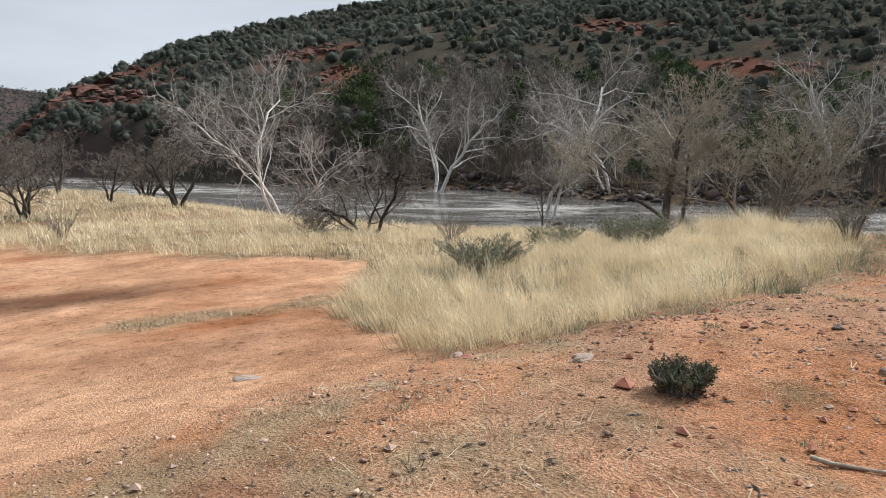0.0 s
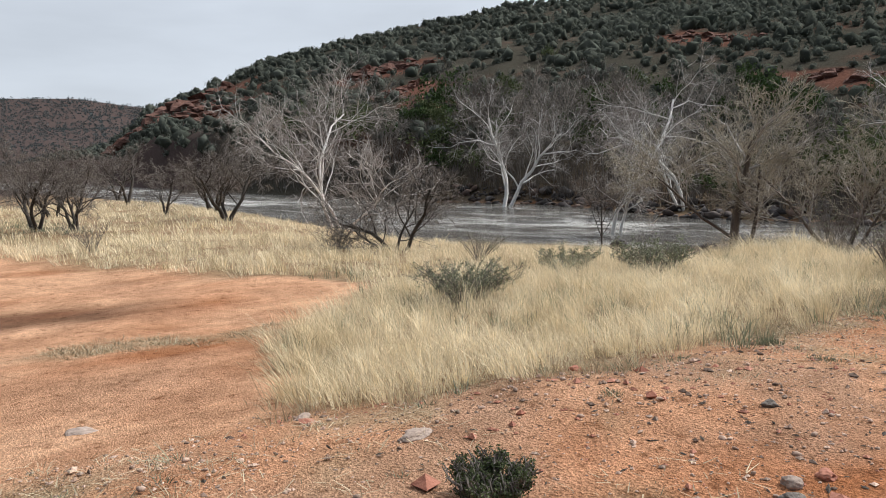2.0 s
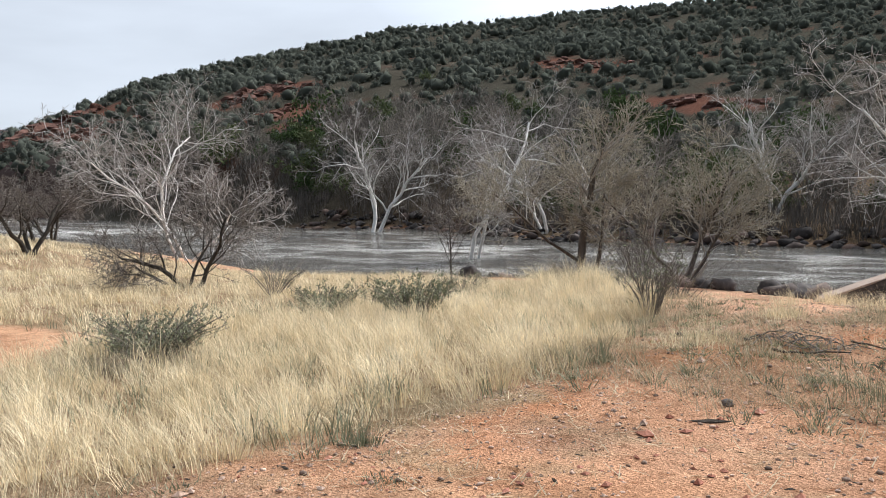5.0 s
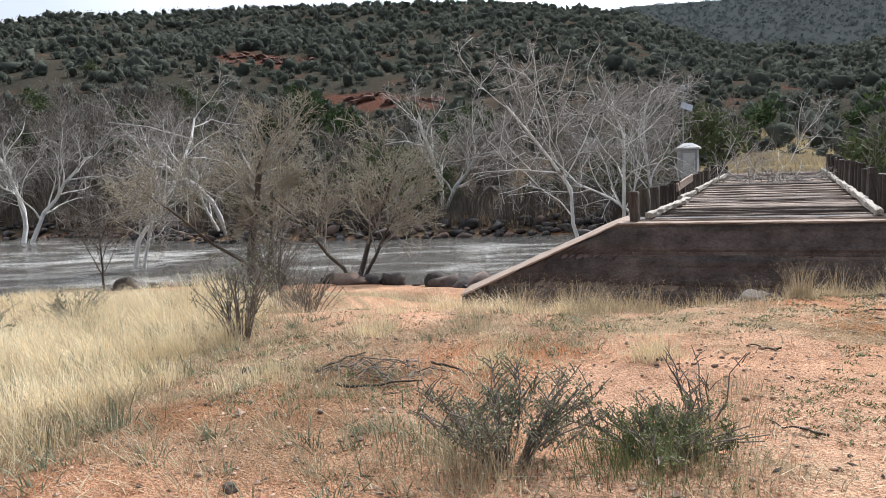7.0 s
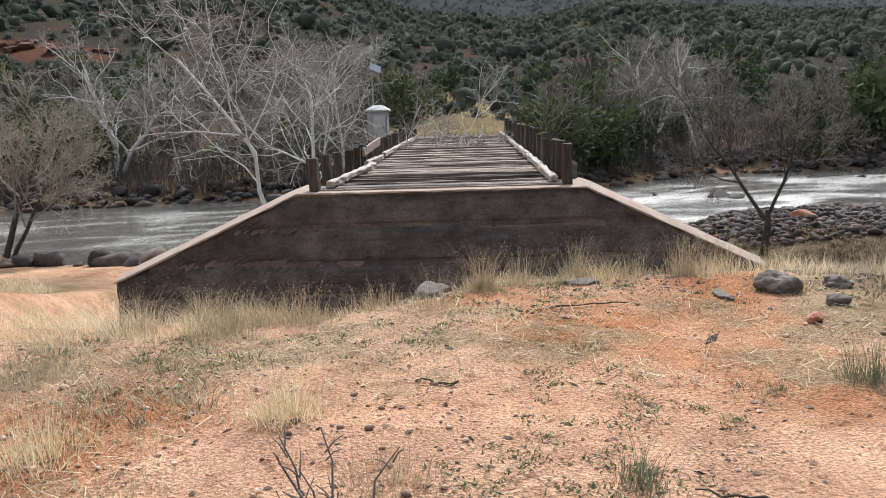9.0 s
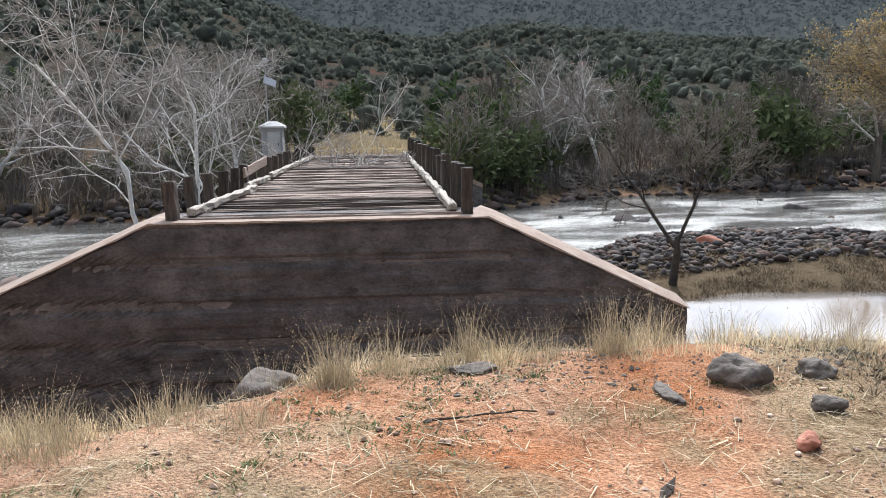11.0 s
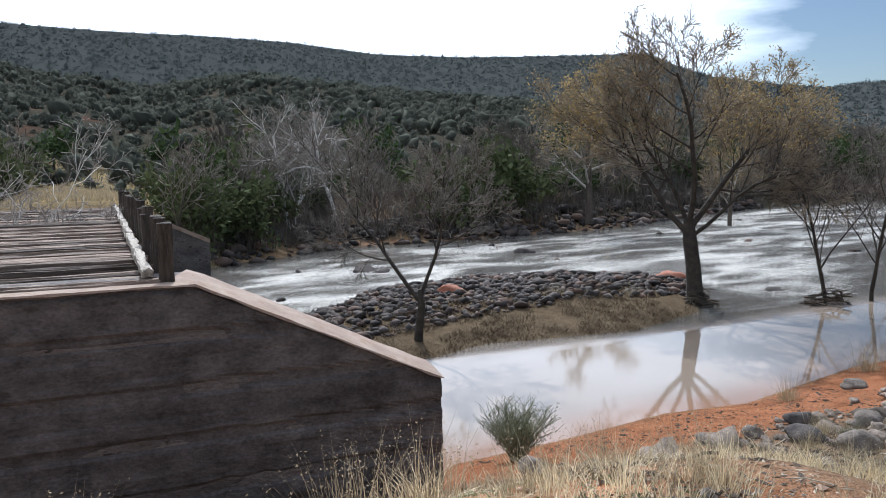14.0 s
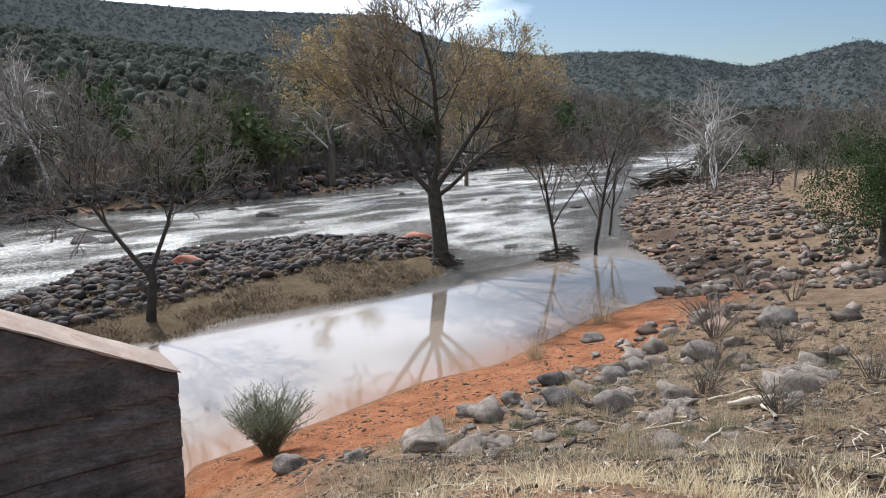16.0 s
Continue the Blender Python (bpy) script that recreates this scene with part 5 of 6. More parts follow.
def boulder(name, at, size, seed, mat, label, sink=0.3, turn=0.0, category="rock"):
    bm = bmesh.new()
    bmesh.ops.create_icosphere(bm, subdivisions=4 if at[1] < -7 else 3, radius=1.0)
    off = Vector((seed * 3.7, seed * 1.9, seed))
    for v in bm.verts:
        q = v.co.copy()
        for k in range(3):
            side = Vector((math.sin(seed * 2.1 + k * 2.2), math.cos(seed * 1.3 + k * 1.7), 0.35 + 0.4 * math.sin(seed + k))).normalized()
            q -= side * max(0.0, q.dot(side) - 0.78)
        d = 1 + 0.34 * noise.noise(v.co * 1.1 + off) + 0.15 * noise.noise(v.co * 2.9 + off) + 0.06 * noise.noise(v.co * 7 + off) - 0.05 * max(0.0, noise.noise(v.co * 13 + off))
        v.co = Vector((q.x * d * size[0], q.y * d * size[1], q.z * d * size[2]))
    me = bpy.data.meshes.new(name)
    bm.to_mesh(me)
    bm.free()
    me.materials.append(mat)
    me.polygons.foreach_set("use_smooth", np.full(len(me.polygons), True))
    ob = new(name, me)
    ob.matrix_basis = pose(at[0], at[1], ground_z(*at[:2]) + size[2] * (1 - 2 * sink), 0, 0, turn)
    return tagged(ob, label, category)


for k, (x, y, sx, sy, sz, mat, label) in enumerate((
        (3.05, -8.75, 0.34, 0.26, 0.21, M_BOULDER, "large rounded grey boulder on the bank crest"),
        (3.55, -8.7, 0.24, 0.2, 0.12, M_BOULDER, "small half-buried grey boulder"),
        (2.55, -8.95, 0.34, 0.11, 0.06, M_BOULDER, "long flat half-buried grey stone"),
        (3.3, -9.25, 0.17, 0.14, 0.10, M_BOULDER, "pointed grey stone in the grass"),
        (1.55, -8.35, 0.34, 0.2, 0.05, M_BOULDER, "low heap of grey rubble"),
        (0.25, -8.25, 0.46, 0.34, 0.19, M_BOULDER, "pale rounded boulder behind the grass tuft"),
        (-2.9, -19.8, 0.20, 0.13, 0.04, M_CONC_TOP, "flat grey stone at the edge of the grass"),
        (-1.25, -18.8, 0.10, 0.075, 0.05, M_REDSTONE, "reddish stone on top of a small pile"),
        (-1.30, -18.98, 0.10, 0.08, 0.06, M_CONC_TOP, "rounded grey stone of a small pile"),
        (-1.22, -19.12, 0.10, 0.075, 0.05, M_BOULDER, "rounded grey stone of a small pile"),
        (-1.16, -19.3, 0.09, 0.07, 0.045, M_CONC_TOP, "rounded brown stone of a small pile"),
        (-0.8, -19.7, 0.16, 0.12, 0.06, M_BOULDER, "dark flat stone on the red ground"),
        (-3.44, -18.05, 0.09, 0.07, 0.05, M_REDSTONE, "small red stone by the straw grass"),
        (-1.9, -18.15, 0.09, 0.06, 0.045, M_BOULDER, "small grey stone on the gravel"),
        (-4.0, -19.9, 0.12, 0.07, 0.045, M_CONC_TOP, "small pale stone on the red ground"),
        (-1.91, -14.1, 0.09, 0.07, 0.06, M_BOULDER, "dark angular stone on the red ground"),
        (-3.35, -12.1, 0.10, 0.08, 0.06, M_DARKSTONE, "dark stone beside the straw grass"),
        (-19.0, -15.4, 0.16, 0.12, 0.10, M_CONC_TOP, "small white stone at the meadow edge"),
        (-8.6, -4.2, 0.45, 0.4, 0.28, M_BOULDER, "pale boulder above the river"),
        (-5.4, -20.9, 0.3, 0.2, 0.03, M_CONC_TOP, "flat buried pale stone in the track"),
        (2.95, -9.7, 0.15, 0.1, 0.08, M_REDSTONE, "broken red stone among green sprouts"),
        (-0.62, -18.55, 0.34, 0.28, 0.2, M_BOULDER, "rounded grey boulder beside the stone pile"),
        (10.2, -1.3, 0.26, 0.2, 0.13, M_BOULDER, "grey river boulder on the red slope"),
        (10.95, -3.4, 0.36, 0.3, 0.2, M_BOULDER, "pale rounded boulder on the slope"),
        (11.0, -1.45, 0.26, 0.2, 0.15, M_BOULDER, "grey rounded boulder above the pool"),
        (11.0, -2.5, 0.38, 0.28, 0.2, M_DARKSTONE, "dark rounded boulder above the pool"),
        (12.3, -1.2, 0.3, 0.25, 0.16, M_DARKSTONE, "dark boulder near the shore"),
        (12.6, -2.2, 0.34, 0.26, 0.2, M_BOULDER, "grey boulder among dry grass"),
        (13.6, -2.0, 0.4, 0.3, 0.2, M_BOULDER, "grey boulder among dry grass"),
        (14.6, -2.6, 0.42, 0.34, 0.24, M_BOULDER, "large grey boulder on the slope"),
        (6.9, -1.6, 0.25, 0.2, 0.15, M_BOULDER, "grey stone beside the shore shrub"),
        (7.4, -2.3, 0.2, 0.16, 0.1, M_BOULDER, "flat grey stone in the grass"),
        (9.4, -5.25, 0.24, 0.2, 0.14, M_BOULDER, "rounded grey stone in the driftwood"),
        (16.2, 0.9, 0.34, 0.26, 0.15, M_BOULDER, "pale flat boulder at the pool edge"),
        (17.6, -2.6, 0.5, 0.4, 0.3, M_BOULDER, "big pale boulder under a bare bush"),
        (26.7, 13.3, 0.6, 0.45, 0.42, M_DARKSTONE, "dark rock standing in the river"),
        (29.0, 15.0, 0.45, 0.4, 0.32, M_DARKSTONE, "dark rock standing in the river"),
        (24.6, 17.0, 0.7, 0.4, 0.3, M_REDSTONE, "red sandstone block in the river"),
        (13.4, 15.9, 0.5, 0.35, 0.25, M_REDSTONE, "red sandstone block on the gravel bar"),
        (-25.5, 8.2, 0.6, 0.4, 0.5, M_DARKSTONE, "dark rock at the river edge"))):
    k_size = (0.52 if x < 6 else 0.85) if y < 5 else 1.0
    boulder("boulder" if sx > 0.2 else "stone", (x, y), (sx * k_size, sy * k_size, sz * k_size), k + 1, mat, label, 0.28, k * 47.0)


# ---------------- grass and shrubs ----------------
def blades(rng, x, y, z, height, width, lean, wind=(0.0, 0.0)):
    """Bent tapering grass blades: five vertices each."""
    n = len(x)
    a, b = rng.uniform(0, 6.28, n), rng.uniform(0, 6.28, n)
    dx, dy = np.cos(a) * lean * height * rng.uniform(0.2, 1, n) + wind[0] * height, np.sin(a) * lean * height * rng.uniform(0.2, 1, n) + wind[1] * height
    wx, wy = np.cos(b) * width, np.sin(b) * width
    p = np.stack([x, y, z], 1)
    m = p + np.stack([dx * 0.35, dy * 0.35, height * 0.6], 1)
    t = p + np.stack([dx, dy, height], 1)
    w = np.stack([wx, wy, 0 * wx], 1)
    v = np.stack([p - w, p + w, m + w * 0.75, m - w * 0.75, t], 1).reshape(-1, 3)
    k = np.arange(n)[:, None] * 5
    f = np.concatenate([k + (0, 1, 2), k + (0, 2, 3), k + (3, 2, 4)], 1).reshape(-1, 3)
    return v, f


def build_meadow():
    rng = np.random.default_rng(51)
    def clumps(n, xr, yr, test, hh, width, per, radius, lean, droop=0.30):
        """Fanned grass clumps, each with its own height and lean."""
        x, y = rng.uniform(*xr, n), rng.uniform(*yr, n)
        k = test(x, y)
        x, y = x[k], y[k]
        h = rng.uniform(*hh, len(x)) * (0.5 + 1.0 * fbm(x * 0.5, y * 0.5, 113))
        lx, ly, r = rng.normal(-0.16, 0.20, len(x)), rng.normal(-0.12, 0.20, len(x)), radius * rng.uniform(0.5, 1.5, len(x))
        x, y, h, lx, ly, r = (np.repeat(q, per) for q in (x, y, h, lx, ly, r))
        ox, oy = rng.normal(0, 1, len(x)), rng.normal(0, 1, len(x))
        x, y = x + ox * r, y + oy * r
        h = h * np.clip(rng.normal(0.72, 0.25, len(h)), 0.15, 1.3)
        return blades(rng, x, y, land(x, y) - 0.01, h, width, lean, (lx + droop * ox, ly + droop * oy))

    def patchy(lo, soft=0.45):
        return lambda x, y: (grassy(x, y) * (0.35 + 1.1 * fbm(x * 0.7, y * 0.7, 111)) > lo + soft * rng.random(len(x))) & (np.hypot((x + 8.8) / 1.3, y + 15.3) > 0.8)

    def fringe(x, y):
        g = grassy(x, y)
        return (g > 0.03) & (g < 0.9) & (fbm(x * 1.1, y * 1.1, 147) > 0.44) & (clearing(x, y) < 0.8)
    sets = [clumps(2500, (-10.5, -2.8), (-21, -7), patchy(0.30), (0.20, 0.46), 0.0024, 40, 0.055, 0.5), clumps(2700, (-26, -9.5), (-20, 4), patchy(0.28), (0.18, 0.38), 0.0058, 22, 0.10, 0.5), clumps(2400, (-60, -24), (-24, 5), patchy(0.26), (0.20, 0.36), 0.012, 15, 0.18, 0.5)]
    tagged(new("straw_meadow", mesh_from("straw_meadow", *joined(sets), M_STRAW)), "tall pale straw-coloured dry grass on the river bank", "dry grass", kind="stuff")
    sets = [clumps(1500, (-10.5, -2.4), (-21.5, -7), fringe, (0.08, 0.24), 0.0026, 26, 0.06, 0.9, 0.5), clumps(1800, (-10.5, -2.8), (-21, -7), lambda x, y: grassy(x, y) > 0.5, (0.08, 0.20), 0.003, 14, 0.09, 0.8, 0.4),
            clumps(900, (-13, -7.5), (-21, -14), lambda x, y: trodden(x, y) > 0.3, (0.03, 0.09), 0.004, 22, 0.10, 1.4, 0.9)]
    tagged(new("meadow_thatch", mesh_from("meadow_thatch", *joined(sets), M_TUFT)), "flattened brownish thatch along the meadow edge", "dry grass", kind="stuff")
    sets = [clumps(420, (-10.5, -2.4), (-21.5, -7), fringe, (0.05, 0.16), 0.004, 22, 0.05, 0.9, 0.5), clumps(160, (-40, -30), (-18, -15), lambda x, y: grassy(x, y) > 0.1, (0.06, 0.15), 0.012, 14, 0.2, 0.9, 0.5)]
    tagged(new("meadow_weeds", mesh_from("meadow_weeds", *joined(sets), M_SAGE)), "dark green weeds at the foot of the straw", "weeds", kind="stuff")
    def hummock(x, y):
        return (fbm(x * 0.7, y * 0.7, 163) > 0.42) & (y > -14.4) & (y < -9.8) & (x > -5) & (x < -0.7) & (grassy(x, y) < 0.7)
    sets = [clumps(300, (-5, -0.7), (-14.4, -9.8), hummock, (0.05, 0.20), 0.0024, 26, 0.07, 1.0, 0.6)]
    tagged(new("hummock_grass", mesh_from("hummock_grass", *joined(sets), M_TUFT)), "matted dead grass on the red hummock", "dry grass", kind="stuff")
    sets = [clumps(170, (-5, -0.7), (-14.4, -9.8), hummock, (0.04, 0.12), 0.004, 22, 0.05, 1.1, 0.6)]
    tagged(new("hummock_weeds", mesh_from("hummock_weeds", *joined(sets), M_SAGE)), "dark green weeds on the red hummock", "weeds", kind="stuff")
    def gritty(x, y):
        return (grassy(x, y) < 0.4) & (clearing(x, y) < 0.4) & (fbm(x * 0.8, y * 0.8, 173) > 0.45)
    sets = [clumps(900, (-5, 3), (-22, -14), gritty, (0.02, 0.07), 0.0022, 16, 0.05, 1.6, 1.2)]
    tagged(new("ground_litter", mesh_from("ground_litter", *joined(sets), M_TUFT)), "short dead grass and straw bits on the gravel", "litter", kind="stuff")
    sets = [clumps(170, (-5, 3), (-22, -14), gritty, (0.02, 0.06), 0.003, 22, 0.03, 1.4, 0.9), clumps(420, (-3, 4.2), (-13.5, -9.2), lambda x, y: fbm(x * 0.9, y * 0.9, 177) > 0.52, (0.015, 0.045), 0.0035, 22, 0.045, 1.6, 1.2)]
    tagged(new("ground_weeds", mesh_from("ground_weeds", *joined(sets), M_SAGE)), "tiny green weeds on the trodden ground", "weeds", kind="stuff")
    # feathery straw along the crest before the abutment
    sets = [clumps(260, (-3.4, 0.6), (-9.9, -7.9), lambda x, y: fbm(x * 0.9, y * 0.9, 151) > 0.36 + 0.12 * (x > -0.4), (0.12, 0.34), 0.0018, 34, 0.05, 0.6), clumps(90, (0.4, 4.6), (-8.4, -7.4), lambda x, y: fbm(x * 1.3, y * 1.3, 153) > 0.46, (0.10, 0.30), 0.0018, 30, 0.05, 0.6)]
    sets.append(clumps(170, (3.8, 7.4), (-8.8, -6.5), lambda x, y: fbm(x * 1.0, y * 1.0, 183) > 0.42, (0.06, 0.20), 0.0022, 28, 0.06, 0.8))
    tagged(new("crest_grass", mesh_from("crest_grass", *joined(sets), M_STRAW)), "feathery pale straw on the crest of the bank", "dry grass", kind="stuff")
    n = 1100
    x, y = rng.uniform(-14, -3, n), rng.uniform(-21, -6, n)
    k = (grassy(x, y) > 0.3) & (fbm(x * 0.9, y * 0.9, 121) > 0.5)
    x, y = np.repeat(x[k], 16), np.repeat(y[k], 16)
    ox, oy = rng.normal(0, 1, len(x)), rng.normal(0, 1, len(x))
    x, y = x + 0.07 * ox, y + 0.07 * oy
    tagged(new("meadow_undergrowth", mesh_from("meadow_undergrowth", *blades(rng, x, y, land(x, y), rng.uniform(0.08, 0.26, len(x)), 0.004, 0.6, (0.3 * ox, 0.3 * oy)), M_SAGE)), "grey-green weeds among the straw grass", "weeds", kind="stuff")
    # grass on the bar and beyond the bridge
    sets = []
    for n, xr, yr, hh, test in ((1500, (-8, 8), (31.5, 50), (0.18, 0.4), lambda x, y: np.abs(x) < 8),):
        x, y = rng.uniform(*xr, n), rng.uniform(*yr, n)
        k = test(x, y)
        x, y = np.repeat(x[k], 12), np.repeat(y[k], 12)
        x, y = x + rng.normal(0, 0.12, len(x)), y + rng.normal(0, 0.12, len(y))
        sets.append(blades(rng, x, y, land(x, y), rng.uniform(*hh, len(x)), 0.012, 0.6))
    tagged(new("river_grass", mesh_from("river_grass", *joined(sets), M_TUFT)), "flattened dead grass on the gravel bar and far field", "dry grass", kind="stuff")
    x, y = rng.uniform(6.5, 22, 1500), rng.uniform(8.4, 14, 1500)
    k = (bar_height(x, y) > -0.04) & (fbm(x * 0.4, y * 0.4, 115) > 0.36)
    x, y = np.repeat(x[k], 16), np.repeat(y[k], 16)
    x, y = x + rng.normal(0, 0.12, len(x)), y + rng.normal(0, 0.12, len(y))
    tagged(new("flood_mat", mesh_from("flood_mat", *blades(rng, x, y, land(x, y), rng.uniform(0.03, 0.14, len(x)), 0.010, 1.8), M_MAT)), "flattened brown grass mat on the gravel bar", "dry grass", kind="stuff")
    x, y = rng.uniform(3.6, 16, 1500), rng.uniform(-9.4, 0.5, 1500)
    k = (near_shore(x) - y > np.interp(x, [4, 12, 16], [5.0, 4.0, 3.0])) & (x + 0.7 * y > -2.6) & (fbm(x * 0.6, y * 0.6, 157) > 0.46)
    x, y = np.repeat(x[k], 20), np.repeat(y[k], 20)
    x, y = x + rng.normal(0, 0.11, len(x)), y + rng.normal(0, 0.11, len(y))
    tagged(new("flood_mat", mesh_from("flood_mat", *blades(rng, x, y, land(x, y), rng.uniform(0.02, 0.08, len(x)), 0.006, 1.9), M_MAT)), "brown flood-laid straw and bark on the slope", "litter", kind="stuff")
    n = 1300
    x, y = rng.uniform(3.6, 18, n), rng.uniform(-9.5, 1, n)
    k = (near_shore(x) - y > np.interp(x, [4, 12, 16], [5.6, 4.4, 3.2])) & (fbm(x * 0.7, y * 0.7, 117) > 0.46)
    x, y = np.repeat(x[k], 16), np.repeat(y[k], 16)
    ox, oy = rng.normal(0, 1, len(x)), rng.normal(0, 1, len(x))
    x, y = x + 0.09 * ox, y + 0.09 * oy
    tagged(new("bank_grass", mesh_from("bank_grass", *blades(rng, x, y, land(x, y), rng.uniform(0.03, 0.16, len(x)), 0.003, 0.9, (0.5 * ox, 0.5 * oy)), M_TUFT)), "short dry straw grass on the river slope", "dry grass", kind="stuff")
    lines = []
    rg = random.Random(77)
    while len(lines) < 520:
        px, py = rg.uniform(4.6, 15), rg.uniform(-8.8, 0)
        if float(near_shore(px)) - py < 3.0:
            continue
        a, ln, rr = rg.uniform(0, 6.28), rg.uniform(0.04, 0.30) * (1 + 0.8 * (px > 8)), rg.uniform(0.002, 0.007) * (1 + 0.5 * (px > 8))
        pts = [Vector((px + math.cos(a) * ln * f, py + math.sin(a + 0.5 * f) * ln * f, 0)) for f in (0, 0.5, 1)]
        for q in pts:
            q.z = ground_z(q.x, q.y) + rr + rg.uniform(0, 0.03)
        lines.append((pts, [rr, rr * 0.9, rr * 0.6]))
    tagged(new("driftwood_litter", mesh_from("driftwood_litter", *tubes(lines, 4), M_DRIFT)), "small bleached driftwood twigs strewn on the bank", "driftwood", kind="stuff")
    lines = []
    while len(lines) < 420:
        px, py = rg.uniform(4.6, 14), rg.uniform(-8.6, 0)
        if float(near_shore(px)) - py < 4.4 or float(fbm(np.array([px * 0.8]), np.array([py * 0.8]), 181)[0]) < 0.46:
            continue
        a, ln, rr = rg.uniform(0, 6.28), rg.uniform(0.06, 0.34), rg.uniform(0.004, 0.014)
        pts = [Vector((px + math.cos(a) * ln * f, py + math.sin(a + 0.4 * f) * ln * f, 0)) for f in (0, 0.5, 1)]
        for q in pts:
            q.z = ground_z(q.x, q.y) + rr + rg.uniform(0, 0.03)
        lines.append((pts, [rr, rr * 0.9, rr * 0.6]))
    tagged(new("driftwood_litter", mesh_from("driftwood_litter", *tubes(lines, 5), M_DEBRIS)), "dark broken sticks and bark strewn on the bank", "driftwood", kind="stuff")
    # fallen stalks and low sprouts on the trodden ground
    n = 36000
    x, y = rng.uniform(-5, 6, n), rng.uniform(-22, -6.5, n)
    k = (grassy(x, y) < 0.7) & (fbm(x * 0.6, y * 0.6, 59) > 0.50 - 0.13 * (y > -14.5)) & (rng.random(n) > 0.45 * (y < -14.5)) & (near_shore(x) - y > 5)
    x, y = x[k], y[k]
    a, ln = rng.uniform(0, 6.28, len(x)), rng.uniform(0.03, 0.22, len(x)) * rng.random(len(x))
    z = land(x, y) + 0.012
    p, q = np.stack([x, y, z], 1), np.stack([x + np.cos(a) * ln, y + np.sin(a) * ln, land(x + np.cos(a) * ln, y + np.sin(a) * ln) + rng.uniform(0.012, 0.05, len(x))], 1)
    w = np.stack([-np.sin(a), np.cos(a), 0 * a], 1) * 0.003
    v = np.stack([p - w, p + w, q + w * 0.5, q - w * 0.5], 1).reshape(-1, 3)
    tagged(new("straw_litter", mesh_from("straw_litter", v, np.arange(len(v)).reshape(-1, 4), M_TUFT)), "fallen dry stalks littering the red ground", "litter", kind="stuff")
    n = 2600
    x, y = rng.uniform(-4, 6, n), rng.uniform(-13.5, -6.8, n)
    k = (fbm(x * 0.8, y * 0.8, 119) > 0.55 - 0.06 * (y > -10)) & (x < 4) & (near_shore(x) - y > 5.5)
    x, y = np.repeat(x[k], 14), np.repeat(y[k], 14)
    x, y = x + rng.normal(0, 0.035, len(x)), y + rng.normal(0, 0.035, len(y))
    tagged(new("green_sprouts", mesh_from("green_sprouts", *blades(rng, x, y, land(x, y), rng.uniform(0.008, 0.022, len(x)), 0.005, 3.2), M_GREEN)), "low fresh green sprouts on the red soil", "sprouts", kind="stuff")

    # leafless brush between the shrubs
    n = 2600
    x = rng.uniform(-115, 130, n)
    y = far_shore(x) + 1.5 + np.abs(rng.normal(0, 9, n))
    k = (np.abs(x) > 6) | (y > 50)
    x, y = np.repeat(x[k], 18), np.repeat(y[k], 18)
    ox, oy = rng.normal(0, 1, len(x)), rng.normal(0, 1, len(x))
    x, y = x + 0.45 * ox, y + 0.45 * oy
    h = rng.uniform(0.5, 2.3, len(x)) * (0.5 + fbm(x * 0.12, y * 0.12, 127))
    tagged(new("riverside_brush", mesh_from("riverside_brush", *blades(rng, x, y, land(x, y), h, 0.022, 0.5, (0.2 * ox, 0.2 * oy)), M_THICKET)), "dark leafless brush along the far bank", "brush", kind="stuff")


build_meadow()


def tuft(at, height, radius, count, mat, label, lean=0.5, seeds=True, name="grass_tuft", category="grass tuft"):
    rng = np.random.default_rng(int(abs(at[0] * 131 + at[1] * 717)) + 1)
    x, y = rng.normal(0, radius * 0.5, count), rng.normal(0, radius * 0.5, count)
    h = height * rng.uniform(0.35, 1.0, count)
    ob = empty(name, (at[0], at[1], ground_z(*at)), label, category)
    h = h * np.exp(-0.5 * (np.hypot(x, y) / radius) ** 2)
    v, f = blades(rng, x, y, 0 * x - 0.02, 0.6 * h, 0.0024, lean, (0.9 * x / radius * 0.4 - 0.05, 0.9 * y / radius * 0.4 - 0.05))
    part_mesh("foliage", mesh_from("foliage", v, f, mat), ob)
    if height > 0.15:
        few = count // 3
        v, f = blades(rng, x[:few] * 0.7, y[:few] * 0.7, 0 * x[:few] - 0.02, height * rng.uniform(0.6, 1.15, few), 0.0015, 0.35, (x[:few] / radius * 0.35, y[:few] / radius * 0.35))
        tagged(part_mesh("tall_growth", mesh_from("tall_growth", v, f, mat), ob), kind="stuff")
        if seeds:
            k = rng.integers(0, few, few * 3)
            t = v[k * 5 + 4] * (1, 1, 1) + rng.normal(0, 0.012, (len(k), 3)) - (v[k * 5 + 4] - v[k * 5 + 2]) * rng.uniform(0, 0.7, (len(k), 1))
            tagged(part_mesh("seed_spray", mesh_from("seed_spray", *cards(rng, t, 0.0055), mat), ob), kind="stuff")
    return ob


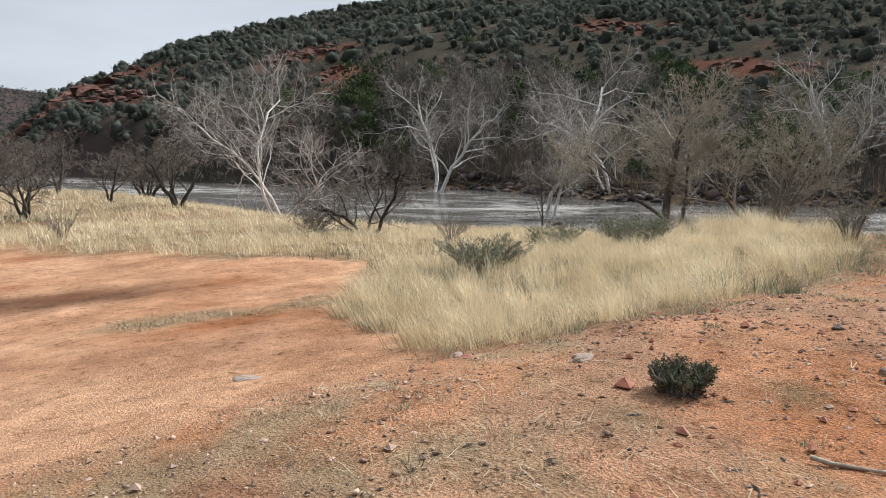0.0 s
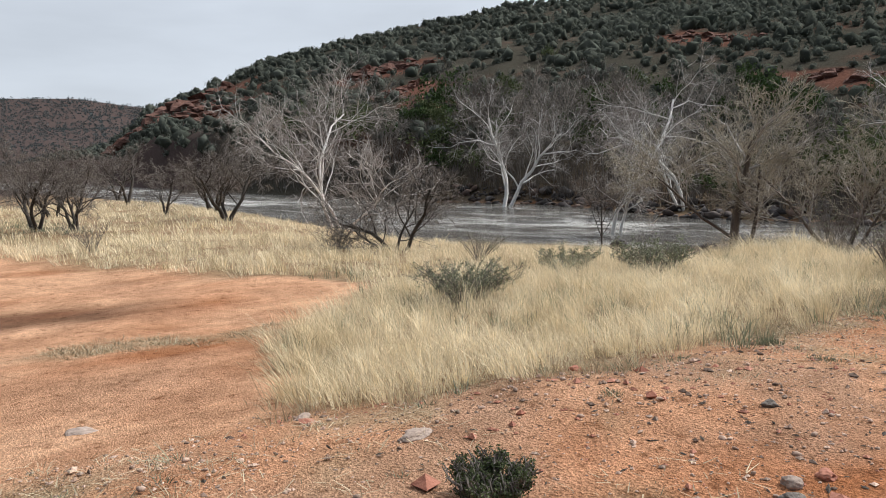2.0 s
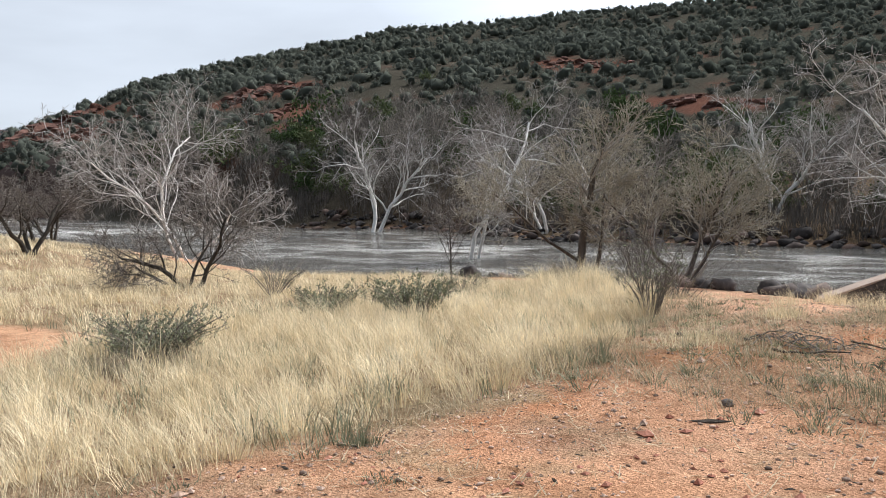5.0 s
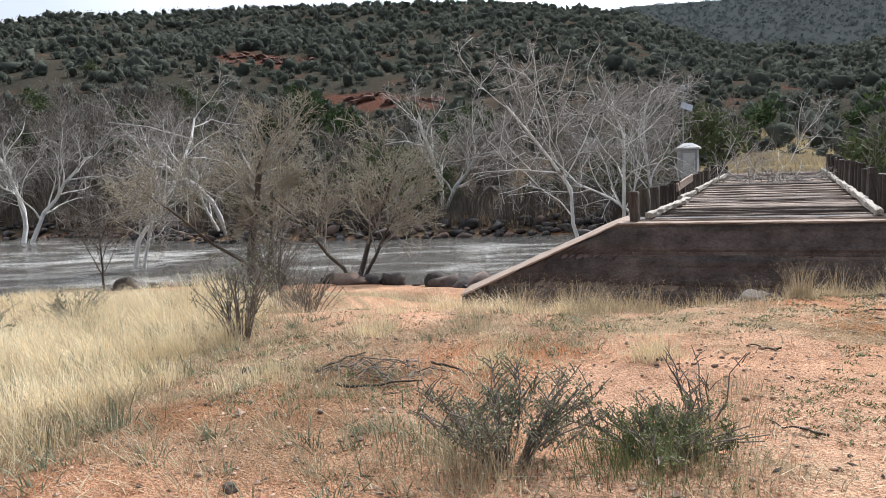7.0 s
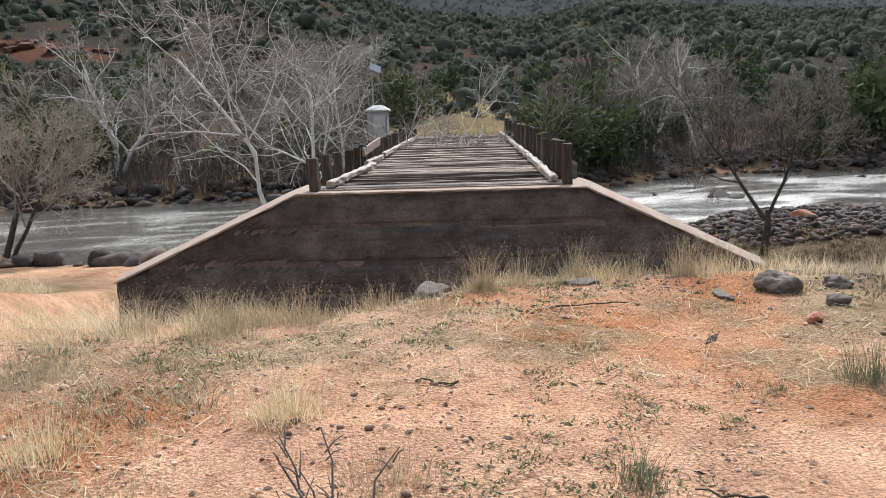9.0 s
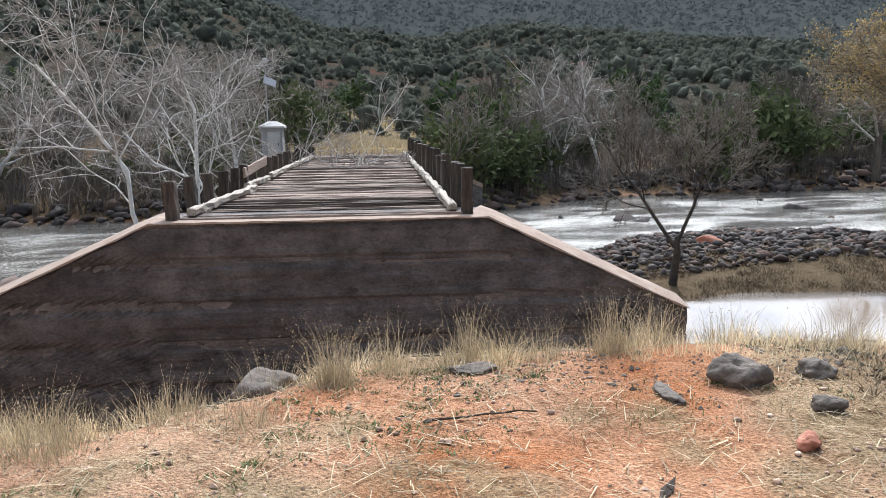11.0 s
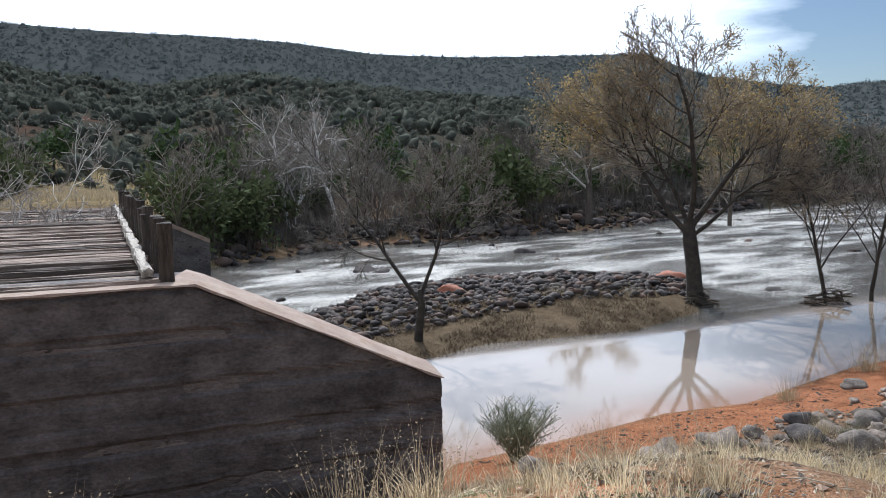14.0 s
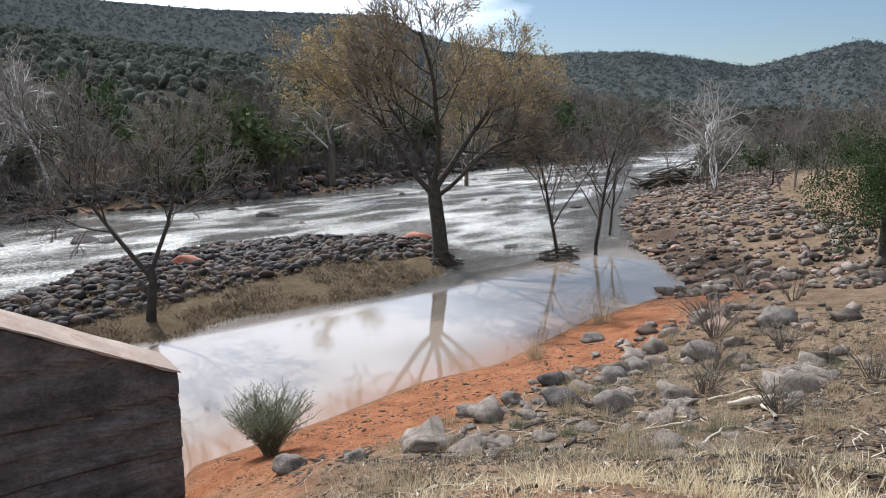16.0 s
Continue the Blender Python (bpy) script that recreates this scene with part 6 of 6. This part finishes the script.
for x, y, h, r, c, mat, label in (
        (0.69, -8.5, 0.43, 0.16, 420, M_TUFT, "tall dry grass tuft before the abutment"),
        (-1.14, -9.35, 0.27, 0.32, 420, M_TUFT, "dry grass tuft on the bank crest"),
        (-0.1, -8.9, 0.22, 0.3, 260, M_TUFT, "loose dry grass tuft on the bank crest"),
        (2.5, -8.05, 0.44, 0.2, 420, M_TUFT, "bushy dry grass tuft beside the wing wall"),
        (2.0, -8.15, 0.30, 0.28, 300, M_TUFT, "dry grass tuft beside the wing wall"),
        (-1.5, -9.0, 0.38, 0.3, 300, M_TUFT, "feathery dry grass tuft on the crest"),
        (-1.2, -9.75, 0.36, 0.3, 300, M_TUFT, "feathery dry grass tuft on the crest"),
        (-0.7, -9.3, 0.34, 0.3, 260, M_TUFT, "feathery dry grass tuft on the crest"),
        (-1.9, -9.5, 0.38, 0.3, 300, M_TUFT, "feathery dry grass tuft on the crest"),
        (-0.9, -8.75, 0.34, 0.26, 240, M_TUFT, "feathery dry grass tuft before the wall"),
        (-0.3, -8.45, 0.30, 0.26, 220, M_TUFT, "feathery dry grass tuft before the wall"),
        (0.3, -8.3, 0.28, 0.24, 200, M_TUFT, "low dry grass tuft before the wall"),
        (1.05, -8.2, 0.36, 0.24, 240, M_TUFT, "feathery dry grass tuft before the wall"),
        (1.55, -8.0, 0.42, 0.22, 240, M_TUFT, "feathery dry grass tuft before the wall"),
        (2.9, -7.75, 0.40, 0.26, 260, M_TUFT, "feathery dry grass tuft before the wall"),
        (3.5, -7.6, 0.30, 0.26, 240, M_TUFT, "dry grass tuft beside grey boulders"),
        (4.2, -7.9, 0.34, 0.3, 260, M_TUFT, "dry grass tuft beside grey boulders"),
        (1.4, -8.3, 0.20, 0.25, 200, M_TUFT, "short dry grass tuft on the crest"),
        (0.3, -9.1, 0.20, 0.3, 260, M_TUFT, "sprawling dry grass on the slope"),
        (-0.6, -9.2, 0.22, 0.35, 300, M_TUFT, "sprawling dry grass on the slope"),
        (-0.32, -11.35, 0.30, 0.22, 420, M_STRAW, "pale straw tuft on the red ground"),
        (-1.4, -11.7, 0.28, 0.3, 420, M_STRAW, "pale straw tuft on the red ground"),
        (-2.8, -11.0, 0.3, 0.3, 420, M_STRAW, "pale straw tuft on the red ground"),
        (0.25, -12.0, 0.18, 0.3, 300, M_TUFT, "low dry tuft with litter"),
        (2.0, -8.55, 0.07, 0.22, 300, M_GREEN, "low patch of fresh green grass on the crest"),
        (1.25, -8.5, 0.07, 0.25, 300, M_GREEN, "low patch of fresh green grass beside rubble"),
        (2.55, -8.7, 0.07, 0.25, 300, M_GREEN, "low patch of fresh green grass by a boulder"),
        (1.7, -8.4, 0.06, 0.2, 220, M_GREEN, "low patch of fresh green grass beside rubble"),
        (3.45, -8.8, 0.07, 0.3, 320, M_GREEN, "low patch of fresh green grass by the boulders"),
        (4.0, -8.55, 0.07, 0.3, 320, M_GREEN, "low patch of fresh green grass by the boulders"),
        (2.3, -9.1, 0.09, 0.5, 420, M_GREEN, "low patch of fresh green grass on the crest"),
        (3.2, -9.3, 0.09, 0.45, 420, M_GREEN, "low patch of fresh green grass by the boulders"),
        (1.5, -9.6, 0.08, 0.5, 320, M_GREEN, "low patch of fresh green grass on the crest"),
        (-1.6, -11.2, 0.10, 0.6, 420, M_GREEN, "low patch of fresh green grass under dead weeds"),
        (3.9, -9.4, 0.2, 0.2, 260, M_SAGE, "dark low tuft on the red ground"),
        (2.75, -10.9, 0.26, 0.2, 360, M_SAGE, "dark grey-green tuft on the red ground"),
        (1.25, -12.1, 0.22, 0.12, 200, M_SAGE, "small dark weed on the red ground"),
        (2.2, -11.0, 0.12, 0.12, 140, M_GREEN, "small green weed on the red ground"),
        (1.3, -10.3, 0.12, 0.15, 160, M_GREEN, "small green weed on the red ground"),
        (-2.3, -16.8, 0.12, 0.14, 200, M_SAGE, "small grey-green weed on the gravel"),
        (-2.96, -16.4, 0.20, 0.12, 260, M_SAGE, "leafy grey-green weed by the straw grass"),
        (-3.3, -13.5, 0.22, 0.16, 260, M_SAGE, "leafy grey-green weed by the straw grass"),
        (-2.6, -18.6, 0.10, 0.1, 160, M_SAGE, "small green weed on the gravel"),
        (-1.7, -13.2, 0.14, 0.1, 160, M_SAGE, "small dark green weed"),
        (-2.0, -10.6, 0.26, 0.4, 260, M_TUFT, "flattened dead weeds on red soil"),
        (-0.75, -13.75, 0.40, 0.45, 420, M_TUFT, "tall dry grass through a weedy bush"),
        (-0.05, -13.3, 0.28, 0.5, 1100, M_GREEN, "bright green grass under a weedy bush"),
        (0.3, -13.45, 0.26, 0.5, 420, M_TUFT, "dry grass beside green weeds"),
        (-1.15, -13.4, 0.26, 0.5, 480, M_SAGE, "grey-green weeds beside a bush"),
        (0.2, -12.6, 0.24, 0.4, 400, M_TUFT, "dead grass behind green weeds"),
        (-2.3, -12.6, 0.16, 0.4, 300, M_TUFT, "flattened dead grass on red soil"),
        (-3.0, -12.4, 0.3, 0.4, 400, M_STRAW, "thin straw grass at the meadow edge"),
        (9.6, -4.6, 0.4, 0.25, 300, M_TUFT, "dry tuft among the boulders"),
        (11.6, -2.2, 0.45, 0.25, 300, M_TUFT, "dry tuft among the boulders"),
        (10.6, -2.9, 0.35, 0.25, 300, M_TUFT, "dry tuft among the boulders"),
        (12.0, -3.6, 0.45, 0.35, 300, M_TUFT, "dry tuft among the boulders"),
        (8.2, -3.1, 0.35, 0.3, 300, M_TUFT, "dry tuft on the slope"),
        (9.0, -6.2, 0.4, 0.35, 400, M_TUFT, "dry grass on the upper slope"),
        (7.4, -6.3, 0.3, 0.4, 400, M_TUFT, "dry grass on the upper slope"),
        (6.2, -6.0, 0.3, 0.4, 400, M_TUFT, "dry grass on the upper slope"),
        (4.9, -6.2, 0.3, 0.4, 400, M_TUFT, "dry grass on the upper slope"),
        (10.6, -6.4, 0.35, 0.4, 400, M_TUFT, "dry grass on the upper slope"),
        (14.6, 1.2, 0.7, 0.25, 300, M_TUFT, "dry reeds at the pool edge"),
        (18.2, 2.2, 0.9, 0.3, 300, M_TUFT, "tall dry reeds at the pool edge"),
        (19.5, 13.2, 0.5, 0.5, 400, M_TUFT, "dry grass under the cottonwood"),
        (16.5, 13.6, 0.5, 0.5, 400, M_TUFT, "dry grass hummock on the bar")):
    tuft((x, y), h, r, int(c * 0.8), mat, label, 0.8, h > 0.25)


def slope_tufts():
    rng = random.Random(83)
    n = 0
    while n < 46:
        x, y = rng.uniform(7.5, 17), rng.uniform(-7, 0.5)
        d = float(near_shore(x)) - y
        if d < 3.0 or d > 9:
            continue
        green = rng.random() < 0.35
        tuft((x, y), rng.uniform(0.16, 0.36), rng.uniform(0.14, 0.26), 170, M_SAGE if green else M_TUFT, "olive weed tuft among the stones" if green else "dry grass tuft among the stones", 0.8, False)
        n += 1


slope_tufts()


def shrub(name, at, height, radius, stems, leaves, leaf_size, stem_mat, leaf_mat, label, up=0.6, twigs=5):
    """A many-stemmed shrub: thin stems with side twigs, and small leaves along them."""
    rng = random.Random(int(abs(at[0] * 91 + at[1] * 37)) + 3)
    g = np.random.default_rng(int(abs(at[0] * 91 + at[1] * 37)) + 4)
    lines, pts_all = [], []
    for _ in range(stems):
        a, s = rng.uniform(0, 6.28), rng.random() ** 0.7
        way = Vector((math.cos(a) * s * radius, math.sin(a) * s * radius, height * rng.uniform(0.6, 1.0)))
        p0 = Vector((math.cos(a) * 0.06, math.sin(a) * 0.06, -0.03))
        pts = [p0 + way * f * Vector((1, 1, 1)).length / 1.732 + Vector((rng.gauss(0, 0.02), rng.gauss(0, 0.02), height * 0.12 * math.sin(f * 3.14))) for f in (0, 0.3, 0.6, 1.0)]
        lines.append((pts, [0.008, 0.006, 0.0045, 0.003]))
        for _ in range(twigs):
            f = rng.uniform(0.35, 0.95)
            q = pts[0].lerp(pts[3], f)
            b = rng.uniform(0, 6.28)
            e = q + Vector((math.cos(b) * 0.14, math.sin(b) * 0.14, rng.uniform(0.05, 0.2))) * height * 1.2
            lines.append(([q, q.lerp(e, 0.5) + Vector((0, 0, 0.01)), e], [0.004, 0.003, 0.002]))
            pts_all += [q.lerp(e, h) for h in (0.4, 0.7, 1.0)]
    ob = empty(name, (at[0], at[1], ground_z(*at)), label, "shrub")
    part_mesh("branchwork", mesh_from("branchwork", *tubes(lines, 4), stem_mat), ob)
    if leaves:
        c = np.array([p[:] for p in pts_all])
        c = c[g.integers(0, len(c), leaves)] + g.normal(0, 0.035 * height, (leaves, 3))
        part_mesh("leaves", mesh_from("leaves", *cards(g, c, leaf_size), leaf_mat), ob)
    return ob


shrub("riverside_shrub", (-8.3, -15.2), 0.62, 0.85, 80, 5200, 0.017, M_MESQTWIG, M_SAGE, "rounded grey twiggy shrub in the straw grass", twigs=7)
shrub("riverside_shrub", (-9.6, -11.8), 0.6, 0.7, 46, 2400, 0.022, M_MESQTWIG, M_SAGE, "dark twiggy shrub in the straw grass")
shrub("riverside_shrub", (-8.0, -11.4), 0.65, 0.8, 50, 3000, 0.022, M_MESQTWIG, M_SAGE, "grey-green twiggy shrub in the straw grass")
shrub("riverside_shrub", (-12.2, -6.0), 0.95, 0.8, 36, 700, 0.025, M_MESQTWIG, M_SAGE, "grey twiggy shrub above the river")
shrub("riverside_shrub", (-4.5, -10.7), 0.9, 0.45, 30, 300, 0.02, M_MESQTWIG, M_SAGE, "upright dark twiggy shrub")
shrub("riverside_shrub", (-6.6, -6.4), 1.2, 1.1, 46, 200, 0.02, M_THICKET, M_SAGE, "pale tangled bare shrub on the bank")
shrub("riverside_shrub", (-8.2, -5.0), 1.5, 1.0, 46, 300, 0.02, M_THICKET, M_SAGE, "pale tangled bare shrub on the bank")
shrub("riverside_shrub", (-10.5, -2.5), 1.3, 1.0, 40, 200, 0.02, M_THICKET, M_SAGE, "grey bare shrub near the water")
shrub("riverside_shrub", (-23.4, -16.7), 0.9, 0.8, 26, 0, 0.02, M_MESQTWIG, M_SAGE, "small bare shrub at the meadow edge")
shrub("riverside_shrub", (-19.5, -10.9), 0.8, 1.4, 40, 0, 0.02, M_MESQTWIG, M_SAGE, "tangle of dark fallen branches")
shrub("riverside_shrub", (-15.5, -9.0), 0.9, 1.0, 34, 300, 0.02, M_MESQTWIG, M_SAGE, "low bare shrub in the meadow")
shrub("riverside_shrub", (-15.0, 2.0), 1.3, 1.0, 36, 200, 0.02, M_THICKET, M_SAGE, "grey bare shrub near the water")
shrub("dark_bush", (-2.05, -20.0), 0.21, 0.135, 90, 9000, 0.0065, M_MESQTWIG, M_LEAF2, "small dense dark green bush on the gravel")
shrub("weed_bush", (-0.72, -13.45), 0.47, 0.45, 34, 4600, 0.0095, M_MESQTWIG, M_SAGE, "tall brownish weedy bush with bare stems", twigs=9)
shrub("weed_bush", (0.0, -13.15), 0.26, 0.45, 50, 2600, 0.010, M_MESQTWIG, M_GREEN, "bright green weeds at the foot of the bush", twigs=7)
shrub("weed_bush", (0.12, -12.55), 0.42, 0.30, 9, 0, 0.01, M_MESQTWIG, M_SAGE, "dark bare twigs above dry grass", twigs=4)
shrub("shore_shrub", (7.7, 0.3), 0.95, 0.62, 150, 4200, 0.013, M_SAGE, M_SAGE, "upright grey-green broom-like shrub at the pool edge", twigs=6)
for x, y, h, r in ((12.0, -4.2, 0.5, 0.5), (13.6, -3.4, 0.55, 0.5), (15.2, -3.8, 0.6, 0.6), (11.2, -5.6, 0.45, 0.5), (13.0, -6.0, 0.5, 0.6), (18.5, -0.6, 0.7, 0.7), (20.5, -1.6, 0.8, 0.8), (22.5, 0.6, 0.8, 0.8)):
    shrub("bare_bush", (x, y), h, r, 22, 160, 0.014, M_MESQTWIG, M_SAGE, "low dry twiggy bush among the stones", twigs=4)
shrub("bare_bush", (16.2, -2.0), 1.1, 1.2, 34, 0, 0.02, M_MESQTWIG, M_SAGE, "spreading leafless bush among boulders")
shrub("snag", (27.2, 25.3), 1.6, 1.0, 9, 0, 0.02, M_DRIFT, M_SAGE, "pale driftwood snag caught in the river", twigs=3)


def stick(at, length, radius, turn, mat, label, name="driftwood_stick", bend=0.15, rise=0.03):
    rng = random.Random(int(abs(at[0] * 57 + at[1] * 23)) + 9)
    pts, n = [], 7
    c, s = math.cos(radians(turn)), math.sin(radians(turn))
    for k in range(n):
        f = k / (n - 1) - 0.5
        off = bend * length * (0.25 - f * f) + rng.gauss(0, 0.02 * length)
        x, y = at[0] + f * length * c - off * s, at[1] + f * length * s + off * c
        pts.append(Vector((x, y, ground_z(x, y) + radius * 0.7 + rise * rng.random())))
    radii = [radius * (1 - 0.5 * k / (n - 1)) * rng.uniform(0.85, 1.15) for k in range(n)]
    ob = new(name, mesh_from(name, *tubes([(pts, radii)], 7), mat, True))
    return tagged(ob, label, "driftwood")


for x, y, ln, r, turn, mat, label in (
        (11.4, -5.15, 0.55, 0.075, 120, M_DRIFT, "short thick bleached driftwood log"), (9.0, -4.1, 0.9, 0.045, 20, M_DEBRIS, "dark broken driftwood branch"),
        (8.6, -4.4, 0.7, 0.03, -30, M_DEBRIS, "dark broken driftwood branch"), (10.7, -4.3, 0.9, 0.022, 80, M_DRIFT, "curved pale driftwood stick"),
        (10.2, -4.6, 0.8, 0.018, 140, M_DRIFT, "curved pale driftwood stick"), (9.9, -5.5, 0.9, 0.02, 10, M_DRIFT, "pale dry driftwood stick on the slope"),
        (11.3, -5.4, 1.2, 0.025, 35, M_DRIFT, "pale dry driftwood stick on the slope"), (12.0, -4.8, 1.3, 0.03, -20, M_DRIFT, "pale dry driftwood stick on the slope"),
        (13.0, -5.0, 1.4, 0.03, 15, M_DEBRIS, "dark driftwood branch on the slope"), (-0.9, -20.4, 0.5, 0.012, 15, M_DRIFT, "pale broken stick on the gravel"),
        (1.5, -9.2, 0.55, 0.008, 5, M_DEBRIS, "thin dark stick on the crest"), (0.6, -12.6, 0.35, 0.007, 150, M_DEBRIS, "thin dark stick on the ground"),
        (1.6, -12.2, 0.3, 0.007, 160, M_DEBRIS, "thin dark stick on the ground"), (0.4, -10.9, 0.25, 0.009, 165, M_DEBRIS, "thin dark stick on the ground"),
        (-5.6, -2.0, 1.6, 0.05, 125, M_DRIFT, "bleached stick leaning by the water"), (-2.0, -12.4, 0.6, 0.012, 20, M_DEBRIS, "dark branch in a brush heap"),
        (-2.6, -11.9, 0.5, 0.011, 70, M_DEBRIS, "dark branch in a brush heap"), (-1.7, -11.9, 0.45, 0.011, -30, M_DEBRIS, "dark branch in a brush heap")):
    stick((x, y), ln, r, turn, mat, label)


def debris_pile(at, count, radius, height, length, label, mat=M_DEBRIS, thick=0.05):
    rng = random.Random(count)
    lines = []
    for _ in range(count):
        a, d = rng.uniform(0, 6.28), radius * rng.random() ** 0.6
        c = Vector((math.cos(a) * d, math.sin(a) * d * 0.6, height * (1 - d / radius) * rng.random()))
        b, e = rng.uniform(0, 6.28), rng.gauss(0, 0.25)
        w = Vector((math.cos(b), math.sin(b), e)) * length * rng.uniform(0.3, 1) * 0.5
        r = rng.uniform(0.2 * thick, thick) * length
        lines.append(([c - w, c + Vector((0, 0, 0.05)), c + w], [r, r * 0.9, r * 0.6]))
    ob = new("flood_debris", mesh_from("flood_debris", *tubes(lines, 5), mat))
    ob.location = (at[0], at[1], max(0.02, ground_z(*at)))
    return tagged(ob, label, "debris")


debris_pile((60.5, 26.5), 130, 4.2, 2.4, 3.2, "large dark heap of flood-drift logs")
debris_pile((25.8, 9.8), 70, 0.9, 0.9, 0.9, "dark flood debris wrapped round a sapling")
debris_pile((21.7, 11.9), 60, 0.7, 0.8, 0.8, "dark flood debris at the cottonwood's foot")
debris_pile((-2.15, -12.1), 55, 0.45, 0.12, 0.42, "low brush heap of dark twigs", M_MESQTWIG, 0.016)
